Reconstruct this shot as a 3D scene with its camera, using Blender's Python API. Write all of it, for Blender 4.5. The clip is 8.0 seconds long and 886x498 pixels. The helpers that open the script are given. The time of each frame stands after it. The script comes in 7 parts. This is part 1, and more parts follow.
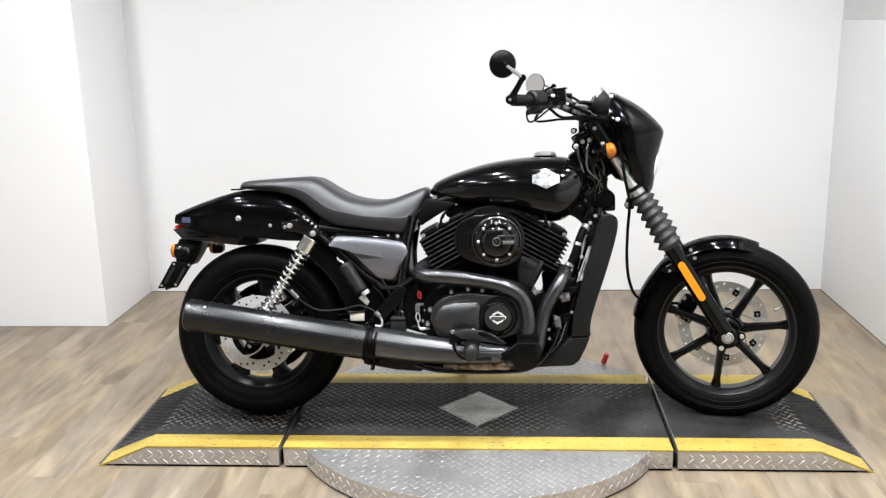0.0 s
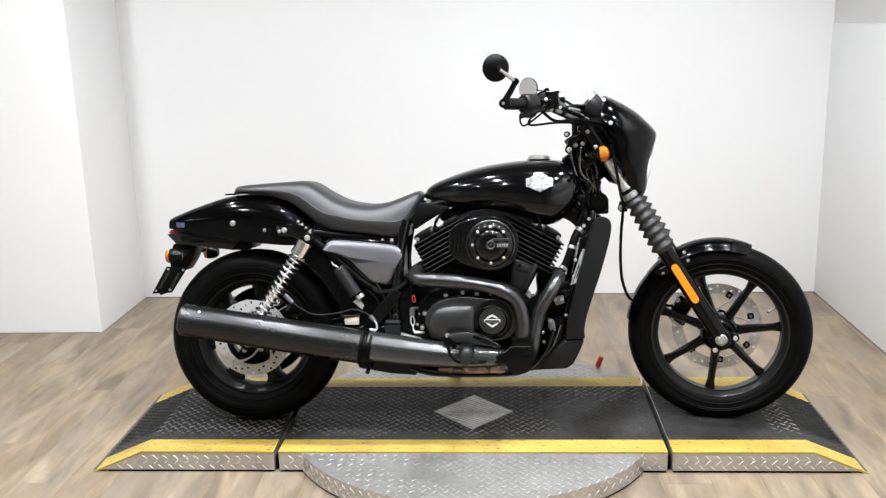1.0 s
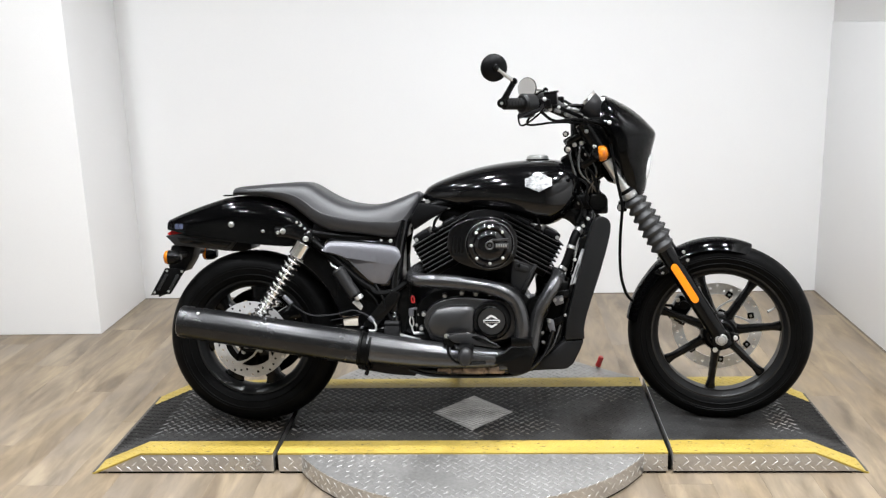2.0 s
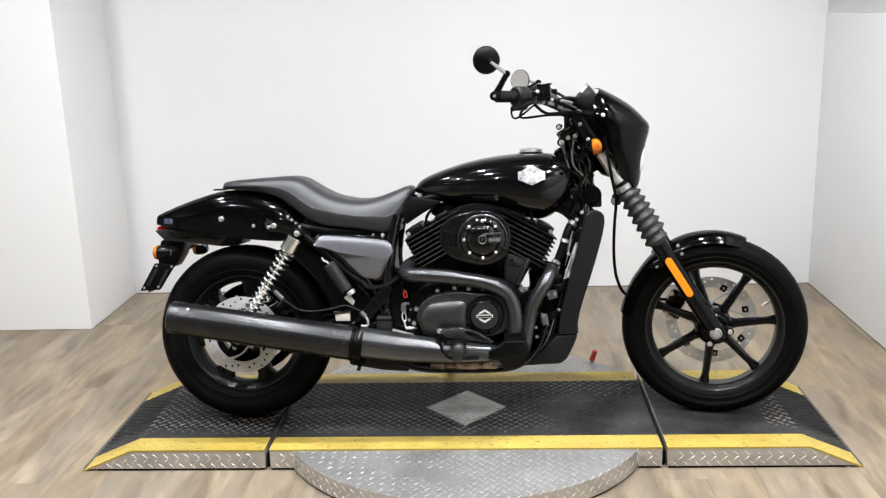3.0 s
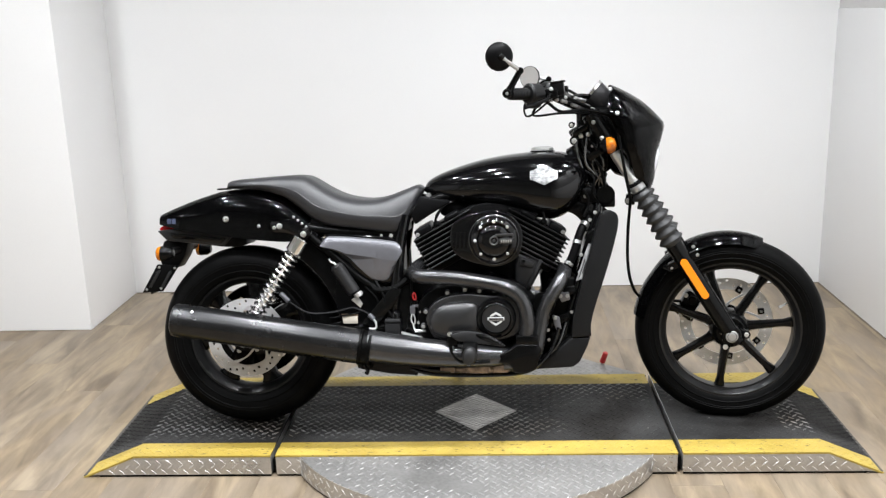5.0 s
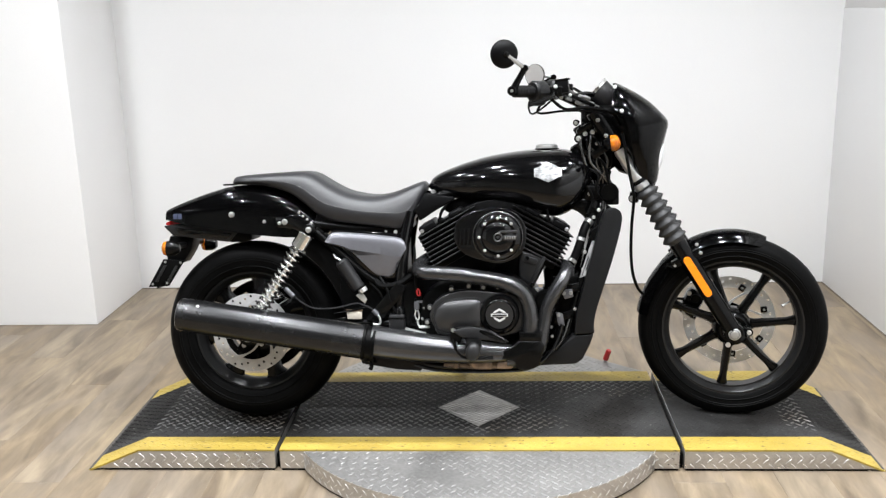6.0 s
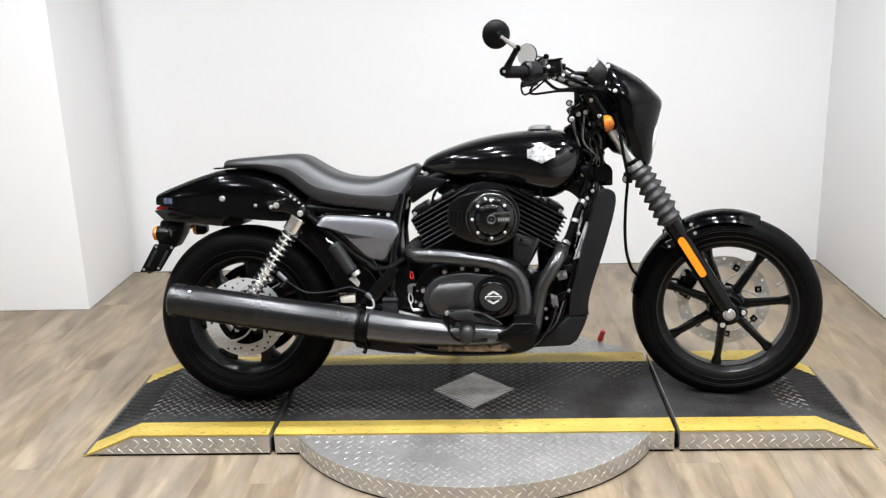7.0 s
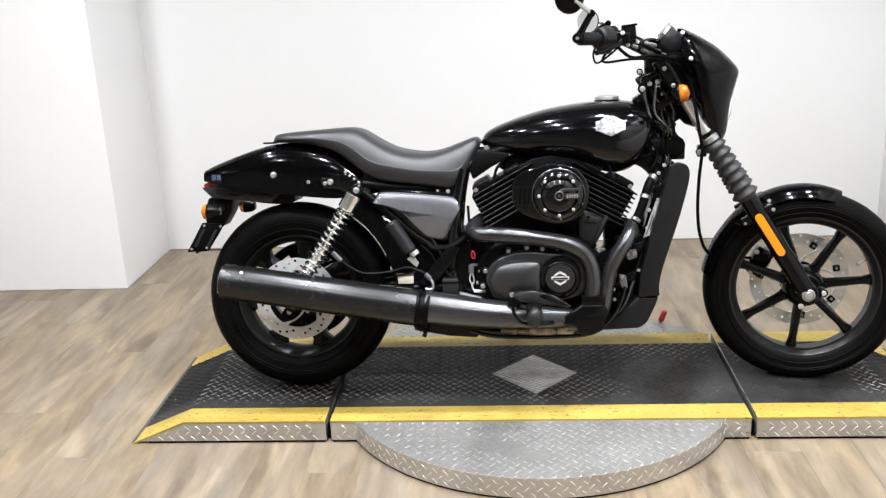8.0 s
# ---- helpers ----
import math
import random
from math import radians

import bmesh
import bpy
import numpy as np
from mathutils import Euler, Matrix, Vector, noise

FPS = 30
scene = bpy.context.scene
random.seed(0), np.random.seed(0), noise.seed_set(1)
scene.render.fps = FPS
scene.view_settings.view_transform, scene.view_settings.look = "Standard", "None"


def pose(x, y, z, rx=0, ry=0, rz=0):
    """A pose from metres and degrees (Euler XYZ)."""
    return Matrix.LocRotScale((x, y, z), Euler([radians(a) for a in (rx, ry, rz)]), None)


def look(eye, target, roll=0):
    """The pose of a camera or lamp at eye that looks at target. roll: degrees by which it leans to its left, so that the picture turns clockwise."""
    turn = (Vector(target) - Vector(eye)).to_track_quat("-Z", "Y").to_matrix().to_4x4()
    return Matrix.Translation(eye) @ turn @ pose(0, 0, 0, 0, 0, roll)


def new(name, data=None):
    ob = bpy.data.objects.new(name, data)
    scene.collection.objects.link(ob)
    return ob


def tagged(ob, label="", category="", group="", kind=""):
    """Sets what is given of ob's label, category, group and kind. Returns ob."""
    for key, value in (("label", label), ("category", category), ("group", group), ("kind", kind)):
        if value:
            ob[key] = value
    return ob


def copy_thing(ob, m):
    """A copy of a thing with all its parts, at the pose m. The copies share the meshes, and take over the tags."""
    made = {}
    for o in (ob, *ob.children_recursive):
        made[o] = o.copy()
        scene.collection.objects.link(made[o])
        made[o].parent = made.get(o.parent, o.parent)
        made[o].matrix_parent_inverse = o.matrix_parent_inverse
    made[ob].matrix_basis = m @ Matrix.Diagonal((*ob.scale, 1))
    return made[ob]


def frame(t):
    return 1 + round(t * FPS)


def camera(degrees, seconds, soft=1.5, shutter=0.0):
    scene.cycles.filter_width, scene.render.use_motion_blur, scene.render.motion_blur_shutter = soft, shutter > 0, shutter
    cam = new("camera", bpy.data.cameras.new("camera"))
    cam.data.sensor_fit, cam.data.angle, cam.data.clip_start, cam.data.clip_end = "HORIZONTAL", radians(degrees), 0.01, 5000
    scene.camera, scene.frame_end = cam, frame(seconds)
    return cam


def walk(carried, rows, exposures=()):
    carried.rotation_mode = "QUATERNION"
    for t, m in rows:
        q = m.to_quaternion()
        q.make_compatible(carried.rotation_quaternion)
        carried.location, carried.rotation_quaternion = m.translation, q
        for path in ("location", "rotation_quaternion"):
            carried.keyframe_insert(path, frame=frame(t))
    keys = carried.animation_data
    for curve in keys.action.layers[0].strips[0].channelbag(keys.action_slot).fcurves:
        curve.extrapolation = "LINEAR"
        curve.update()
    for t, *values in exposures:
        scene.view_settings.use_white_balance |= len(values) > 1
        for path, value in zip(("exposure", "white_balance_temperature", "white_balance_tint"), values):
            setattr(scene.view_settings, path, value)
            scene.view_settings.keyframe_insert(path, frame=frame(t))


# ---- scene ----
cam = camera(50.8, 8.0, soft=1.3)

PATH = [
    (0, (0.091, -2.961, 1.364), (-0.04, -1.026, 0.877), -1.3),
    (0.5, (0.088, -2.965, 1.362), (-0.04, -1.028, 0.883), -1.3),
    (1, (0.092, -2.969, 1.36), (-0.027, -1.03, 0.884), -1.5),
    (1.5, (0.096, -2.967, 1.36), (-0.03, -1.028, 0.889), -1.7),
    (3, (0.099, -2.933, 1.362), (-0.008, -0.999, 0.868), -1.8),
    (3.5, (0.093, -2.906, 1.36), (-0.023, -0.973, 0.86), -1.6),
    (4, (0.088, -2.871, 1.37), (-0.001, -0.942, 0.849), -1.5),
    (4.5, (0.067, -2.858, 1.37), (-0.036, -0.928, 0.857), -1.8),
    (5.8, (0.054, -2.883, 1.345), (-0.044, -0.948, 0.85), -1.7),
    (6, (0.06, -2.882, 1.358), (-0.052, -0.95, 0.853), -1.5),
    (6.5, (0.056, -2.88, 1.36), (-0.051, -0.951, 0.843), -1.6),
    (7, (0.059, -2.862, 1.364), (-0.039, -0.941, 0.815), -1.9),
    (7.2, (0.03, -2.847, 1.363), (-0.045, -0.921, 0.829), -1.5),
    (7.5, (0.023, -2.827, 1.37), (-0.045, -0.899, 0.842), -0.5),
    (7.7, (-0.016, -2.781, 1.376), (-0.088, -0.859, 0.827), 0.0),
    (7.9, (-0.068, -2.75, 1.363), (-0.154, -0.835, 0.794), -2.0),
    (8, (-0.084, -2.731, 1.347), (-0.217, -0.83, 0.743), -2.4),
]
walk(cam, [(t, look(eye, target, roll)) for t, eye, target, roll in PATH], [(0.0, -0.03), (1.5, -0.08), (3.0, -0.15), (4.5, -0.17), (6.0, -0.08), (7.0, -0.08), (8.0, -0.02)])

# ---------------------------------------------------------------- light
world = bpy.data.worlds.new("world")
scene.world = world
world.use_nodes = True
world.node_tree.nodes["Background"].inputs[0].default_value = (1.0, 0.97, 0.93, 1)
world.node_tree.nodes["Background"].inputs[1].default_value = 0.02
CEILING = 3.4
# The last two are unseen, added to brighten the west wall in the mirror.
LAMPS = [(x, y) for y in (-2.7, -1.3, -0.2) for x in (-1.9, -0.7, 0.45, 1.3)] + [(-3.6, -2.9), (-3.6, -4.2)]
LAMP_WATTS = 30.5


# ---------------------------------------------------------------- materials
def material(name, colour, rough=0.5, metal=0.0, coat=0.0, vary=0.12, scale=6.0, fine=80.0, bump=0.05, rough_vary=0.1,
             stretch=(1, 1, 1), spec=0.5, random_tint=0.0):
    """A principled surface with broad stains, fine grain, uneven gloss and slight relief."""
    m = bpy.data.materials.new(name)
    m.use_nodes = True
    nt = m.node_tree
    b = nt.nodes["Principled BSDF"]
    co = nt.nodes.new("ShaderNodeTexCoord")
    mp = nt.nodes.new("ShaderNodeMapping")
    mp.inputs["Scale"].default_value = stretch
    nt.links.new(co.outputs["Object"], mp.inputs["Vector"])
    broad = nt.nodes.new("ShaderNodeTexNoise")
    broad.inputs["Scale"].default_value, broad.inputs["Detail"].default_value = scale, 5
    grain = nt.nodes.new("ShaderNodeTexNoise")
    grain.inputs["Scale"].default_value, grain.inputs["Detail"].default_value = fine, 3
    for n in (broad, grain):
        nt.links.new(mp.outputs[0], n.inputs["Vector"])
    mix = nt.nodes.new("ShaderNodeMath")
    mix.operation = "MULTIPLY_ADD"
    mix.inputs[1].default_value, mix.inputs[2].default_value = 0.4, 0.0
    nt.links.new(grain.outputs["Fac"], mix.inputs[0])
    add = nt.nodes.new("ShaderNodeMath")
    add.operation = "MULTIPLY_ADD"
    add.inputs[1].default_value = 0.6
    nt.links.new(broad.outputs["Fac"], add.inputs[0])
    nt.links.new(mix.outputs[0], add.inputs[2])
    ramp = nt.nodes.new("ShaderNodeValToRGB")
    ramp.color_ramp.elements[0].position, ramp.color_ramp.elements[1].position = 0.3, 0.7
    ramp.color_ramp.elements[0].color = (*[c * (1 - vary) for c in colour], 1)
    ramp.color_ramp.elements[1].color = (*[min(1, c * (1 + vary)) for c in colour], 1)
    nt.links.new(add.outputs[0], ramp.inputs["Fac"])
    out = ramp.outputs["Color"]
    if random_tint:
        info = nt.nodes.new("ShaderNodeObjectInfo")
        hsv = nt.nodes.new("ShaderNodeHueSaturation")
        rng = nt.nodes.new("ShaderNodeMapRange")
        rng.inputs["To Min"].default_value, rng.inputs["To Max"].default_value = 1 - random_tint, 1 + random_tint
        nt.links.new(info.outputs["Random"], rng.inputs["Value"])
        nt.links.new(rng.outputs[0], hsv.inputs["Value"])
        nt.links.new(out, hsv.inputs["Color"])
        out = hsv.outputs["Color"]
    nt.links.new(out, b.inputs["Base Color"])
    rr = nt.nodes.new("ShaderNodeMapRange")
    rr.inputs["To Min"].default_value, rr.inputs["To Max"].default_value = max(0.02, rough - rough_vary), min(1, rough + rough_vary)
    nt.links.new(add.outputs[0], rr.inputs["Value"])
    nt.links.new(rr.outputs[0], b.inputs["Roughness"])
    b.inputs["Metallic"].default_value = metal
    b.inputs["Coat Weight"].default_value = coat
    b.inputs["Coat Roughness"].default_value = 0.04
    b.inputs["Specular IOR Level"].default_value = spec
    if bump:
        bp = nt.nodes.new("ShaderNodeBump")
        bp.inputs["Strength"].default_value, bp.inputs["Distance"].default_value = bump, 0.002
        nt.links.new(grain.outputs["Fac"], bp.inputs["Height"])
        nt.links.new(bp.outputs[0], b.inputs["Normal"])
    return m


def glass(name, colour, rough=0.05, transmission=0.9, vary=0.05, scale=4, bump=0.02):
    m = material(name, colour, rough, vary=vary, scale=scale, bump=bump, rough_vary=0.03)
    m.node_tree.nodes["Principled BSDF"].inputs["Transmission Weight"].default_value = transmission
    return m


def ramp_node(nt, source, lo, hi, c0, c1):
    """Two colours blended along a value."""
    n = nt.nodes.new("ShaderNodeValToRGB")
    n.color_ramp.elements[0].position, n.color_ramp.elements[1].position = lo, hi
    n.color_ramp.elements[0].color, n.color_ramp.elements[1].color = (*c0, 1), (*c1, 1)
    nt.links.new(source, n.inputs["Fac"])
    return n.outputs["Color"]


def noise_node(nt, co, scale, detail=4, stretch=(1, 1, 1), rough=0.5, warp=0.0):
    mp = nt.nodes.new("ShaderNodeMapping")
    mp.inputs["Scale"].default_value = stretch
    nt.links.new(co, mp.inputs["Vector"])
    n = nt.nodes.new("ShaderNodeTexNoise")
    n.inputs["Scale"].default_value, n.inputs["Detail"].default_value, n.inputs["Roughness"].default_value = scale, detail, rough
    n.inputs["Distortion"].default_value = warp
    nt.links.new(mp.outputs[0], n.inputs["Vector"])
    return n.outputs["Fac"]


def mix_colour(nt, fac, a, b, how="MIX"):
    n = nt.nodes.new("ShaderNodeMix")
    n.data_type, n.blend_type = "RGBA", how
    for k, v in ((0, fac), (6, a), (7, b)):
        if isinstance(v, (int, float)):
            n.inputs[k].default_value = v
        elif isinstance(v, tuple):
            n.inputs[k].default_value = (*v, 1)
        else:
            nt.links.new(v, n.inputs[k])
    return n.outputs[2]


def fresh(name, rough, spec, metal=0.0):
    m = bpy.data.materials.new(name)
    m.use_nodes = True
    b = m.node_tree.nodes["Principled BSDF"]
    b.inputs["Roughness"].default_value, b.inputs["Specular IOR Level"].default_value, b.inputs["Metallic"].default_value = rough, spec, metal
    co = m.node_tree.nodes.new("ShaderNodeTexCoord").outputs["Object"]
    return m, m.node_tree, b, co


def band(nt, source, a, b, c, d):
    """One between b and c along a value, fading to nothing at a and d."""
    up, down = nt.nodes.new("ShaderNodeMapRange"), nt.nodes.new("ShaderNodeMapRange")
    for n, lo, hi in ((up, a, b), (down, d, c)):
        n.interpolation_type = "SMOOTHSTEP"
        n.inputs["From Min"].default_value, n.inputs["From Max"].default_value = lo, hi
        nt.links.new(source, n.inputs["Value"])
    both = nt.nodes.new("ShaderNodeMath")
    both.operation = "MULTIPLY"
    nt.links.new(up.outputs[0], both.inputs[0])
    nt.links.new(down.outputs[0], both.inputs[1])
    return both.outputs[0]


def tread_coat(name, dark, pale, scuffed, rough, spec):
    """Black coat rubbed pale in long patches, scuffed grey where wheels and shoes go, with darker brownish patches and
    pale grit.
    """
    m, nt, b, co = fresh(name, rough, spec)
    rubbed = noise_node(nt, co, 2.6, 6, (0.6, 1.6, 1), 0.62)
    base = mix_colour(nt, ramp_node(nt, rubbed, 0.42, 0.68, (0, 0, 0), (1, 1, 1)), dark, pale)
    sway = nt.nodes.new("ShaderNodeVectorMath")
    sway.operation = "MULTIPLY_ADD"
    noise = nt.nodes.new("ShaderNodeTexNoise")
    noise.inputs["Scale"].default_value, noise.inputs["Detail"].default_value = 5.0, 5
    nt.links.new(co, noise.inputs["Vector"])
    nt.links.new(noise.outputs["Color"], sway.inputs[0])
    sway.inputs[1].default_value = (0.30, 0.16, 0)
    nt.links.new(co, sway.inputs[2])
    xyz = nt.nodes.new("ShaderNodeSeparateXYZ")
    nt.links.new(sway.outputs[0], xyz.inputs[0])
    patch = nt.nodes.new("ShaderNodeMath")
    patch.operation = "MULTIPLY"
    nt.links.new(band(nt, xyz.outputs["X"], 0.28, 0.48, 0.92, 1.08), patch.inputs[0])
    nt.links.new(band(nt, xyz.outputs["Y"], -0.6, -0.5, 0.10, 0.24), patch.inputs[1])
    either = nt.nodes.new("ShaderNodeMath")
    either.operation = "MAXIMUM"
    nt.links.new(patch.outputs[0], either.inputs[0])
    nt.links.new(band(nt, xyz.outputs["Y"], -0.6, -0.5, -0.135, -0.060), either.inputs[1])
    base = mix_colour(nt, either.outputs[0], base, mix_colour(nt, ramp_node(nt, noise_node(nt, co, 11, 6, (0.5, 1, 1), 0.65), 0.3, 0.7, (0, 0, 0), (1, 1, 1)), tuple(c * 0.62 for c in scuffed), scuffed))
    # Darker brownish patches, spread by noise.
    oil = ramp_node(nt, noise_node(nt, co, 3.4, 3, (1, 1, 1)), 0.56, 0.70, (0, 0, 0), (0.75, 0.75, 0.75))
    base = mix_colour(nt, oil, base, tuple(c * k for c, k in zip(dark, (1.1, 0.85, 0.62))))
    grit = nt.nodes.new("ShaderNodeTexVoronoi")
    grit.inputs["Scale"].default_value = 17.0
    nt.links.new(co, grit.inputs["Vector"])
    speck = ramp_node(nt, grit.outputs["Distance"], 0.035, 0.06, (1, 1, 1), (0, 0, 0))
    base = mix_colour(nt, speck, base, (0.16, 0.155, 0.145))
    nt.links.new(base, b.inputs["Base Color"])
    rr = nt.nodes.new("ShaderNodeMapRange")
    rr.inputs["To Min"].default_value, rr.inputs["To Max"].default_value = rough - 0.12, rough + 0.14
    nt.links.new(noise_node(nt, co, 30, 5), rr.inputs["Value"])
    nt.links.new(rr.outputs[0], b.inputs["Roughness"])
    bp = nt.nodes.new("ShaderNodeBump")
    bp.inputs["Strength"].default_value, bp.inputs["Distance"].default_value = 0.3, 0.001
    nt.links.new(noise_node(nt, co, 260, 3), bp.inputs["Height"])
    nt.links.new(bp.outputs[0], b.inputs["Normal"])
    return m


def worn_yellow():
    """Yellow floor paint, scuffed, with dark nicks and greyish dirt along it."""
    m, nt, b, co = fresh("yellow_safety_paint", 0.5, 0.45)
    base = ramp_node(nt, noise_node(nt, co, 9, 5, (0.5, 1, 1)), 0.3, 0.72, (0.258, 0.182, 0.029), (0.372, 0.276, 0.055))
    dirt = ramp_node(nt, noise_node(nt, co, 5.5, 6, (1, 2.2, 1), 0.7), 0.55, 0.78, (0, 0, 0), (0.6, 0.6, 0.6))
    base = mix_colour(nt, dirt, base, (0.21, 0.150, 0.045))
    nick = ramp_node(nt, noise_node(nt, co, 70, 2, (0.6, 1.5, 1)), 0.635, 0.69, (0, 0, 0), (0.8, 0.8, 0.8))
    base = mix_colour(nt, nick, base, (0.05, 0.040, 0.018))
    nt.links.new(base, b.inputs["Base Color"])
    bp = nt.nodes.new("ShaderNodeBump")
    bp.inputs["Strength"].default_value, bp.inputs["Distance"].default_value = 0.15, 0.001
    nt.links.new(noise_node(nt, co, 90, 3), bp.inputs["Height"])
    nt.links.new(bp.outputs[0], b.inputs["Normal"])
    return m


def wood_floor():
    """Limed oak look: each board has its own tone, long grain, soft pale and brown clouds and a few knots."""
    m, nt, b, co = fresh("oak_floor", 0.42, 0.45)
    rnd = nt.nodes.new("ShaderNodeObjectInfo").outputs["Random"]
    mul = nt.nodes.new("ShaderNodeMath")
    mul.operation = "MULTIPLY"
    mul.inputs[1].default_value = 53.0
    nt.links.new(rnd, mul.inputs[0])
    shift = nt.nodes.new("ShaderNodeVectorMath")
    shift.operation = "ADD"
    nt.links.new(co, shift.inputs[0])
    nt.links.new(mul.outputs[0], shift.inputs[1])
    at = shift.outputs[0]
    grain = noise_node(nt, at, 1.6, 9, (14, 2.0, 1), 0.62, 0.7)
    cloud = noise_node(nt, at, 1.7, 7, (8.0, 1.7, 1), 0.58, 0.6)
    patch = noise_node(nt, at, 1.0, 3, (6.5, 2.2, 1), 0.5, 0.8)
    base = ramp_node(nt, cloud, 0.33, 0.68, (0.106, 0.080, 0.055), (0.245, 0.194, 0.131))
    base = mix_colour(nt, ramp_node(nt, patch, 0.45, 0.66, (0, 0, 0), (0.75, 0.75, 0.75)), base, (0.171, 0.139, 0.107))
    base = mix_colour(nt, 0.75, base, ramp_node(nt, grain, 0.34, 0.66, (0.74, 0.73, 0.71), (1.16, 1.155, 1.14)), "MULTIPLY")
    knot = nt.nodes.new("ShaderNodeTexVoronoi")
    knot.inputs["Scale"].default_value = 1.0
    mp = nt.nodes.new("ShaderNodeMapping")
    mp.inputs["Scale"].default_value = (7.5, 2.4, 1)
    nt.links.new(at, mp.inputs["Vector"])
    nt.links.new(mp.outputs[0], knot.inputs["Vector"])
    base = mix_colour(nt, ramp_node(nt, knot.outputs["Distance"], 0.03, 0.16, (0.6, 0.6, 0.6), (0, 0, 0)), base, (0.085, 0.062, 0.040))
    hsv = nt.nodes.new("ShaderNodeHueSaturation")
    for name, lo, hi, source in (("Value", 0.965, 1.04, rnd), ("Saturation", 0.92, 1.12, None)):
        rng = nt.nodes.new("ShaderNodeMapRange")
        rng.inputs["To Min"].default_value, rng.inputs["To Max"].default_value = lo, hi
        if source is None:
            frac = nt.nodes.new("ShaderNodeMath")
            frac.operation = "FRACT"
            nt.links.new(mul.outputs[0], frac.inputs[0])
            source = frac.outputs[0]
        nt.links.new(source, rng.inputs["Value"])
        nt.links.new(rng.outputs[0], hsv.inputs[name])
    nt.links.new(base, hsv.inputs["Color"])
    nt.links.new(hsv.outputs["Color"], b.inputs["Base Color"])
    rr = nt.nodes.new("ShaderNodeMapRange")
    rr.inputs["To Min"].default_value, rr.inputs["To Max"].default_value = 0.32, 0.54
    nt.links.new(grain, rr.inputs["Value"])
    nt.links.new(rr.outputs[0], b.inputs["Roughness"])
    bp = nt.nodes.new("ShaderNodeBump")
    bp.inputs["Strength"].default_value, bp.inputs["Distance"].default_value = 0.12, 0.001
    nt.links.new(grain, bp.inputs["Height"])
    nt.links.new(bp.outputs[0], b.inputs["Normal"])
    return m


M_WALL = material("white_wall_paint", (0.84, 0.84, 0.84), 0.55, vary=0.02, scale=1.5, fine=160, bump=0.06)
M_CEIL = material("dark_ceiling_paint", (0.06, 0.06, 0.06), 0.85, vary=0.2, scale=2)
# Invented tone for the unseen wall behind the camera, set by its reflections.
M_UNSEENWALL = material("cream_unseen_wall", (0.36, 0.365, 0.325), 0.8, vary=0.2, scale=1)
M_JOINT = material("dark_sealant", (0.05, 0.045, 0.04), 0.7)
M_OAK = wood_floor()
M_SUB = material("floor_underlay", (0.12, 0.09, 0.06), 0.8)
M_BLACKPAINT = material("gloss_black_paint", (0.002, 0.002, 0.0022), 0.085, spec=0.34, coat=0.03, vary=0.2, bump=0.006, rough_vary=0.03, fine=30)
M_SATIN = material("satin_black_coat", (0.0018, 0.0018, 0.0018), 0.20, spec=0.16, vary=0.25, bump=0.03, rough_vary=0.08)
M_PLASTIC = material("black_plastic", (0.0026, 0.0026, 0.0028), 0.36, spec=0.08, vary=0.2, bump=0.12, fine=300)
M_VINYL = material("black_seat_vinyl", (0.0128, 0.0128, 0.0143), 0.40, vary=0.18, scale=4, fine=420, bump=0.22, spec=0.48)
M_TYRE = material("tyre_rubber", (0.0020, 0.0020, 0.0020), 0.48, spec=0.05, vary=0.35, scale=9, fine=120, bump=0.2)
M_SIDEWALL = material("sidewall_rib_rubber", (0.0024, 0.0024, 0.0024), 0.48, spec=0.06, vary=0.3, bump=0.05)
M_GAITER = material("grey_black_gaiter_rubber", (0.0125, 0.0125, 0.013), 0.55, vary=0.25, bump=0.1)
M_RUBBER = material("dull_rubber", (0.0022, 0.0022, 0.0022), 0.45, spec=0.06, vary=0.25, bump=0.1)
M_GREYPAINT = material("charcoal_satin_paint", (0.135, 0.135, 0.148), 0.30, metal=0.5, vary=0.1, bump=0.03)
M_EXHAUST = material("black_exhaust_coat", (0.033, 0.033, 0.034), 0.27, metal=0.85, vary=0.25, scale=5, fine=40, bump=0.0, rough_vary=0.03)
M_HEADER = material("black_header_coat", (0.072, 0.072, 0.074), 0.24, metal=0.85, vary=0.3, scale=7, fine=60, bump=0.0, rough_vary=0.03)
M_FIN = material("fin_black_coat", (0.003, 0.003, 0.003), 0.34, spec=0.16, vary=0.3, bump=0.1, fine=300)
# Cream for the plate that stands in for a pipe's warm reflection.
M_WARM_REFLECTION = material("cream_reflection", (0.55, 0.50, 0.42), 0.5, vary=0.15, scale=20)
M_GAUGE = material("gauge_grey_black", (0.014, 0.0135, 0.014), 0.34, spec=0.5, vary=0.2, bump=0.03)
M_BAR = material("dark_polished_bar", (0.10, 0.10, 0.10), 0.24, metal=0.9, vary=0.2, bump=0.02)
M_SEAL = material("dusty_sealant", (0.16, 0.135, 0.105), 0.7)
M_BULB = material("amber_bulb_cover", (0.50, 0.12, 0.005), 0.25, vary=0.8, scale=110, fine=200, bump=0.4)
M_LABEL = material("scuffed_pale_label", (0.26, 0.26, 0.26), 0.3, vary=0.7, scale=45, spec=0.6)
M_PALE = material("pale_emblem_silver", (0.62, 0.62, 0.61), 0.35, metal=0.3, vary=0.1, bump=0.02)
M_SHROUD = material("grained_black_shroud", (0.0055, 0.0055, 0.0058), 0.38, spec=0.20, vary=0.2, bump=0.15, fine=260)
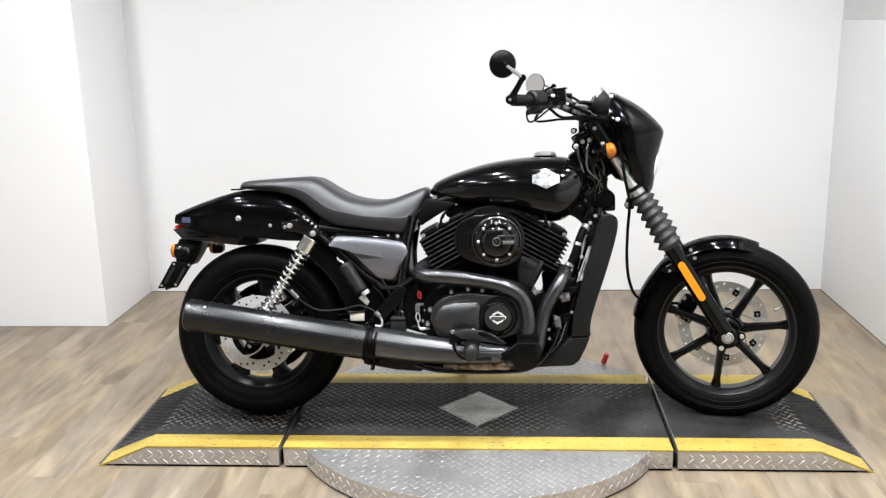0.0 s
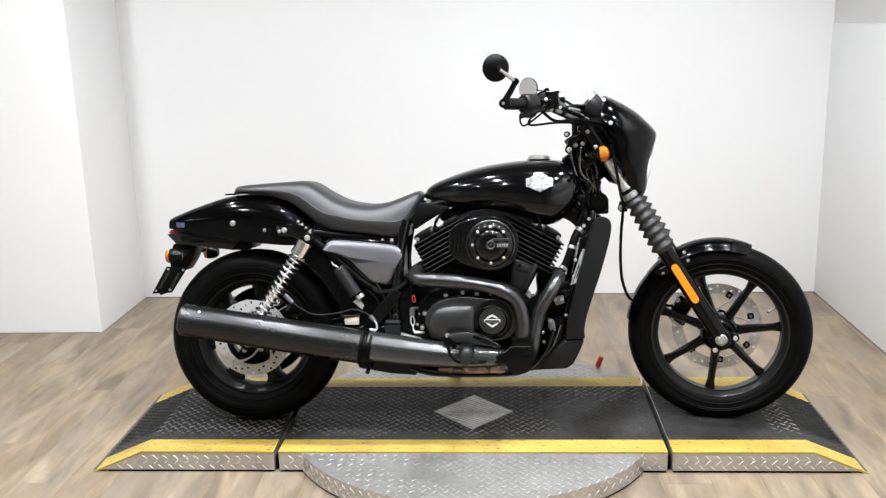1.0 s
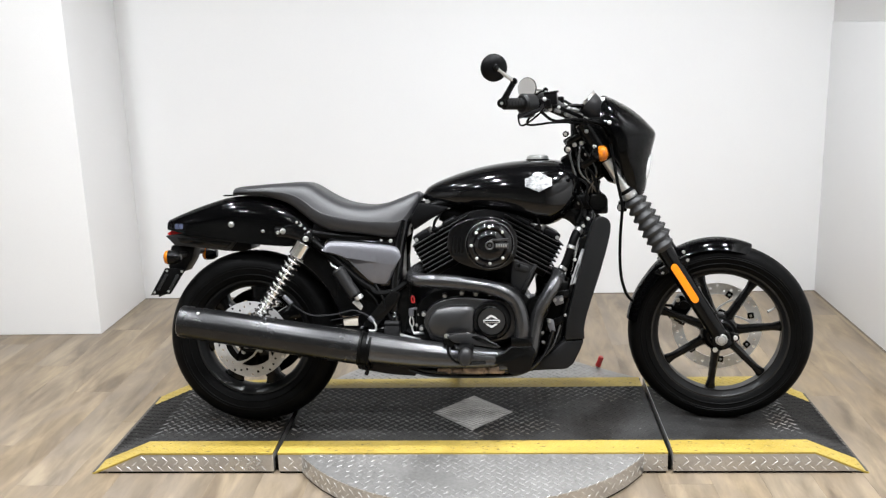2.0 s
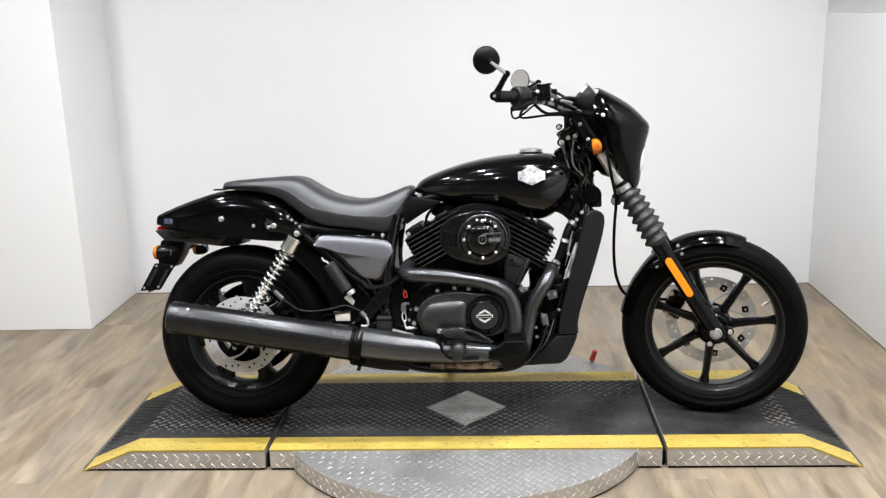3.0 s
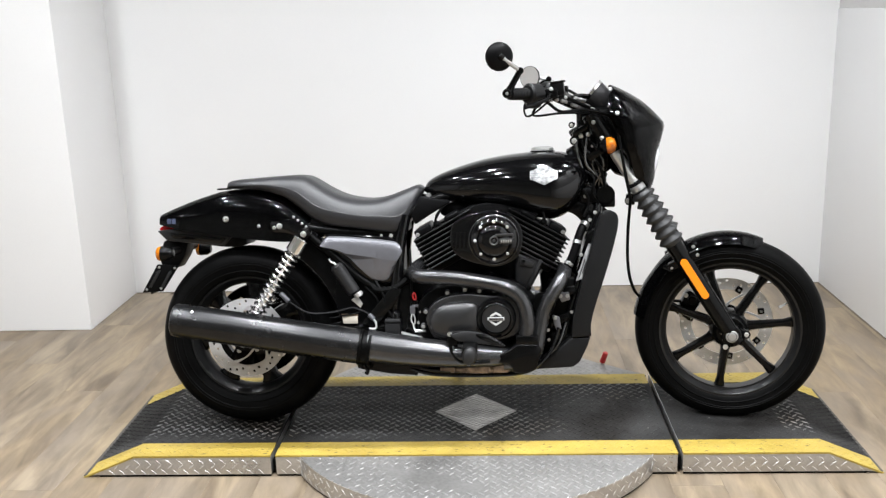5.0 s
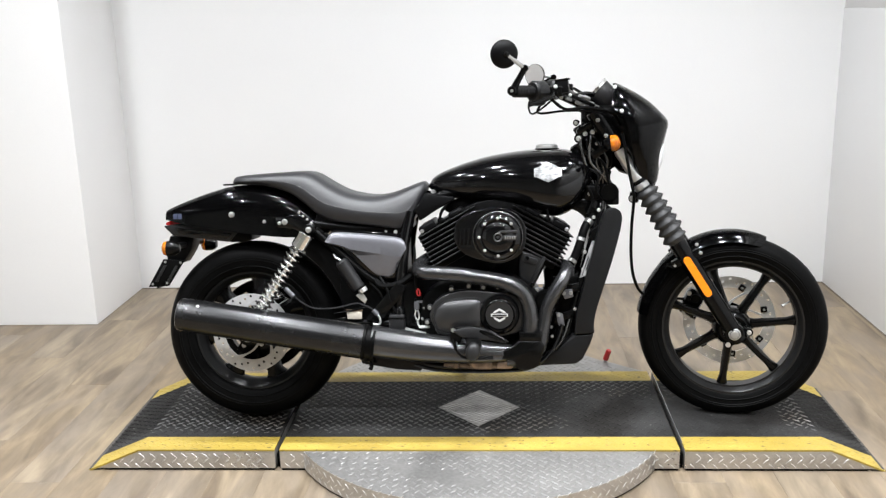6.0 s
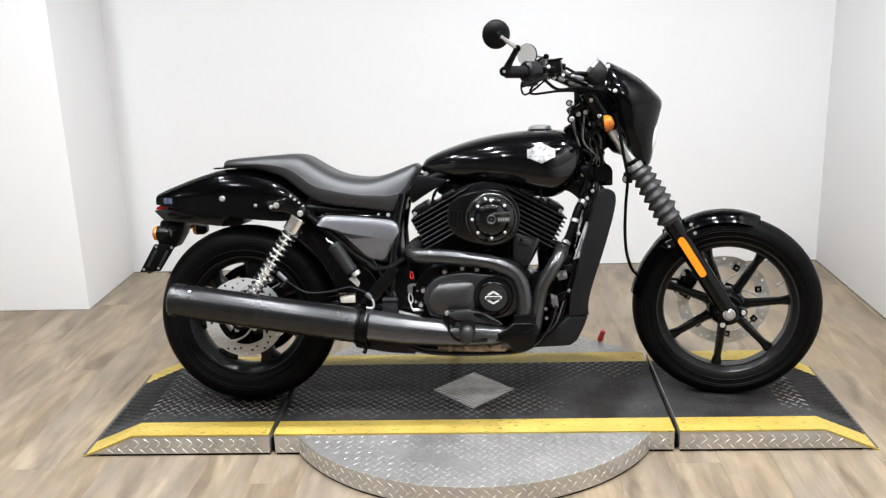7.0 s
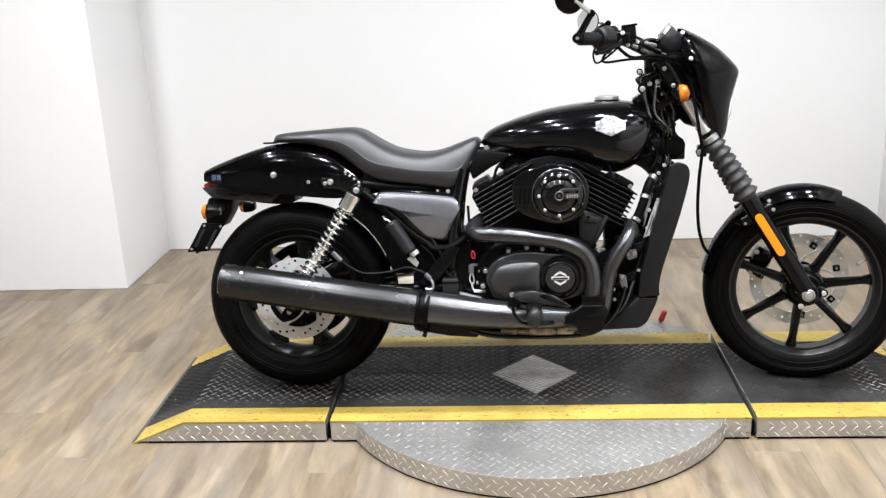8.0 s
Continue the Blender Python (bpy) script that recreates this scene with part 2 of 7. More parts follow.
# Colour of the window reflection painted on the rear fender.
M_PANE_GLINT = material("blue_grey_pane_reflection", (0.05, 0.06, 0.10), 0.3, vary=0.3, scale=60)
M_CONTROL = material("black_control_plastic", (0.0055, 0.0055, 0.0057), 0.40, spec=0.25, vary=0.25, bump=0.08, fine=260)
M_SWITCH = material("charcoal_control_plastic", (0.010, 0.010, 0.0105), 0.42, spec=0.35, vary=0.25, bump=0.08, fine=260)
M_BURNT = material("heat_browned_steel", (0.19, 0.135, 0.092), 0.40, metal=0.6, vary=0.95, scale=22, fine=60)
M_CHROME = material("chrome", (0.88, 0.88, 0.88), 0.14, metal=1, vary=0.06, bump=0.01, rough_vary=0.04)
M_STEEL = material("bright_zinc_steel", (0.42, 0.42, 0.415), 0.33, metal=0.8, vary=0.15, bump=0.06, fine=200)
M_DISC = material("brake_disc_steel", (0.47, 0.465, 0.46), 0.34, metal=0.4, vary=0.15, fine=250, bump=0.05)
M_DISC_FRONT = material("dull_brake_disc_steel", (0.62, 0.62, 0.615), 0.30, metal=0.35, vary=0.2, fine=250, bump=0.05)
M_SCREW = material("bright_screw_zinc", (0.66, 0.66, 0.65), 0.30, metal=0.8, vary=0.08, bump=0.02)
M_ENGINE = material("engine_black_wrinkle", (0.0015, 0.0015, 0.0015), 0.33, spec=0.06, vary=0.3, bump=0.2, fine=350)
M_COVER = material("engine_cover_coat", (0.0085, 0.0085, 0.009), 0.33, spec=0.7, metal=0.0, vary=0.15, bump=0.0, fine=300, rough_vary=0.02)
M_ALU = material("bare_aluminium", (0.45, 0.45, 0.44), 0.35, metal=0.9, vary=0.2)
M_AMBER = glass("amber_lens", (0.84, 0.21, 0.009), 0.12, 0.55, 0.55, 75, 0.25)
M_REFLECT = material("orange_reflector", (0.85, 0.23, 0.006), 0.25, vary=0.05, scale=20, bump=0.05, coat=0.5)
M_RED = material("red_plastic", (0.36, 0.014, 0.014), 0.4, vary=0.1)
M_REDLENS = glass("red_lens", (0.6, 0.01, 0.01), 0.12, 0.2)
M_CAP = material("satin_filler_cap", (0.50, 0.50, 0.49), 0.38, metal=0.95, vary=0.15, bump=0.02)
M_LENSWHITE = material("headlamp_reflector", (0.78, 0.80, 0.82), 0.12, vary=0.05, bump=0.01, coat=0.6)
M_MIRROR = material("mirror_glass", (0.9, 0.9, 0.9), 0.03, metal=1, vary=0.01, bump=0, rough_vary=0.01)
M_EMBLEM = material("silver_emblem", (0.25, 0.25, 0.25), 0.34, metal=0.5, vary=0.85, scale=90, bump=0.1)
M_CHECKER = material("tread_plate_aluminium", (0.49, 0.474, 0.452), 0.30, metal=0.8, vary=0.16, scale=7, fine=120, bump=0.08)
M_TABLE = material("worn_turntable_aluminium", (0.210, 0.204, 0.196), 0.41, metal=0.5, vary=0.35, scale=5, fine=90, bump=0.1)
M_TREAD = material("tread_stud_aluminium", (0.62, 0.61, 0.59), 0.40, metal=0.65, vary=0.16, scale=7, fine=120, bump=0.05)
M_RIM = material("wheel_black_enamel", (0.0066, 0.0066, 0.0068), 0.32, spec=0.36, vary=0.25, bump=0.02, rough_vary=0.06)
M_DIAMOND = material("bright_worn_tread", (0.56, 0.55, 0.53), 0.40, metal=0.4, vary=0.6, scale=18, fine=180, bump=0.1)
M_GRIP = tread_coat("black_antislip_coat", (0.0038, 0.0037, 0.0035), (0.0125, 0.0121, 0.0116), (0.031, 0.0304, 0.0297), 0.48, 0.09)
# Worn studs, their colour lifted far above the coat for the light they catch.
M_STUD = tread_coat("lit_worn_stud", (0.052, 0.051, 0.0495), (0.140, 0.136, 0.130), (0.046, 0.045, 0.044), 0.46, 0.42)
M_WORN = material("worn_bare_plate", (0.30, 0.29, 0.276), 0.45, metal=0.5, vary=0.75, scale=14, fine=180, bump=0.2, stretch=(0.25, 1, 1))
M_YELLOW = worn_yellow()
M_LAMP = bpy.data.materials.new("lamp_diffuser")
M_LAMP.use_nodes = True
M_LAMP.node_tree.nodes["Principled BSDF"].inputs["Emission Color"].default_value = (1, 0.96, 0.9, 1)
M_LAMP.node_tree.nodes["Principled BSDF"].inputs["Emission Strength"].default_value = 3.0


# ---------------------------------------------------------------- mesh helpers
def mesh_of(name, bm, mat, sharp=35):
    bmesh.ops.recalc_face_normals(bm, faces=bm.faces)
    me = bpy.data.meshes.new(name)
    bm.to_mesh(me)
    bm.free()
    me.materials.append(mat)
    me.shade_smooth()
    me.set_sharp_from_angle(angle=radians(sharp))
    return me


def part(name, bm, mat, parent, label="", sharp=35):
    ob = new(name, mesh_of(name, bm, mat, sharp))
    ob.parent = parent
    if label:
        tagged(ob, label)
    return ob


def thing(name, bm, mat, label, category, group="", kind="", sharp=35):
    return tagged(new(name, mesh_of(name, bm, mat, sharp)), label, category, group, kind)


def merged(*bms):
    """Joins meshes that make up one part."""
    out = bmesh.new()
    for b in bms:
        me = bpy.data.meshes.new("tmp")
        b.to_mesh(me)
        b.free()
        out.from_mesh(me)
        bpy.data.meshes.remove(me)
    return out


def box(x0, x1, y0, y1, z0, z1, bevel=0.0, m=None, seg=2):
    bm = bmesh.new()
    bmesh.ops.create_cube(bm, size=1, matrix=Matrix.LocRotScale(((x0 + x1) / 2, (y0 + y1) / 2, (z0 + z1) / 2), None, (x1 - x0, y1 - y0, z1 - z0)))
    if bevel:
        bmesh.ops.bevel(bm, geom=bm.edges[:], offset=bevel, segments=seg, affect="EDGES", profile=0.5)
    if m:
        bm.transform(m)
    return bm


def rings(bm, loops, closed_ring=True, caps=True):
    """Skins a row of vertex loops."""
    vs = [[bm.verts.new(p) for p in loop] for loop in loops]
    n = len(vs[0])
    for a, b in zip(vs, vs[1:]):
        for i in range(n if closed_ring else n - 1):
            bm.faces.new((a[i], a[(i + 1) % n], b[(i + 1) % n], b[i]))
    if caps and closed_ring:
        bm.faces.new(vs[0])
        bm.faces.new(vs[-1])
    return bm


def catmull(pts, per=6):
    """A smooth row of points through the given ones."""
    P = [Vector(p) for p in pts]
    P = [2 * P[0] - P[1]] + P + [2 * P[-1] - P[-2]]
    out = []
    for a, b, c, d in zip(P, P[1:], P[2:], P[3:]):
        for k in range(per):
            t = k / per
            out.append(0.5 * ((2 * b) + (c - a) * t + (2 * a - 5 * b + 4 * c - d) * t * t + (3 * b - a - 3 * c + d) * t ** 3))
    return out + [P[-2]]


def tube(pts, r, seg=12, smooth=6, flat=1.0):
    """A pipe along a curve; r is one radius or one for each given point."""
    rs = r if isinstance(r, (list, tuple)) else [r] * len(pts)
    c = catmull([(*p, ) for p in pts], smooth) if smooth > 1 and len(pts) > 2 else [Vector(p) for p in pts]
    steps = len(c) - 1
    loops, up = [], None
    for i, p in enumerate(c):
        d = (c[min(i + 1, steps)] - c[max(i - 1, 0)]).normalized()
        if up is None:
            up = d.orthogonal().normalized()
        up = (up - d * up.dot(d)).normalized()
        side = d.cross(up)
        u = i / steps * (len(rs) - 1)
        k = min(int(u), len(rs) - 2) if len(rs) > 1 else 0
        rad = rs[k] + (rs[min(k + 1, len(rs) - 1)] - rs[k]) * (u - k)
        loops.append([p + rad * (math.cos(2 * math.pi * j / seg) * up + math.sin(2 * math.pi * j / seg) * side) for j in range(seg)])
    return rings(bmesh.new(), loops)


def cyl(p0, p1, r0, r1=None, seg=20, bevel=0.0):
    """A round bar between two points, with softened rims."""
    r1 = r0 if r1 is None else r1
    p0, p1 = Vector(p0), Vector(p1)
    d = (p1 - p0).normalized()
    up = d.orthogonal().normalized()
    side = d.cross(up)
    rows = [(p0, r0 - bevel), (p0 + d * bevel, r0), (p1 - d * bevel, r1), (p1, r1 - bevel)] if bevel else [(p0, r0), (p1, r1)]
    return rings(bmesh.new(), [[p + r * (math.cos(2 * math.pi * j / seg) * up + math.sin(2 * math.pi * j / seg) * side) for j in range(seg)] for p, r in rows])


def lathe(profile, centre, axis=(0, 1, 0), seg=48, closed=True):
    """Turns a profile of (radius, offset along the axis) about an axis."""
    a = Vector(axis).normalized()
    up = Vector((0, 0, 1)) if abs(a.z) < 0.9 else Vector((1, 0, 0))
    up = (up - a * up.dot(a)).normalized()
    side = a.cross(up)
    c = Vector(centre)
    bm = bmesh.new()
    loops = []
    for r, h in profile:
        loops.append([bm.verts.new(c + a * h + max(r, 1e-5) * (math.cos(2 * math.pi * j / seg) * up + math.sin(2 * math.pi * j / seg) * side)) for j in range(seg)])
    pairs = list(zip(loops, loops[1:])) + ([(loops[-1], loops[0])] if closed else [])
    for p, q in pairs:
        for j in range(seg):
            bm.faces.new((p[j], p[(j + 1) % seg], q[(j + 1) % seg], q[j]))
    bmesh.ops.remove_doubles(bm, verts=bm.verts, dist=2e-5)
    return bm


def slab(poly, y0, y1, bevel=0.0, seg=2):
    """A plate cut to an outline in x and z, from y0 to y1."""
    bm = bmesh.new()
    f = bm.faces.new([bm.verts.new((x, y0, z)) for x, z in poly])
    r = bmesh.ops.extrude_face_region(bm, geom=[f])
    for v in r["geom"]:
        if isinstance(v, bmesh.types.BMVert):
            v.co.y = y1
    bmesh.ops.recalc_face_normals(bm, faces=bm.faces)
    if bevel:
        bmesh.ops.bevel(bm, geom=bm.edges[:], offset=bevel, segments=seg, affect="EDGES", profile=0.5, clamp_overlap=True)
    return bm


def curve2(pts, per=5):
    """A smooth open outline in x and z."""
    return [(p.x, p.z) for p in catmull([(x, 0, z) for x, z in pts], per)]


def lerp(table, x):
    """Reads a value out of rows (x, value)."""
    if x <= table[0][0]:
        return table[0][1]
    for (a, u), (b, v) in zip(table, table[1:]):
        if x <= b:
            t = (x - a) / (b - a)
            return u + (v - u) * t
    return table[-1][1]


def smooth_table(table, per=8):
    return [(p.x, p.z) for p in catmull([(x, 0, z) for x, z in table], per)]


def drilled_ring(outer, inner, holes, hole_r, thick, centre, seg=64):
    """A flat ring in the plane of x and z with round holes through it. holes: (radius, angle)."""
    bm = bmesh.new()
    edges = []
    for r, n, cx, cz in [(outer, seg, 0, 0), (inner, seg, 0, 0)] + [(hole_r, 8, rr * math.cos(a), rr * math.sin(a)) for rr, a in holes]:
        vs = [bm.verts.new((cx + r * math.cos(2 * math.pi * k / n), 0, cz + r * math.sin(2 * math.pi * k / n))) for k in range(n)]
        edges += [bm.edges.new((vs[k], vs[(k + 1) % n])) for k in range(n)]
    bmesh.ops.triangle_fill(bm, use_beauty=True, use_dissolve=False, edges=edges)
    r = bmesh.ops.extrude_face_region(bm, geom=bm.faces[:])
    for v in r["geom"]:
        if isinstance(v, bmesh.types.BMVert):
            v.co.y = thick
    bm.transform(Matrix.Translation(centre))
    return bm


def dome(p, r, axis, h=None, seg=14):
    """A round bolt head or lens: a shallow dome on a short collar."""
    h = r * 0.6 if h is None else h
    return lathe([(0, 0), (r, 0), (r, h * 0.4), (r * 0.85, h * 0.75), (r * 0.5, h * 0.95), (0, h)], p, axis, seg, closed=False)


def socket(p, r, axis, h=None, seg=18):
    """A button-head screw with a sunk drive."""
    h = r * 0.7 if h is None else h
    return lathe([(0, h * 0.25), (r * 0.42, h * 0.25), (r * 0.46, h), (r * 0.70, h * 0.93), (r * 0.93, h * 0.6), (r, h * 0.25), (r, 0), (0, 0)], p, axis, seg, closed=False)


def bolt(p, r=0.007, axis=(0, -1, 0), h=None):
    """A hexagon flange bolt head."""
    h = r * 0.9 if h is None else h
    p, a = Vector(p), Vector(axis).normalized()
    return merged(cyl(p, p + a * h * 0.35, r * 1.25, seg=14, bevel=h * 0.1), cyl(p, p + a * h, r, r * 0.94, seg=6))

# ---------------------------------------------------------------- the room
BACK_Y, LEFT_X, RIGHT_X, STEP_Y = 1.587, -1.74, 1.656, 1.03
WALL_H = 3.4


def setting(name, bm, mat, label, category):
    return tagged(new(name, mesh_of(name, bm, mat)), label, category, kind="structure")


setting("wall_north", box(LEFT_X - 0.12, RIGHT_X + 0.15, BACK_Y, BACK_Y + 0.12, 0, WALL_H, 0.002), M_WALL, "plain white painted back wall of the photo bay", "wall")
setting("wall_northwest", box(-4.6, LEFT_X, STEP_Y, BACK_Y + 0.06, 0, WALL_H, 0.004), M_WALL, "white painted wall block standing forward of the bay", "wall")
lower = setting("wall_east", box(RIGHT_X, RIGHT_X + 0.12, -5.4, BACK_Y + 0.06, 0, 1.302, 0.002), M_WALL, "white painted side wall of two stacked sheets", "wall")
part("upper_sheet", box(RIGHT_X + 0.004, RIGHT_X + 0.12, -5.4, BACK_Y + 0.06, 1.3032, WALL_H, 0.002), M_WALL, lower)
# Unseen wall added to close the room, white for bounce and mirror.
setting("unseen_wall_west", box(-4.72, -4.6, -5.4, STEP_Y, 0, WALL_H, 0.002), M_WALL, "white wall added out of view to bounce light", "wall")
# Unseen wall added behind the camera for the bike to reflect.
setting("unseen_wall_south", box(-4.72, RIGHT_X + 0.12, -5.52, -5.4, 0, WALL_H, 0.002), M_UNSEENWALL, "cream wall added out of view for reflections", "wall")
setting("ceiling", box(-4.72, RIGHT_X + 0.15, -5.52, BACK_Y + 0.12, WALL_H, WALL_H + 0.1), M_CEIL, "dark painted workshop ceiling", "ceiling")
floor = setting("floor", box(-4.72, RIGHT_X + 0.15, -5.52, BACK_Y + 0.12, -0.1, -0.006), M_SUB, "grey-beige oak plank floor, lightly glossy", "floor")
setting("trim_east", box(RIGHT_X - 0.005, RIGHT_X - 0.0005, -5.4, BACK_Y - 0.002, 0, 0.004), M_SEAL, "thin dark sealant line at the foot of the wall", "trim")
setting("trim_north", box(LEFT_X + 0.002, RIGHT_X - 0.006, BACK_Y - 0.004, BACK_Y - 0.0005, 0, 0.003), M_SEAL, "thin dark sealant line at the foot of the wall", "trim")


def ceiling_lamp():
    """A round recessed lamp: trim ring and diffuser."""
    root = tagged(new("ceiling_lamp"), "round white recessed ceiling lamp, switched on", "lamp", "ceiling lamps")
    part("trim_ring", lathe([(0.085, 0), (0.11, 0), (0.11, -0.008), (0.09, -0.014), (0.085, -0.01)], (0, 0, 0), (0, 0, 1), 32), M_WALL, root)
    part("diffuser", cyl((0, 0, -0.003), (0, 0, -0.008), 0.084, seg=32), M_LAMP, root)
    return root


first = ceiling_lamp()
for i, (x, y) in enumerate(LAMPS):
    if i:
        copy_thing(first, pose(x, y, CEILING))
    else:
        first.matrix_basis = pose(x, y, CEILING)
    light = bpy.data.lights.new("lamp_light", "AREA")
    light.spread = radians(125)
    light.shape, light.size, light.energy, light.color = "DISK", 0.14, LAMP_WATTS, (0.957, 0.985, 1.022)
    new("lamp_light", light).matrix_basis = pose(x, y, CEILING - 0.03)

# ---------------------------------------------------------------- the low display lift with its turntable
DECK, Y0, Y1 = 0.068, -0.335, 0.280
GAP_L, GAP_R = -0.608, 0.606
FLAT, END = 1.035, 1.198


def lozenges(spots, mat, parent, name="tread_studs", along=0.013, across=0.0038, high=0.0017):
    """Raised tread studs, joined. spots: place, normal, direction."""
    verts, faces = [], []
    for p, n, d in spots:
        s = n.cross(d)
        k = len(verts)
        top = p + n * high
        verts += [p + d * along, p + s * across, p - d * along, p - s * across, top + d * along * 0.45, top - d * along * 0.45]
        faces += [(k, k + 1, k + 4), (k + 1, k + 2, k + 5, k + 4), (k + 2, k + 3, k + 5), (k + 3, k, k + 4, k + 5)]
    me = bpy.data.meshes.new(name)
    me.from_pydata([tuple(v) for v in verts], [], faces)
    me.materials.append(mat)
    ob = new(name, me)
    ob.parent = parent
    return tagged(ob, kind="stuff")


UPV = Vector((0, 0, 1))


def studs_flat(x0, x1, y0, y1, z_of, keep, pitch=0.033):
    """Tread plate: two staggered grids of studs, crosswise to each other."""
    out = []
    for turn, shift in ((45, 0.0), (-45, 0.5)):
        a = radians(turn)
        for j in range(int((y1 - y0) / pitch) + 2):
            for i in range(int((x1 - x0) / pitch) + 2):
                x, y = x0 + (i + shift) * pitch, y0 + (j + shift) * pitch
                if x0 + 0.004 < x < x1 - 0.004 and y0 < y < y1 and keep(x, y):
                    out.append((Vector((x, y, z_of(x))), UPV, Vector((math.cos(a), math.sin(a), 0))))
    return out


def studs_side(x0, x1, top_of, y, pitch=0.033):
    out = []
    for turn, rows in ((-42, (0.016, 0.049)), (42, (0.0325,))):
        a = radians(turn)
        for k, z in enumerate(rows):
            for i in range(int((x1 - x0) / pitch) + 1):
                x = x0 + (i + (0.45 if k == 0 and turn < 0 else 0.95)) * pitch
                if x + 0.008 < x1 and z + 0.010 < top_of(x):
                    out.append((Vector((x, y, z)), Vector((0, -1, 0)), Vector((math.cos(a), 0, math.sin(a)))))
    return out


def ramp_top(x):
    x = abs(x)
    return DECK if x <= FLAT else DECK * (END - x) / (END - FLAT)


def wear(x, y):
    """How far shoes and wheels have rubbed the studs down: 0 fresh, 1 smooth."""
    ease = lambda v: min(1.0, max(0.0, v))
    wave = 0.035 * math.sin(17 * x + 9 * y) + 0.025 * math.sin(41 * x - 23 * y)
    lane = ease((Y0 + STRIPE + 0.075 + wave * 0.5 - y) / 0.05)
    patch = ease((x - 0.16 - wave) / 0.14) * ease((0.88 + wave - x) / 0.12) * ease((0.13 + wave - y) / 0.10)
    heel = 0.85 * ease((x - 0.66) / 0.08) * ease((1.02 - x) / 0.06)
    return max(lane, patch, heel)


lift = tagged(new("display_lift"), "low black tread-plate motorcycle lift with yellow edges and turntable", "lift")
STRIPE = 0.088
for name, xa, xb in (("rear_deck", -END, GAP_L - 0.0075), ("middle_deck", GAP_L + 0.0075, GAP_R - 0.0075), ("front_deck", GAP_R + 0.0075, END)):
    if name == "middle_deck":
        prof = [(xa, 0.0065), (xb, 0.0065), (xb, DECK - 0.002), (xa, DECK - 0.002)]
    elif xa < 0:
        prof = [(xa + 0.006, 0.0005), (xa + 0.03, 0.0062), (xb, 0.0065), (xb, DECK - 0.002), (-FLAT, DECK - 0.002)]
    else:
        prof = [(xa, 0.0065), (xb - 0.03, 0.0062), (xb - 0.006, 0.0005), (FLAT, DECK - 0.002), (xa, DECK - 0.002)]
    deck = part(name, slab(prof, Y0 + 0.004, Y1 - 0.004, 0.0015), M_CHECKER, lift, "bare tread-plate aluminium frame with a coated deck")
    # Black strip stands in for the shadow gap along the floor.
    part("shade_strip", box(max(xa + 0.004, -END + 0.05), min(xb - 0.004, END - 0.05), Y0 + 0.0055, Y1 - 0.0055, 0.0, 0.008), M_RUBBER, deck, "black strip standing for the shadow line under the frame")
    xs = [x for x in (xa, -FLAT, FLAT, xb) if xa <= x <= xb]
    for pname, ya, yb, mat, h, lab in (("grip_sheet", Y0 + STRIPE, Y1 - STRIPE, M_GRIP, 0.0015, "worn black anti-slip coat"),
                                       ("yellow_stripe", Y0 + 0.002, Y0 + STRIPE, M_YELLOW, 0.002, "yellow painted edge stripe"),
                                       ("yellow_stripe", Y1 - STRIPE, Y1 - 0.002, M_YELLOW, 0.002, "yellow painted edge stripe")):
        poly = [(x, ramp_top(x) + h) for x in xs] + [(x, ramp_top(x) - 0.004) for x in reversed(xs)]
        part(pname, slab(poly, ya, yb, 0.0), mat, deck, lab)
    diamond = lambda x, y: abs(x) / 0.134 + abs(y + 0.03) / 0.142 > 1.06
    plate = lambda keep, pitch=0.033: studs_flat(xa + 0.004, xb - 0.004, Y0 + STRIPE, Y1 - STRIPE, lambda x: ramp_top(x) + 0.0014, keep, pitch)
    flat = lambda x, y: abs(x) < FLAT + 0.005 and diamond(x, y)
    lozenges(plate(lambda x, y: flat(x, y) and wear(x, y) < 0.4), M_STUD, deck, along=0.0150, across=0.0050, high=0.0024)
    lozenges(plate(lambda x, y: flat(x, y) and 0.4 <= wear(x, y) < 0.8), M_STUD, deck, along=0.0125, across=0.0042, high=0.0014)
    lozenges(plate(lambda x, y: flat(x, y) and wear(x, y) >= 0.8), M_GRIP, deck, along=0.0125, across=0.0042, high=0.0011)
    if name != "middle_deck":
        lozenges(plate(lambda x, y: abs(x) >= FLAT + 0.005, 0.0265), M_GRIP, deck, along=0.0100, across=0.0040, high=0.0013)
    lozenges(studs_flat(xa + 0.01, xb - 0.01, Y0 + 0.012, Y0 + STRIPE - 0.012, lambda x: ramp_top(x) + 0.0019, lambda x, y: True, 0.0275), M_YELLOW, deck, high=0.0011)
    lozenges(studs_flat(xa + 0.01, xb - 0.01, Y1 - STRIPE + 0.012, Y1 - 0.010, lambda x: ramp_top(x) + 0.0019, lambda x, y: True, 0.0275), M_YELLOW, deck, high=0.0011)
    lozenges(studs_side(xa + 0.008, xb - 0.008, ramp_top, Y0 + 0.0035), M_TREAD, deck, along=0.0130, across=0.0024, high=0.0014)
    if name == "middle_deck":
        bm = bmesh.new()
        low = [bm.verts.new((x, y, DECK - 0.001)) for x, y in ((-0.134, -0.03), (0, -0.172), (0.134, -0.03), (0, 0.112))]
        bm.faces.new(low)
        r = bmesh.ops.extrude_face_region(bm, geom=bm.faces[:])
        for v in r["geom"]:
            if isinstance(v, bmesh.types.BMVert):
                v.co.z = DECK + 0.003
        part("bare_diamond", bm, M_WORN, deck, "bare worn metal diamond")
        bars = []
        for j in range(32):
            for i in range(13):
                x, y = -0.131 + 0.0222 * (i + 0.5 * (j % 2)), -0.168 + 0.0089 * j
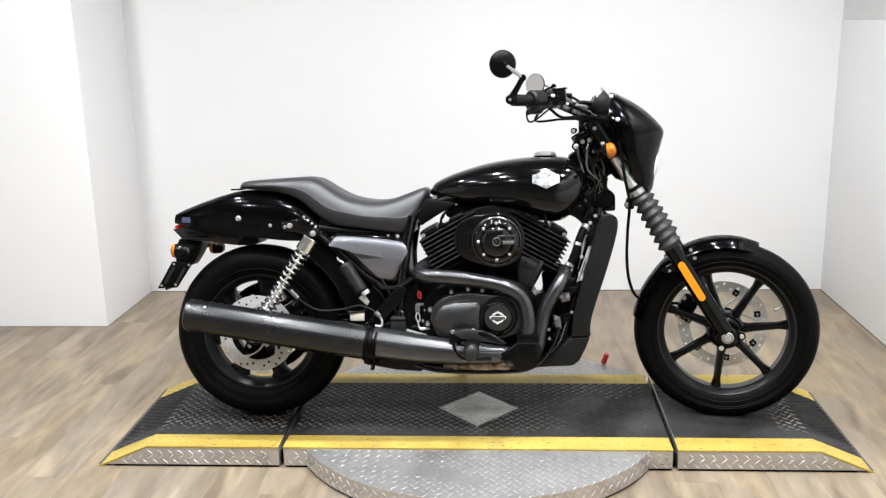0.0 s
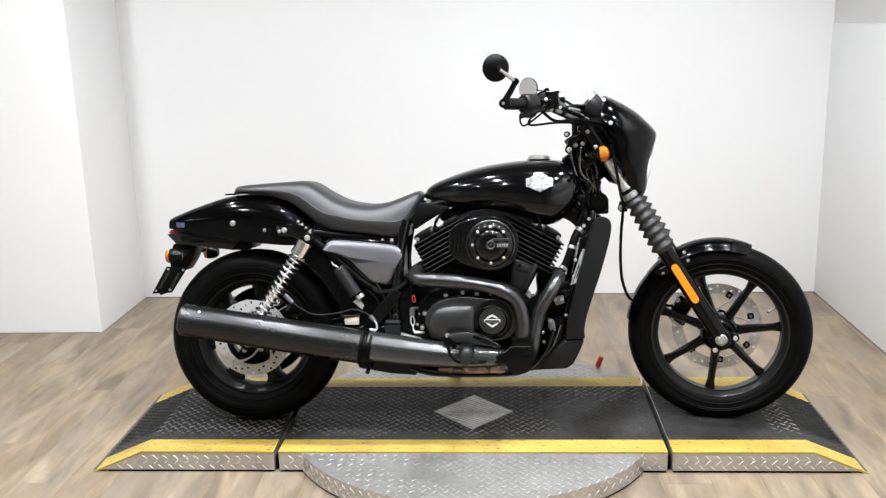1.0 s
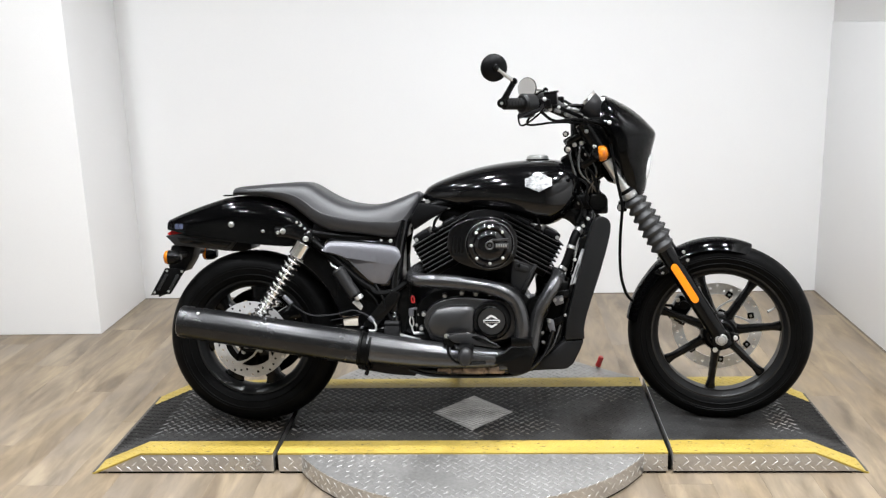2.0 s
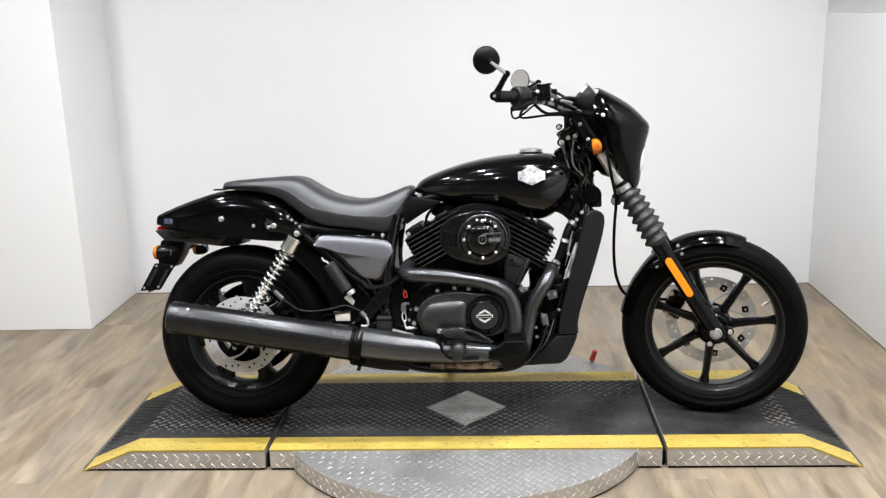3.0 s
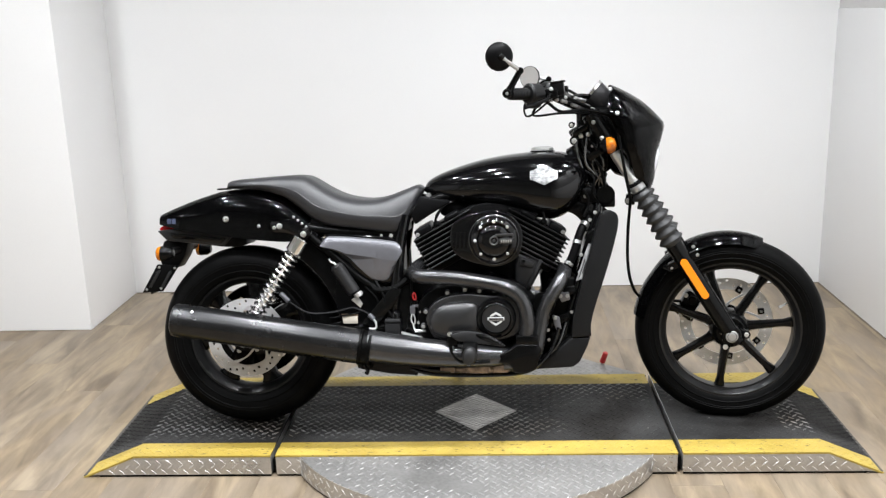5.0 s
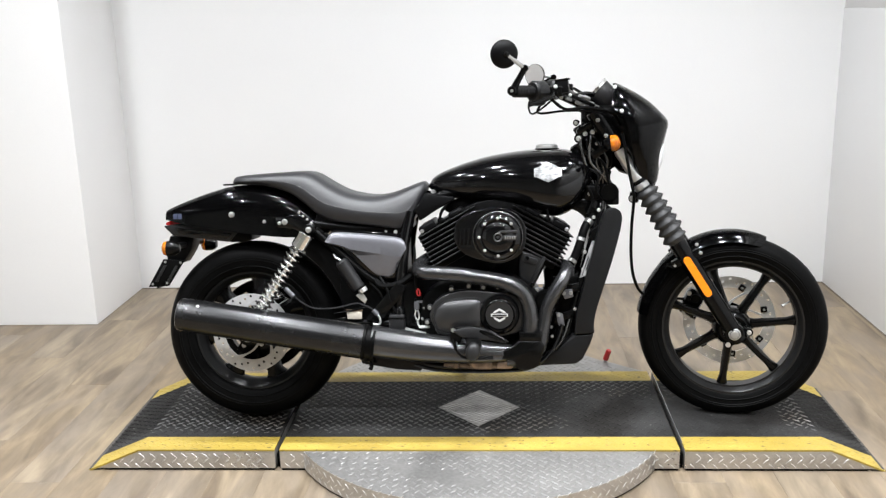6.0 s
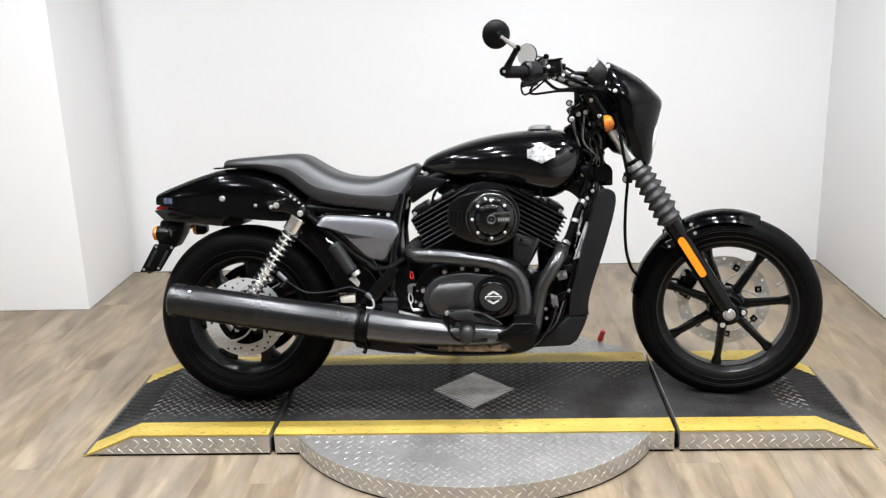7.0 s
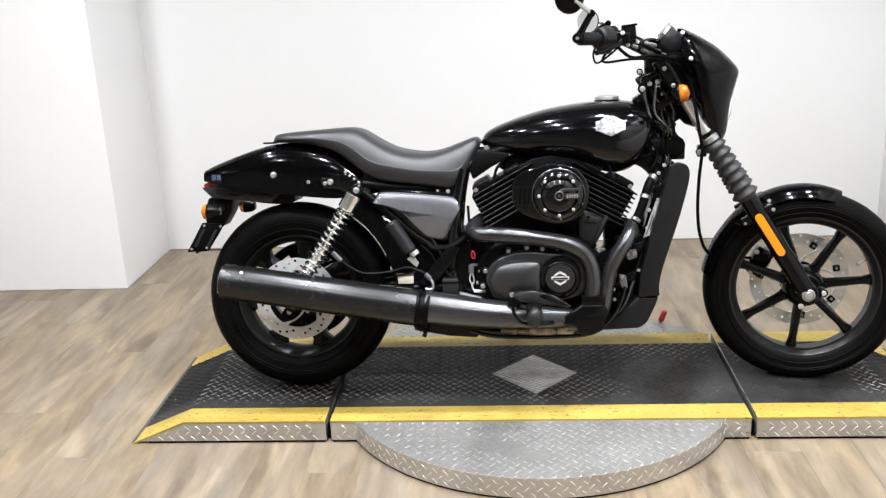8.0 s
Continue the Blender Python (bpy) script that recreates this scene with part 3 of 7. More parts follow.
                if (abs(x) + 0.007) / 0.134 + (abs(y + 0.03) + 0.004) / 0.142 < 1.0:
                    bars.append((Vector((x, y, DECK + 0.0028)), UPV, Vector((math.cos(0.12), math.sin(0.12 if j % 2 else -0.12), 0))))
        lozenges(bars, M_DIAMOND, deck, along=0.0125, across=0.0036, high=0.0008)

# round turntable plate reaching out on both long sides
TR = 0.603
MID = {True: -0.034, False: -0.005}


def table_half(near):
    s = -1 if near else 1
    edge = Y0 + 0.003 if near else Y1 - 0.003
    mid = MID[near]
    half = math.sqrt(TR ** 2 - (edge - mid) ** 2)
    a0 = math.asin((edge - mid) / TR)
    arc = []
    n = 40
    start, stop = (math.pi - a0, 2 * math.pi + a0) if near else (a0, math.pi - a0)
    for k in range(n + 1):
        a = start + (stop - start) * k / n
        arc.append((TR * math.cos(a), mid + TR * math.sin(a)))
    bm = bmesh.new()
    f = bm.faces.new([bm.verts.new((x, y, 0.0065)) for x, y in arc])
    r = bmesh.ops.extrude_face_region(bm, geom=[f])
    for v in r["geom"]:
        if isinstance(v, bmesh.types.BMVert):
            v.co.z = DECK - 0.0035
    return bm, half


for near in (True, False):
    bm, half = table_half(near)
    table = part("turntable_plate", bm, M_TABLE, lift, "bare round tread-plate turntable segment", sharp=30)
    mid = MID[near]
    ya, yb = (mid - TR, Y0) if near else (Y1, mid + TR)
    lozenges(studs_flat(-half, half, ya, yb, lambda x: DECK - 0.0036, lambda x, y: x * x + (y - mid) ** 2 < (TR - 0.018) ** 2 and math.sin(5.3 * x + 2.2) + math.sin(9 * x + 21 * y) < 1.7), M_TABLE, table, along=0.0135, across=0.0036, high=0.0019)
    if near:
        rim = []
        for k in range(76):
            for j in range(2):
                a = math.pi + 0.52 + (math.pi - 1.04) * (k + 0.5) / 76
                nrm = Vector((math.cos(a), math.sin(a), 0))
                t = radians(42 if k % 2 else -42)
                rim.append((Vector((0, mid, (0.016 if k % 2 else 0.0) + 0.016 + j * 0.032)) + nrm * (TR + 0.0024), nrm, Vector((-math.sin(a) * math.cos(t), math.cos(a) * math.cos(t), math.sin(t)))))
        loops = []
        a_end = math.acos(half / TR) + 0.004
        for k in range(61):
            a = math.pi + a_end + (math.pi - 2 * a_end) * k / 60
            loops.append([(r_ * math.cos(a), mid + r_ * math.sin(a), z_) for r_, z_ in ((TR + 0.0004, 0.0068), (TR + 0.0026, 0.0068), (TR + 0.0026, DECK - 0.0038), (TR + 0.0004, DECK - 0.0034))])
        part("rim_band", rings(bmesh.new(), loops), M_CHECKER, table, "bare aluminium rim band")
        lozenges(rim, M_TREAD, table, along=0.0120, across=0.0024, high=0.0013)
        # Black ring stands in for the shadow at the turntable's foot.
        part("shade_ring", lathe([(TR - 0.02, 0.0), (TR - 0.001, 0.0), (TR - 0.001, 0.0066), (TR - 0.02, 0.0066)], (0, mid, 0), (0, 0, 1), 96), M_RUBBER, table, "black ring standing for the shadow line under the rim")
        for x, y in ((-0.2, -0.40), (0.0, -0.38), (0.2, -0.40), (0.0, -0.575)):
            part("countersunk_screw", cyl((x, y, DECK - 0.0045), (x, y, DECK - 0.0028), 0.006, seg=14), M_STEEL, table)
for x in (GAP_L, GAP_R):
    # Black bar sunk in the joint puts in the gap's shade.
    part("gap_shade_bar", box(x - 0.005, x + 0.005, Y0 + 0.022, Y1 - 0.022, 0.004, DECK - 0.020, 0.001), M_RUBBER, lift, "black bar sunk between decks, standing for the gap's shade")
    part("joint_plate", box(x + 0.0072, x + 0.0092, Y0 + 0.05, Y1 - 0.004, DECK - 0.02, DECK + 0.0028, 0.0005), M_STEEL if x > 0 else M_GRIP, lift, "worn bright deck edge")
for x in (-END + 0.02, END - 0.02):
    part("rubber_foot", box(x - 0.02, x + 0.018, Y0 + 0.006, Y1 - 0.006, 0.0, 0.006, 0.001), M_JOINT, lift, "dark rubber strip under the ramp end")

bm = bmesh.new()
low = [bm.verts.new((x, y, 0.0065)) for x, y in ((0.44, Y1 - 0.003), (0.604, Y1 - 0.003), (0.604, Y1 + 0.003), (0.548, 0.322), (0.47, 0.388), (0.44, 0.40))]
bm.faces.new(low)
r = bmesh.ops.extrude_face_region(bm, geom=bm.faces[:])
for v in r["geom"]:
    if isinstance(v, bmesh.types.BMVert):
        v.co.z = DECK - 0.0030
part("corner_plate", bm, M_TABLE, lift, "bare aluminium corner plate beside the turntable")

knob = tagged(new("lock_pin"), "small red plastic lock pin standing on the turntable", "pin")
part("stem", cyl((0.462, 0.392, DECK - 0.004), (0.464, 0.39, DECK + 0.012), 0.006, seg=12), M_STEEL, knob)
part("red_cap", cyl((0.463, 0.391, DECK + 0.003), (0.475, 0.384, DECK + 0.043), 0.0105, 0.0095, seg=16, bevel=0.002), M_RED, knob)

# ---------------------------------------------------------------- the motorcycle
# Built upright, x forward, right side at minus y, z up from the deck; then leaned onto its side stand, with the bars turned.
LEAN, RAKE, STEER = 9.0, 32.0, -9.0
HEAD = Vector((0.43, 0, 0.80))
AXIS = Vector((-math.sin(radians(RAKE)), 0, math.cos(radians(RAKE))))
TURN = Matrix.Translation(HEAD) @ Matrix.Rotation(radians(STEER), 4, AXIS) @ Matrix.Translation(-HEAD)
RW, FW, WHEEL_R = Vector((-0.718, 0, 0.285)), Vector((0.806, 0, 0.285)), 0.287

bike = tagged(new("motorcycle"), "gloss black cruiser motorcycle leaning on its side stand, handlebar fairing", "motorcycle")
bike.matrix_basis = pose(0, -0.07, DECK + 0.002, -LEAN)


def fpart(name, bm, mat, parent=None, label="", sharp=35):
    """A part that turns with the handlebar."""
    bm.transform(TURN)
    return part(name, bm, mat, parent or bike, label, sharp)


def bpart(name, bm, mat, parent=None, label="", sharp=35):
    return part(name, bm, mat, parent or bike, label, sharp)


# ---- wheels
def tyre(c, radius, bead, half, crown):
    """A tyre with rounded crown, bulging side walls and a bead; cut grooves follow as parts."""
    prof = []
    n = 18
    for k in range(n + 1):
        a = math.pi * k / n
        y = -half * math.cos(a)
        s = abs(math.sin(a)) ** crown
        prof.append((bead + 0.004 + (radius - bead - 0.004) * s, y * (1 if s > 0.35 else 0.94)))
    prof = [(bead, -half * 0.72), (bead + 0.006, -half * 0.80)] + prof[1:-1] + [(bead + 0.006, half * 0.80), (bead, half * 0.72)]
    return lathe(prof, c, (0, 1, 0), 96)


def grooves(c, radius, half, count, ang):
    """Dark slanted tread cuts lying in the crown, as thin sunk strips."""
    bm = bmesh.new()
    for k in range(count):
        for s in (-1, 1):
            a0 = 2 * math.pi * (k + (0.5 if s > 0 else 0)) / count
            loop0, loop1 = [], []
            for j in range(5):
                u = j / 4
                w = half * (0.12 + 0.70 * u) * s
                a = a0 + ang * u
                r = radius + 0.0006 - (radius * 0.20) * (abs(w) / half) ** 2.6
                for loop, d in ((loop0, -0.006), (loop1, 0.006)):
                    aa = a + d * (1 - 0.5 * u)
                    loop.append(c + Vector((r * math.cos(aa), w, r * math.sin(aa))))
            v0, v1 = [bm.verts.new(p) for p in loop0], [bm.verts.new(p) for p in loop1]
            for j in range(4):
                bm.faces.new((v0[j], v0[j + 1], v1[j + 1], v1[j]))
    return bm


def rim(c, bead, inner, half):
    prof = [(bead + 0.006, -half), (bead + 0.008, -half + 0.004), (bead - 0.004, -half + 0.010), (bead - 0.010, -half + 0.022), (inner + 0.008, -0.022), (inner + 0.008, 0.022),
            (bead - 0.010, half - 0.022), (bead - 0.004, half - 0.010), (bead + 0.008, half - 0.004), (bead + 0.006, half),
            (bead - 0.006, half - 0.001), (bead - 0.018, half - 0.016), (inner, 0.020), (inner, -0.020), (bead - 0.018, -half + 0.016), (bead - 0.006, -half + 0.001)]
    return lathe(prof, c, (0, 1, 0), 80)


def spoke(c, a, r0, r1, w0, w1, t0, t1):
    """One cast spoke with a raised spine."""
    d, s = Vector((math.cos(a), 0, math.sin(a))), Vector((-math.sin(a), 0, math.cos(a)))
    loops = []
    for k in range(6):
        u = k / 5
        r = r0 + (r1 - r0) * u
        flare = 1 + 0.9 * max(0, u - 0.8) / 0.2 * 0.8 + 0.7 * max(0, 0.2 - u) / 0.2
        w = (w0 + (w1 - w0) * u) * flare
        t = t0 + (t1 - t0) * u
        p = c + d * r
        loops.append([p + s * w * 0.9 + Vector((0, -t * 0.4, 0)), p + s * w * 0.45 + Vector((0, -t, 0)), p - s * w * 0.45 + Vector((0, -t, 0)), p - s * w * 0.9 + Vector((0, -t * 0.4, 0)),
                      p - s * w + Vector((0, t * 0.6, 0)), p - s * w * 0.5 + Vector((0, t, 0)), p + s * w * 0.5 + Vector((0, t, 0)), p + s * w + Vector((0, t * 0.6, 0))])
    return rings(bmesh.new(), loops)


def tilted(bm, yes):
    if yes:
        bm.transform(TURN)
    return bm


def wheel(name, c, bead, inner, half, rim_half, crown, first_angle, turned, disc_y, disc_r, disc_in, label):
    w = bpart(name, tilted(lathe([(0.012, -0.055), (0.042, -0.055), (0.052, -0.046), (0.060, -0.02), (0.060, 0.02), (0.050, 0.048), (0.040, 0.055), (0.012, 0.055)], c, (0, 1, 0), 40), turned), M_SATIN, None, label)
    part("tyre", tilted(tyre(c, WHEEL_R + (0.0035 if turned else 0.0), bead, half, crown), turned), M_TYRE, w, "black road tyre with cut tread", 50)
    R_ = WHEEL_R + (0.0035 if turned else 0.0)
    for r_ in (bead + 0.20 * (R_ - bead), bead + 0.42 * (R_ - bead), bead + 0.50 * (R_ - bead)):
        s_ = (r_ - bead - 0.004) / (R_ - bead - 0.004)
        y_ = half * math.sqrt(max(0.0, 1 - min(1.0, s_ ** (1 / crown)) ** 2)) * (1 if s_ > 0.35 else 0.94)
        for side in (-1, 1):
            part("sidewall_rib", tilted(lathe([(r_ - 0.0022, side * (y_ - 0.001)), (r_, side * (y_ + 0.0006)), (r_ + 0.0022, side * (y_ - 0.0015))], c, (0, 1, 0), 96), turned), M_SIDEWALL, w)
    part("tread_cuts", tilted(grooves(c, WHEEL_R + (0.0035 if turned else 0.0), half, 22, 0.17), turned), M_JOINT, w)
    part("rim", tilted(rim(c, bead, inner, rim_half), turned), M_RIM, w, "satin black cast rim")
    for k in range(7):
        part("spoke", tilted(spoke(c, radians(first_angle + k * 360 / 7), 0.038, inner + 0.006, *((0.0145, 0.0105) if turned else (0.030, 0.025)), 0.022, 0.012), turned), M_SATIN, w)
    holes = [(disc_r - 0.008 - 0.008 * (k % 3), 2 * math.pi * k / 36) for k in range(36)]
    part("brake_disc", tilted(drilled_ring(disc_r, disc_in, holes, 0.0041 if disc_y > 0 else 0.0044, 0.005, c + Vector((0, disc_y, 0))), turned), M_DISC if disc_y < 0 else M_DISC_FRONT, w, "drilled steel brake disc")
    for k in range(7 if disc_y > 0 else 5):
        a = radians(first_angle) + 2 * math.pi * k / 7 if disc_y > 0 else 2 * math.pi * (k + 0.3) / 5
        loops = []
        for q in range(9):
            u = q / 8
            r_, g = 0.040 + (disc_in + 0.006 - 0.040) * u, a + (0.95 if disc_y < 0 else 0.8) * (1 - u) ** 1.4
            mid = c + Vector((r_ * math.cos(g), disc_y, r_ * math.sin(g)))
            tan = Vector((-math.sin(g + 0.5), 0, math.cos(g + 0.5))) * ((0.0180 if disc_y < 0 else 0.0115) - 0.004 * math.sin(math.pi * u))
            loops.append([mid - tan + Vector((0, -0.002, 0)), mid + tan + Vector((0, -0.002, 0)), mid + tan + Vector((0, 0.004, 0)), mid - tan + Vector((0, 0.004, 0))])
        part("disc_arm", tilted(rings(bmesh.new(), loops), turned), M_DISC if disc_y < 0 else M_DISC_FRONT, w)
        part("disc_bolt", tilted(bolt(c + Vector((0.048 * math.cos(a), disc_y - 0.003, 0.048 * math.sin(a))), 0.006), turned), M_STEEL, w)
    part("disc_carrier", tilted(cyl(c + Vector((0, disc_y - 0.001, 0)), c + Vector((0, disc_y + 0.007, 0)), 0.058 if disc_y > 0 else 0.041, seg=32, bevel=0.001), turned), M_SATIN, w)
    return w


front_wheel = wheel("front_wheel", FW, 0.2165, 0.193, 0.052, 0.037, 0.62, 5.7, True, 0.066, 0.145, 0.108, "satin black seven-spoke front wheel hub")
rear_wheel = wheel("rear_wheel", RW, 0.192, 0.167, 0.070, 0.046, 0.50, 33, False, -0.082, 0.125, 0.088, "satin black seven-spoke rear wheel hub")
pulley = part("belt_pulley", lathe([(0.122, 0.078), (0.150, 0.075), (0.152, 0.079), (0.152, 0.106), (0.150, 0.110), (0.122, 0.104)], RW, (0, 1, 0), 64), M_SATIN, rear_wheel, "black rear belt pulley")
for k in range(5):
    part("pulley_arm", spoke(RW + Vector((0, 0.09, 0)), radians(38 + 72 * k), 0.036, 0.124, 0.016, 0.013, 0.012, 0.009), M_SATIN, pulley)
for k in range(7):
    a = radians(5.7) + 2 * math.pi * (k + 0.02) / 7
    at = FW + Vector((0.113 * math.cos(a + 0.22), 0.063, 0.113 * math.sin(a + 0.22)))
    part("disc_lug", tilted(box(-0.0105, 0.0105, -0.004, 0.004, -0.010, 0.010, 0.003, Matrix.Translation(at) @ Matrix.Rotation(-a, 4, "Y")), True), M_SATIN, front_wheel)
    part("lug_rivet", tilted(dome(at + Vector((0, -0.004, 0)), 0.0042, (0, -1, 0)), True), M_STEEL, front_wheel)
part("valve_stem", tilted(merged(cyl(FW + Vector((0.176, -0.004, 0.083)), FW + Vector((0.150, -0.016, 0.071)), 0.0030, seg=10), cyl(FW + Vector((0.158, -0.012, 0.0745)), FW + Vector((0.148, -0.017, 0.070)), 0.0045, seg=10)), True), M_STEEL, front_wheel, "bright tyre valve")

# ---- fork and front end


def fork_point(d, y, off=0.0):
    """A place on the fork leg, d metres above the axle."""
    p = Vector((0.803, 0, 0.29)) + AXIS * d
    return Vector((p.x, y, p.z)) + Vector((math.cos(radians(RAKE)), 0, math.sin(radians(RAKE)))) * off


for s in (-1, 1):
    y = 0.100 * s
    leg = fpart("fork_slider", tube([fork_point(-0.030, y, 0.002), fork_point(0.03, y), fork_point(0.10, y), fork_point(0.33, y)], [0.024, 0.026, 0.0265, 0.0265], 20, 4), M_SATIN, None, "satin black fork slider", 50)
    part("fork_tube", tilted(cyl(fork_point(0.30, y), fork_point(0.795, y), 0.0175, seg=20), True), M_SCREW, leg, "polished fork tube")
    part("fork_cover", tilted(cyl(fork_point(0.665, y), fork_point(0.805, y), 0.0285, seg=24, bevel=0.004), True), M_SATIN, leg, "black fork cover")
    part("cover_screw", tilted(socket(fork_point(0.722, y + 0.0275 * s, -0.008), 0.0062, (0, s, 0)), True), M_SCREW, leg)
    # ribbed gaiter
    prof = []
    for k in range(7):
        h = 0.335 + k * 0.0270
        w = 0.0385 - 0.0009 * k
        prof += [(w - 0.011, h), (w, h + 0.009), (w, h + 0.013), (w - 0.012, h + 0.0245)]
    prof = [(0.026, 0.330)] + prof + [(0.025, 0.335 + 7 * 0.0270), (0.018, 0.335 + 7 * 0.0270), (0.018, 0.33)]
    part("gaiter", tilted(lathe(prof, fork_point(0, y), AXIS, 32), True), M_GAITER, leg, "ribbed grey-black rubber fork gaiter", 60)
    part("gaiter_clamp", tilted(cyl(fork_point(0.525, y), fork_point(0.543, y), 0.0235, seg=24, bevel=0.002), True), M_STEEL, leg, "bright gaiter clamp")
    part("tube_collar", tilted(cyl(fork_point(0.544, y), fork_point(0.556, y), 0.0215, seg=24, bevel=0.002), True), M_SATIN, leg)
    a, b = fork_point(0.152, y + 0.0265 * s, -0.002), fork_point(0.270, y + 0.0265 * s, -0.002)
    side = Vector((math.cos(radians(RAKE)), 0, math.sin(radians(RAKE)))) * 0.0115
    base = []
    for q, t0 in ((a, 180), (b, 0)):
        for k in range(9):
            t = radians(t0 + 180 * k / 8)
            base.append(q + side * math.cos(t) + AXIS * 0.0115 * math.sin(t))
    bm = bmesh.new()
    f = bm.faces.new([bm.verts.new(p + Vector((0, -0.004 * s, 0))) for p in base])
    r = bmesh.ops.extrude_face_region(bm, geom=[f])
    for v in r["geom"]:
        if isinstance(v, bmesh.types.BMVert):
            v.co.y += 0.011 * s
    bmesh.ops.recalc_face_normals(bm, faces=bm.faces)
    bmesh.ops.bevel(bm, geom=[e for e in bm.edges if abs(e.verts[0].co.y - e.verts[1].co.y) < 0.001], offset=0.002, segments=2, affect="EDGES")
    part("fork_reflector", tilted(bm, True), M_REFLECT, leg, "long orange fork reflector")
    part("axle_lug", tilted(cyl(FW + Vector((-0.003, 0.070 * s, 0.003)), FW + Vector((-0.003, 0.119 * s, 0.003)), 0.033, 0.030, seg=28, bevel=0.004), True), M_SATIN, leg)
    part("axle_cap", tilted(merged(cyl(FW + Vector((-0.003, 0.118 * s, 0.003)), FW + Vector((-0.003, 0.125 * s, 0.003)), 0.0185, seg=28, bevel=0.002),
                                   cyl(FW + Vector((-0.003, 0.124 * s, 0.003)), FW + Vector((-0.003, 0.1285 * s, 0.003)), 0.012, seg=24, bevel=0.001)), True), M_STEEL, leg, "bright axle cap")
    part("axle_groove", tilted(lathe([(0.0118, 0.1250 * s), (0.0140, 0.1250 * s), (0.0140, 0.1262 * s), (0.0118, 0.1262 * s)], FW + Vector((-0.003, 0, 0.003)), (0, 1, 0), 28), True), M_GREYPAINT, leg)
    part("pinch_bolt", tilted(bolt(FW + Vector((0.040, 0.108 * s, 0.006)), 0.0065, (0, s, 0)), True), M_SCREW, leg)
    part("pinch_bolt", tilted(bolt(FW + Vector((-0.020, 0.108 * s, -0.034)), 0.0065, (0, s, 0)), True), M_SCREW, leg)
    part("pinch_lug", tilted(cyl(FW + Vector((0.030, 0.075 * s, 0.004)), FW + Vector((0.042, 0.108 * s, 0.006)), 0.016, 0.012, seg=16), True), M_SATIN, leg)
    # fender mounts
    if s < 0:
        part("fender_bolt", tilted(bolt((0.698, 0.112 * s, 0.539), 0.0042, (0, s, 0)), True), M_STEEL, leg)
    if s < 0:
        part("fender_bolt", tilted(bolt((0.686, 0.108 * s, 0.564), 0.0042, (0, s, 0)), True), M_STEEL, leg)
    if s < 0:
        part("fender_bolt", tilted(bolt((0.623, 0.110 * s, 0.498), 0.0042, (0, s, 0)), True), M_STEEL, leg)
    part("fender_lug", tilted(box(-0.05, 0.045, -0.012, 0.012, -0.012, 0.012, 0.004, Matrix.Translation((0.660, y, 0.522)) @ Matrix.Rotation(radians(-29), 4, "Y")), True), M_SATIN, leg)

# front fender, a curved shell over the wheel
bm = bmesh.new()
loops = []
for k in range(33):
    a = radians(71.5 + (171.5 - 71.5) * k / 32)
    half = 0.060 * math.sin(math.pi / 2 * min(1, (k + 1) / 5)) ** 0.5
    rr = 0.298 + 0.012 * math.sin(math.pi * min(1, k / 26 + 0.12))
    loops.append([FW + Vector(((rr - 0.032 * abs(math.sin(t)) ** 2.9) * math.cos(a), half * math.sin(t), (rr - 0.032 * abs(math.sin(t)) ** 2.9) * math.sin(a))) for t in [radians(v) for v in range(-90, 91, 9)]])
rings(bm, loops, closed_ring=False, caps=False)
bmesh.ops.solidify(bm, geom=bm.faces[:], thickness=0.004)
fender_f = fpart("front_fender", bm, M_BLACKPAINT, None, "gloss black front fender", 50)
for s in (-1, 1):
    part("fender_brace", tilted(tube([fork_point(0.262, 0.09 * s, -0.046), FW + Vector((-0.20, 0.056 * s, 0.205))], 0.007, 8, 1), True), M_SATIN, fender_f)

# front brake caliper on the far leg, behind the disc
bracket = [(-0.150, 0.030), (-0.128, 0.022), (-0.095, 0.040), (-0.082, 0.066), (-0.090, 0.088), (-0.112, 0.080), (-0.135, 0.062)]
cal_arm = fpart("caliper_bracket", slab([(FW.x + x, FW.z + z) for x, z in bracket], 0.048, 0.056, 0.002), M_DISC_FRONT, None, "grey steel caliper bracket")
for x, z, r in ((-0.140, 0.034, 0.006), (-0.092, 0.060, 0.005), (-0.100, 0.080, 0.005)):
    part("bracket_hole", tilted(cyl(FW + Vector((x, 0.0470, z)), FW + Vector((x, 0.0485, z)), r, seg=14), True), M_ENGINE, cal_arm)
cal = fpart("brake_caliper", box(-0.045, 0.04, 0.045, 0.105, -0.028, 0.028, 0.010, Matrix.Translation(FW + Vector((-0.118, 0, 0.058))) @ Matrix.Rotation(radians(-62), 4, "Y")), M_SATIN, None, "black front brake caliper")
for d in (-0.022, 0.018):
    part("caliper_piston", tilted(cyl(FW + Vector((-0.118 + d * 0.5, 0.030, 0.058 + d)), FW + Vector((-0.118 + d * 0.5, 0.048, 0.058 + d)), 0.014, seg=18, bevel=0.002), True), M_ENGINE, cal)
    part("caliper_bolt", tilted(bolt(FW + Vector((-0.135 + d * 0.4, 0.046, 0.062 + d * 1.6)), 0.006), True), M_STEEL, cal)

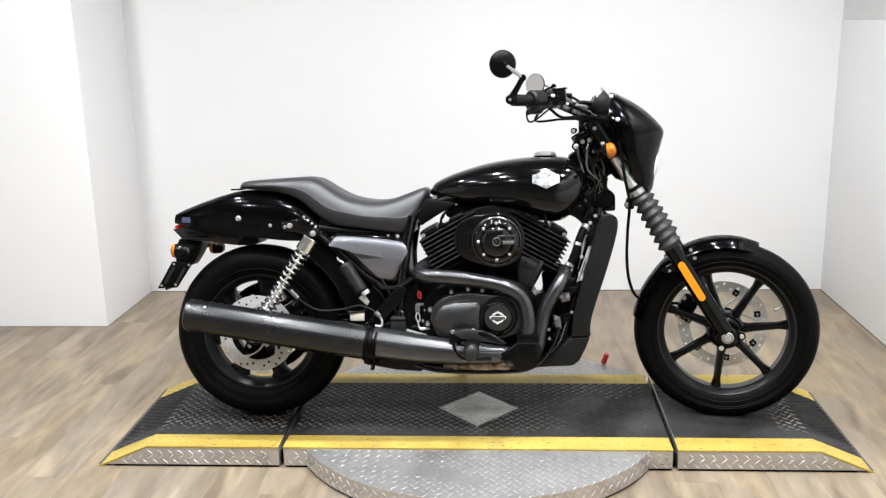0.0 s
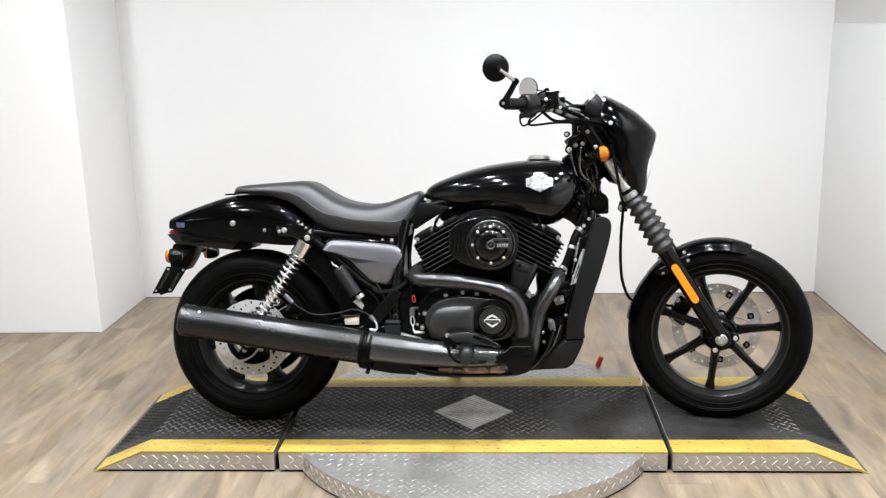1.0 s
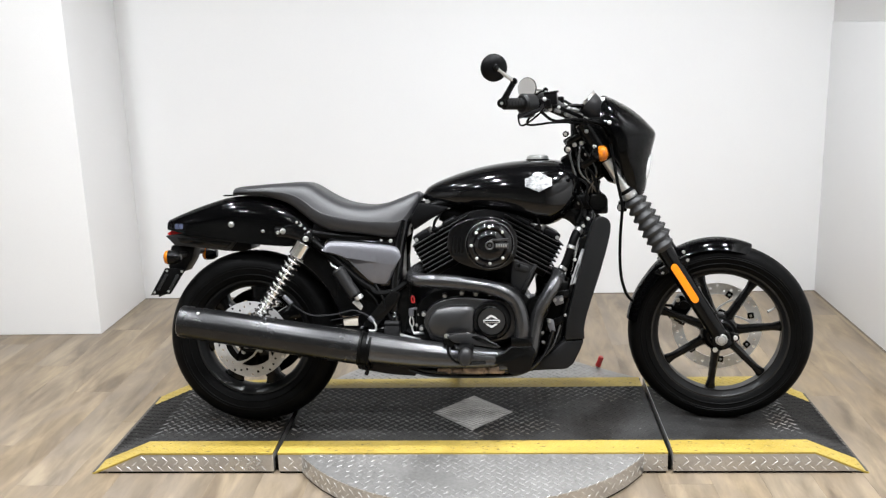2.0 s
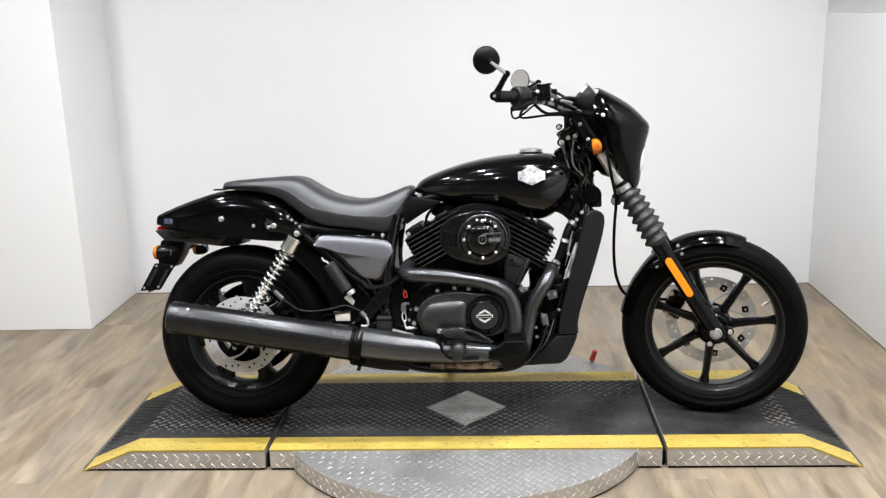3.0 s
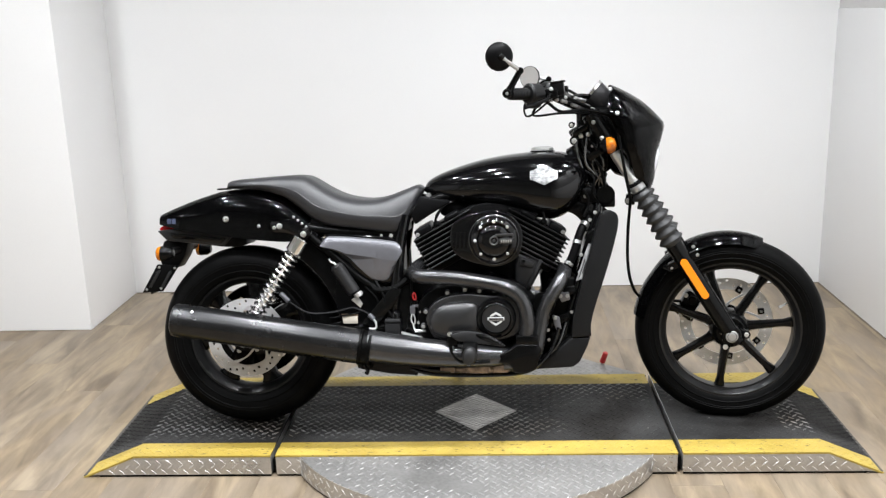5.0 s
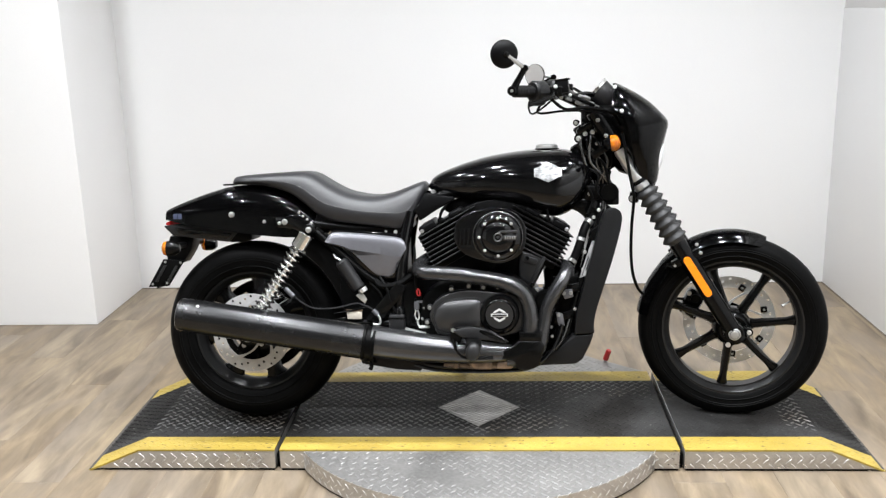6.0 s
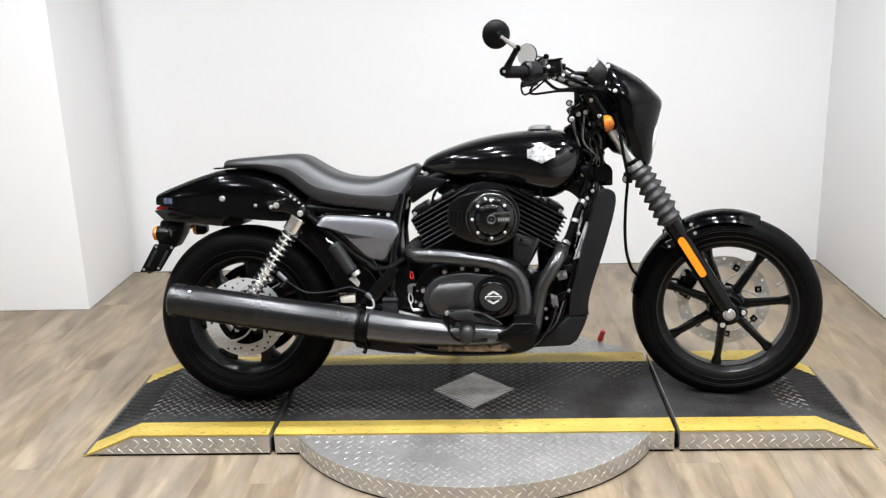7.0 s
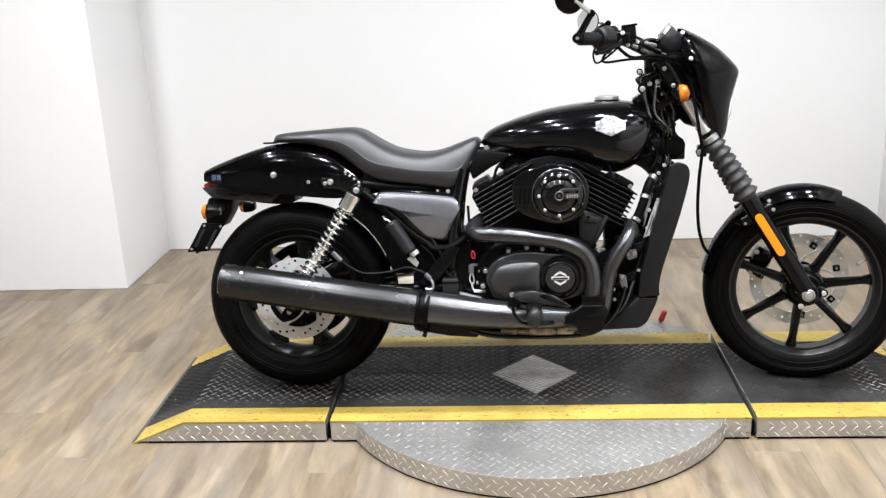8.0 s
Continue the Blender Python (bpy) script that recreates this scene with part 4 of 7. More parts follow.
# triple clamps, stem, headlamp shell, fairing
for d, th, nm in ((0.690, 0.026, "lower_clamp"), (0.775, 0.020, "upper_clamp")):
    c = fork_point(d, 0, -0.035)
    m = Matrix.Translation(c) @ Matrix.Rotation(radians(-RAKE), 4, "Y")
    fpart(nm, merged(box(-0.045, 0.045, -0.10, 0.10, -th / 2, th / 2, 0.008, m), *[cyl(fork_point(d - 0.018, 0.1 * s), fork_point(d + 0.018, 0.1 * s), 0.029, seg=24, bevel=0.003) for s in (-1, 1)]), M_SATIN, None, "black fork clamp")
    for s in (-1, 1):
        fpart("clamp_bolt", bolt(fork_point(d, 0.128 * s, -0.004), 0.005, (0, s, 0)), M_STEEL)
fpart("steering_stem", cyl(fork_point(0.62, 0, -0.062), fork_point(0.79, 0, -0.062), 0.030, seg=24, bevel=0.004), M_SATIN)

fair_c = smooth_table([(0.735, 0.562), (0.760, 0.572), (0.84, 0.582), (0.90, 0.596), (0.925, 0.601), (0.945, 0.591), (0.995, 0.541), (1.030, 0.487), (1.051, 0.444)])
fair_s = smooth_table([(0.735, 0.533), (0.775, 0.514), (0.80, 0.506), (0.86, 0.492), (0.923, 0.478), (0.958, 0.461), (0.984, 0.434), (1.027, 0.434), (1.051, 0.432)])
fair_w = smooth_table([(0.735, 0.088), (0.775, 0.112), (0.84, 0.140), (0.92, 0.150), (0.98, 0.145), (1.025, 0.118), (1.051, 0.092)])
bm = bmesh.new()
loops = []
for k in range(31):
    z = 0.735 + (1.051 - 0.735) * k / 30
    xc, xs, w = lerp(fair_c, z), lerp(fair_s, z), lerp(fair_w, z)
    loops.append([(xs + (xc - xs) * max(0, math.cos(t)) ** 0.85, w * math.copysign(abs(math.sin(t)) ** 0.85, t), z) for t in [radians(v) for v in range(-90, 91, 9)]])
rings(bm, loops, closed_ring=False, caps=False)
bmesh.ops.solidify(bm, geom=bm.faces[:], thickness=0.004)
fairing = fpart("fairing", bm, M_BLACKPAINT, None, "gloss black handlebar fairing", 50)
for z, x in ((1.041, 0.438), (0.971, 0.459)):
    w = lerp(fair_w, z)
    for s in (-1, 1):
        part("fairing_screw", tilted(dome((x, w * s - 0.001 * s, z), 0.0062, (0, s, 0.25), 0.0045), True), M_SCREW, fairing)
head = fpart("headlamp", lathe([(0.0, -0.06), (0.05, -0.055), (0.080, -0.02), (0.088, 0.02), (0.088, 0.03), (0.080, 0.03), (0.075, -0.01), (0.0, -0.03)], (0.520, 0, 0.838), (1, 0, -0.12), 36, closed=False), M_SATIN, None, "black headlamp with clear lens")
part("headlamp_lens", tilted(lathe([(0.0, 0.052), (0.035, 0.049), (0.065, 0.040), (0.082, 0.024), (0.082, 0.018), (0.0, 0.018)], (0.537, 0, 0.836), (1, 0, -0.12), 36, closed=False), True), M_LENSWHITE, head, "pale domed lens")

part("headlamp_bucket", tilted(lathe([(0.0, -0.10), (0.04, -0.095), (0.07, -0.06), (0.080, -0.01), (0.0, -0.01)], (0.520, 0, 0.838), (1, 0, -0.12), 36, closed=False), True), M_SATIN, head)
for s in (-1, 1):
    fpart("fairing_bracket", slab([(0.425, 0.955), (0.490, 0.965), (0.520, 0.90), (0.540, 0.800), (0.552, 0.750), (0.530, 0.742), (0.490, 0.800), (0.440, 0.880)], 0.070 * s, 0.078 * s, 0.003), M_SATIN)
fpart("wiring_bag", merged(box(0.350, 0.435, -0.075, 0.075, 0.845, 0.930, 0.02), box(0.385, 0.432, -0.060, 0.050, 0.790, 0.860, 0.015), box(0.375, 0.455, -0.060, 0.060, 0.915, 0.985, 0.02), box(0.390, 0.425, -0.050, 0.050, 0.715, 0.795, 0.012)), M_RUBBER, None, "black wiring pouch behind the headlamp")
for k in range(9):
    a = 0.7 * k
    fpart("wire", tube([(0.345 + 0.012 * (k % 4), -0.05 - 0.006 * (k % 3), 0.945 - 0.01 * (k % 3)), (0.335 + 0.016 * (k % 5), -0.085 - 0.004 * (k % 4), 0.885), (0.350 + 0.017 * ((k * 3) % 5), -0.085 - 0.006 * (k % 3), 0.815), (0.375 + 0.014 * ((k * 2) % 5), -0.075, 0.745), (0.385 + 0.01 * (k % 3), -0.06, 0.69)], 0.003 + 0.0007 * (k % 3), 8, 5), M_BAR if k % 3 else M_BLACKPAINT, None, "glossy black wire")
for x, z, r in ((0.330, 0.888, 0.0105), (0.350, 0.902, 0.009), (0.372, 0.907, 0.009), (0.322, 0.936, 0.007), (0.385, 0.872, 0.006), (0.40, 0.905, 0.006)):
    fpart("clamp_screw", socket((x, -0.088, z), r * 0.8, (0, -1, 0)), M_SCREW)
    fpart("clamp_boss", cyl((x, -0.045, z), (x, -0.088, z), r * 1.35, seg=16, bevel=0.002), M_BLACKPAINT)

# speedometer
gax = Vector((-0.74, 0, 0.67)).normalized()
gc = Vector((0.402, 0, 1.010))
gauge = fpart("speedometer", lathe([(0.0, -0.035), (0.030, -0.035), (0.042, -0.012), (0.045, 0.022), (0.0455, 0.030), (0.038, 0.033), (0.036, 0.028), (0.0, 0.028)], gc, gax, 36, closed=False), M_GAUGE, None, "round dark grey speedometer with bright ring")
part("bezel", tilted(lathe([(0.036, 0.028), (0.0465, 0.026), (0.0465, 0.034), (0.040, 0.037)], gc, gax, 36), True), M_CHROME, gauge, "bright chrome bezel")
# Small chrome domes stand in for the glints round the bezel.
for a in (-60, -20, 20, 60, 140, 220):
    up = gax.orthogonal().normalized()
    part("bezel_glint", tilted(dome(gc + gax * 0.034 + 0.043 * (math.cos(radians(a)) * up + math.sin(radians(a)) * gax.cross(up)), 0.0036, gax, 0.003, 10), True), M_CHROME, gauge)
part("dial_glass", tilted(cyl(gc + gax * 0.0285, gc + gax * 0.030, 0.037, seg=32), True), M_MIRROR, gauge)
fpart("gauge_bracket", tube([(0.372, 0.0, 0.962), (0.392, 0, 0.972), (0.412, 0, 0.985)], 0.014, 10), M_SATIN)

# handlebar, grips, controls, mirrors
bar = fpart("handlebar", tube([(0.165, -0.388, 1.040), (0.222, -0.325, 1.037), (0.262, -0.275, 1.033), (0.318, -0.16, 1.002), (0.348, -0.09, 0.985), (0.352, 0, 0.984),
                               (0.348, 0.09, 0.985), (0.318, 0.16, 1.002), (0.262, 0.275, 1.033), (0.222, 0.325, 1.037), (0.165, 0.388, 1.040)], 0.0112, 14), M_BAR, None, "dark polished handlebar")
for s in (-1, 1):
    fpart("riser", merged(cyl((0.352, 0.045 * s, 0.915), (0.352, 0.045 * s, 0.972), 0.017, seg=18, bevel=0.002), box(0.328, 0.376, 0.045 * s - 0.016, 0.045 * s + 0.016, 0.966, 1.002, 0.006)), M_SATIN)
    g0, g1 = Vector((0.168, 0.386 * s, 1.040)), Vector((0.214, 0.333 * s, 1.0375))
    ax = (g1 - g0)
    prof = []
    L_ = ax.length
    for k in range(12):
        h = L_ * k / 12
        prof += [(0.0168, h), (0.0168, h + L_ / 24), (0.0155, h + L_ / 24 + 0.0004), (0.0155, h + L_ / 12 - 0.0004)]
    grip = fpart("grip", lathe([(0.009, 0)] + prof + [(0.020, L_), (0.020, L_ + 0.006), (0.009, L_ + 0.006)], g0, ax, 24), M_CONTROL, None, "ribbed black rubber grip")
    sw = g1 + ax.normalized() * 0.020
    ctl = fpart("switch_housing", merged(box(-0.020, 0.022, -0.022, 0.022, -0.040, 0.020, 0.012, Matrix.Translation(sw)), cyl(sw + ax.normalized() * -0.024, sw + ax.normalized() * 0.024, 0.030, seg=24, bevel=0.006)), M_CONTROL, None, "black switch housing")
    for k in range(3):
        part("switch_button", tilted(box(-0.006, 0.006, -0.004, 0.004, -0.005, 0.005, 0.002, Matrix.Translation(sw + Vector((-0.020 + 0.004 * k, -0.022, -0.012 + 0.012 * k)))), True), M_RUBBER, ctl)
    lever = fpart("lever", tube([sw + Vector((0.045, 0.03 * -s, -0.004)), sw + Vector((0.040, 0.02 * s, -0.014)), sw + Vector((0.010, 0.050 * s, -0.026)), sw + Vector((-0.018, 0.075 * s, -0.034))], [0.008, 0.007, 0.006, 0.0065], 10), M_SATIN, None, "black hand lever")
    part("lever_perch", tilted(box(-0.018, 0.022, -0.014, 0.014, -0.016, 0.014, 0.005, Matrix.Translation(sw + Vector((0.046, -0.034 * s, 0.0)))), True), M_SATIN, lever)
    part("pivot_screw", tilted(dome(sw + Vector((0.048, -0.03 * s - 0.01, 0.012)), 0.006, (0, -1, 0.3)), True), M_STEEL, lever)
# brake reservoir on the right
res = fpart("brake_reservoir", box(-0.020, 0.018, -0.026, 0.026, -0.020, 0.016, 0.004, Matrix.Translation((0.292, -0.262, 1.050)) @ Matrix.Rotation(radians(-6), 4, "Y")), M_PLASTIC, None, "black brake fluid reservoir")
part("reservoir_lid", tilted(box(-0.022, 0.020, -0.028, 0.028, -0.003, 0.003, 0.0015, Matrix.Translation((0.293, -0.262, 1.068)) @ Matrix.Rotation(radians(-6), 4, "Y")), True), M_SATIN, res)
for dx in (-0.014, 0.012):
    part("lid_screw", tilted(dome((0.293 + dx, -0.28, 1.071), 0.004, (0, 0, 1)), True), M_STEEL, res)

# brake line fittings and clamp screws between lever and clamps
for x, y, z, r in ((0.281, -0.268, 1.040, 0.0060), (0.269, -0.268, 1.021, 0.0050), (0.289, -0.268, 1.018, 0.0055), (0.314, -0.262, 1.024, 0.0050), (0.302, -0.268, 1.043, 0.0045)):
    fpart("fitting_screw", dome((x, y, z), r, (0, -1, 0.2)), M_SCREW)
for x, y, z in ((0.326, -0.185, 1.015), (0.343, -0.16, 1.016), (0.357, -0.14, 1.012), (0.368, -0.12, 0.995), (0.306, -0.215, 1.012), (0.334, -0.175, 0.998), (0.352, -0.15, 0.990), (0.383, -0.115, 0.985)):
    fpart("line_ferrule", cyl((x - 0.007, y - 0.012, z + 0.003), (x + 0.007, y + 0.010, z - 0.003), 0.0052, seg=12, bevel=0.001), M_STEEL, None, "bright hose ferrule")


def mirror(s, tip, joint, centre, face):
    """A round bar-end mirror: stalk in two pieces, shell, glass."""
    tip, joint, centre, face = Vector(tip), Vector(joint), Vector(centre), Vector(face).normalized()
    m = fpart("mirror", lathe([(0.0, 0.018), (0.018, 0.017), (0.033, 0.011), (0.0385, 0.003), (0.0390, -0.002), (0.0378, -0.0035), (0.0375, -0.002), (0.0, -0.002)], centre, -face, 36, closed=False), M_PLASTIC, None, "round black bar-end mirror")
    part("mirror_glass", tilted(cyl(centre + face * 0.0005, centre + face * 0.003, 0.0372, seg=36), True), M_MIRROR, m, "mirror glass")
    part("mirror_stalk", tilted(tube([tip, tip * 0.5 + joint * 0.5, joint], [0.0105, 0.0085, 0.008], 10), True), M_SATIN, m)
    part("mirror_arm", tilted(cyl(joint, centre - face * 0.016, 0.0058, seg=12), True), M_STEEL, m)
    part("mirror_joint", tilted(cyl(tip + Vector((0, -0.012, 0)), tip + Vector((0, 0.012, 0)), 0.0135, seg=18, bevel=0.003), True), M_SATIN, m)
    part("mirror_joint", tilted(cyl(joint + Vector((0, -0.009, 0)), joint + Vector((0, 0.009, 0)), 0.010, seg=14, bevel=0.002), True), M_SATIN, m)
    part("joint_bolt", tilted(bolt(tip + Vector((0, -0.012, 0)), 0.0036), True), M_STEEL, m)
    part("ball_joint", tilted(dome(centre - face * 0.012, 0.010, -face, 0.012), True), M_SATIN, m)
    return m


mirror(-1, (0.163, -0.395, 1.042), (0.198, -0.395, 1.102), (0.145, -0.420, 1.141), (-0.42, 0.90, 0.05))
mirror(1, (0.165, 0.395, 1.042), (0.222, 0.385, 1.074), (0.157, 0.370, 1.083), (-0.44, -0.895, 0.05))

# cables and hoses at the bars
for pts, r, mt in (([(0.285, -0.27, 1.03), (0.230, -0.28, 0.985), (0.205, -0.30, 0.975), (0.200, -0.31, 1.005), (0.222, -0.31, 1.03)], 0.0028, M_SATIN),
                   ([(0.240, -0.29, 1.012), (0.225, -0.29, 0.976), (0.300, -0.22, 0.978), (0.40, -0.14, 0.972), (0.47, -0.10, 0.955)], 0.0035, M_RUBBER),
                   ([(0.262, -0.27, 1.012), (0.30, -0.25, 0.984), (0.36, -0.18, 0.985), (0.43, -0.12, 0.965), (0.455, -0.08, 0.93)], 0.0045, M_RUBBER),
                   ([(0.290, -0.25, 1.035), (0.345, -0.17, 1.005), (0.38, -0.12, 0.985), (0.41, -0.08, 0.95), (0.42, -0.05, 0.88)], 0.006, M_RUBBER),
                   ([(0.455, -0.09, 0.90), (0.480, -0.11, 0.856), (0.492, -0.11, 0.835), (0.500, -0.11, 0.788), (0.507, -0.105, 0.741), (0.505, -0.09, 0.70)], 0.0034, M_BAR),
                   ([(0.30, 0.24, 1.035), (0.35, 0.16, 1.01), (0.39, 0.10, 1.0), (0.43, 0.05, 0.94)], 0.005, M_RUBBER),
                   ([(0.30, -0.12, 1.01), (0.345, -0.09, 1.022), (0.372, -0.05, 1.02)], 0.008, M_SATIN),
                   ([(0.462, -0.125, 0.905), (0.474, -0.138, 0.84), (0.487, -0.138, 0.77), (0.497, -0.128, 0.72), (0.497, -0.10, 0.685), (0.492, -0.085, 0.615), (0.491, -0.085, 0.524), (0.501, -0.08, 0.45), (0.530, -0.04, 0.392), (0.60, 0.05, 0.36), (0.68, 0.07, 0.35)], 0.0048, M_RUBBER)):
    fpart("cable", tube(pts, r, 8, 6), mt, None, "black control cable")
hose_clip = fpart("hose_clip", merged(box(0.485, 0.512, -0.098, -0.055, 0.690, 0.722, 0.005), cyl((0.492, -0.10, 0.704), (0.492, -0.08, 0.704), 0.011, seg=16, bevel=0.002)), M_SATIN)
part("clip_bolt", tilted(bolt((0.492, -0.099, 0.704), 0.007), True), M_STEEL, hose_clip)

# front turn signals
for s in (-1, 1):
    c = Vector((0.428, 0.172 * s, 0.878))
    sig = fpart("turn_signal", lathe([(0.0, 0.022), (0.012, 0.020), (0.0205, 0.010), (0.0225, -0.003), (0.0, -0.003)], c, (-1, 0, -0.1), 24, closed=False), M_SATIN, None, "black bullet turn signal, amber lens")
    part("amber_lens", tilted(lathe([(0.0225, 0.0), (0.0245, 0.004), (0.024, 0.014), (0.019, 0.023), (0.008, 0.028), (0.0, 0.029)], c, (1, 0.0, 0.1), 24, closed=False), True), M_AMBER, sig, "amber lens")
    part("amber_band", tilted(lathe([(0.0, 0.002), (0.0225, 0.002), (0.0235, 0.010), (0.017, 0.018), (0.0, 0.020)], c, (1, 0, 0.1), 24, closed=False), True), M_BULB, sig)
    part("signal_stalk", tilted(tube([c + Vector((0.0, -0.02 * s, 0)), c + Vector((0.012, -0.05 * s, -0.004)), c + Vector((0.02, -0.075 * s, -0.01))], 0.009, 10), True), M_SATIN, sig)

# ---- frame
for s in (-1, 1):
    y = 0.085 * s
    bpart("frame_downtube", tube([(0.395, 0.035 * s, 0.735), (0.388, y * 0.8, 0.665), (0.350, y, 0.53), (0.310, y, 0.385), (0.272, y, 0.255), (0.215, y, 0.195), (0.06, y * 1.15, 0.178), (-0.14, y * 1.15, 0.182), (-0.215, y * 1.2, 0.215), (-0.235, y * 1.3, 0.30)], 0.0145, 14), M_BLACKPAINT, None, "gloss black frame tube")
    bpart("frame_rail", tube([(0.36, 0.03 * s, 0.79), (0.20, 0.05 * s, 0.735), (0.0, 0.060 * s, 0.722), (-0.10, 0.065 * s, 0.714), (-0.185, 0.085 * s, 0.672), (-0.24, 0.098 * s, 0.625), (-0.35, 0.105 * s, 0.615), (-0.50, 0.11 * s, 0.63), (-0.62, 0.10 * s, 0.64)], 0.015, 12), M_ENGINE)
    bpart("seat_post_tube", tube([(-0.203, 0.10 * s, 0.665), (-0.221, 0.115 * s, 0.575), (-0.228, 0.118 * s, 0.51), (-0.235, 0.120 * s, 0.45), (-0.245, 0.115 * s, 0.33), (-0.24, 0.11 * s, 0.25)], 0.0185, 14), M_BLACKPAINT)
    bpart("rear_stay", tube([(-0.245, 0.118 * s, 0.42), (-0.34, 0.125 * s, 0.47), (-0.44, 0.125 * s, 0.56), (-0.52, 0.122 * s, 0.625)], 0.013, 12), M_ENGINE)
    bpart("swingarm", merged(tube([(-0.225, 0.105 * s, 0.315), (-0.36, 0.108 * s, 0.315), (-0.55, 0.112 * s, 0.30), (-0.735, 0.112 * s, 0.285)], [0.028, 0.026, 0.024, 0.026], 14), cyl((-0.718, 0.095 * s, 0.285), (-0.718, 0.130 * s, 0.285), 0.034, seg=24, bevel=0.004)), M_SATIN, None, "satin black swingarm")
    bpart("rear_axle_nut", bolt((-0.718, 0.130 * s, 0.285), 0.017, (0, s, 0)), M_STEEL)
bpart("head_tube", cyl(Vector((0.372, 0, 0.800)) - AXIS * 0.055, Vector((0.372, 0, 0.800)) + AXIS * 0.085, 0.036, seg=28, bevel=0.005), M_BLACKPAINT)
bpart("head_gusset", slab([(0.25, 0.70), (0.395, 0.69), (0.405, 0.74), (0.36, 0.82), (0.30, 0.80)], -0.035, 0.035, 0.004), M_BLACKPAINT)
bpart("swingarm_pivot_plate", slab([(-0.27, 0.23), (-0.17, 0.22), (-0.15, 0.36), (-0.19, 0.46), (-0.27, 0.44)], -0.128, -0.108, 0.006), M_SATIN)
bpart("rear_cross_tube", cyl((-0.245, -0.12, 0.40), (-0.245, 0.12, 0.40), 0.016, seg=14), M_SATIN)

# ---- tank
tank_t = smooth_table([(-0.150, 0.740), (-0.129, 0.771), (-0.064, 0.801), (0.029, 0.829), (0.122, 0.845), (0.214, 0.852), (0.290, 0.849), (0.340, 0.831), (0.368, 0.797), (0.378, 0.765)])
tank_b = smooth_table([(-0.150, 0.736), (-0.113, 0.712), (-0.006, 0.690), (0.118, 0.670), (0.207, 0.645), (0.260, 0.641), (0.305, 0.662), (0.343, 0.712), (0.368, 0.748), (0.378, 0.763)])
tank_w = smooth_table([(-0.150, 0.012), (-0.129, 0.052), (-0.064, 0.088), (0.03, 0.118), (0.14, 0.136), (0.24, 0.138), (0.315, 0.120), (0.352, 0.088), (0.371, 0.052), (0.378, 0.012)])
bm = bmesh.new()
loops = []
for k in range(45):
    u = k / 44
    x = -0.150 + 0.528 * (0.5 - 0.5 * math.cos(math.pi * u))
    zt, zb, w = lerp(tank_t, x), lerp(tank_b, x), lerp(tank_w, x)
    zm = zb + (zt - zb) * 0.45
    loop = []
    for j in range(36):
        t = 2 * math.pi * j / 36
        c, s = math.cos(t), math.sin(t)
        h = (zt - zm) if s > 0 else (zm - zb)
        loop.append((x, w * math.copysign(abs(c) ** 0.80, c), zm + h * math.copysign(abs(s) ** (0.95 if s > 0 else 0.72), s)))
    loops.append(loop)
rings(bm, loops)
tank = bpart("fuel_tank", bm, M_BLACKPAINT, None, "gloss black teardrop fuel tank", 60)
part("filler_cap", lathe([(0.0, 0.0225), (0.020, 0.022), (0.030, 0.0205), (0.0345, 0.017), (0.0355, 0.011), (0.0355, -0.004), (0.0, -0.004)], (0.226, 0, 0.845), (0, 0, 1), 48, closed=False), M_CAP, tank, "steel filler cap")
part("cap_ring", lathe([(0.0355, 0.003), (0.0385, 0.003), (0.039, 0.007), (0.037, 0.009), (0.0355, 0.009)], (0.226, 0, 0.845), (0, 0, 1), 48), M_SATIN, tank, "black cap ring")
part("tank_bracket", merged(box(-0.16, -0.115, -0.03, 0.03, 0.690, 0.725, 0.006), cyl((-0.132, -0.045, 0.722), (-0.132, 0.045, 0.722), 0.008, seg=12)), M_SATIN, tank)
part("tank_bolt", bolt((-0.132, -0.045, 0.722), 0.007), M_STEEL, tank)


def tank_side(x, z):
    """The half width of the tank at a place on its flank."""
    zt, zb, w = lerp(tank_t, x), lerp(tank_b, x), lerp(tank_w, x)
    zm = zb + (zt - zb) * 0.45
    h = (zt - zm) if z > zm else (zm - zb)
    s = min(1, abs(z - zm) / h) ** (1 / (0.95 if z > zm else 0.72))
    return w * max(0.0, 1 - s * s) ** 0.40


def badge(outline, lift_, mat, label):
    """A thin plate laid on the tank's flank, cut to an outline."""
    bm = bmesh.new()
    edges = []
    vs = [bm.verts.new((x, 0, z)) for x, z in outline]
    edges = [bm.edges.new((vs[k], vs[(k + 1) % len(vs)])) for k in range(len(vs))]
    bmesh.ops.triangle_fill(bm, use_beauty=True, use_dissolve=False, edges=edges)
    bmesh.ops.subdivide_edges(bm, edges=bm.edges[:], cuts=2, use_grid_fill=True)
    bmesh.ops.triangulate(bm, faces=bm.faces[:])
    r = bmesh.ops.extrude_face_region(bm, geom=bm.faces[:])
    top = {v for v in r["geom"] if isinstance(v, bmesh.types.BMVert)}
    for v in bm.verts:
        v.co.y = -tank_side(v.co.x, v.co.z) - (lift_ if v in top else -0.004)
    return part("tank_badge", bm, mat, tank, label)


BX, BZ = 0.222, 0.781
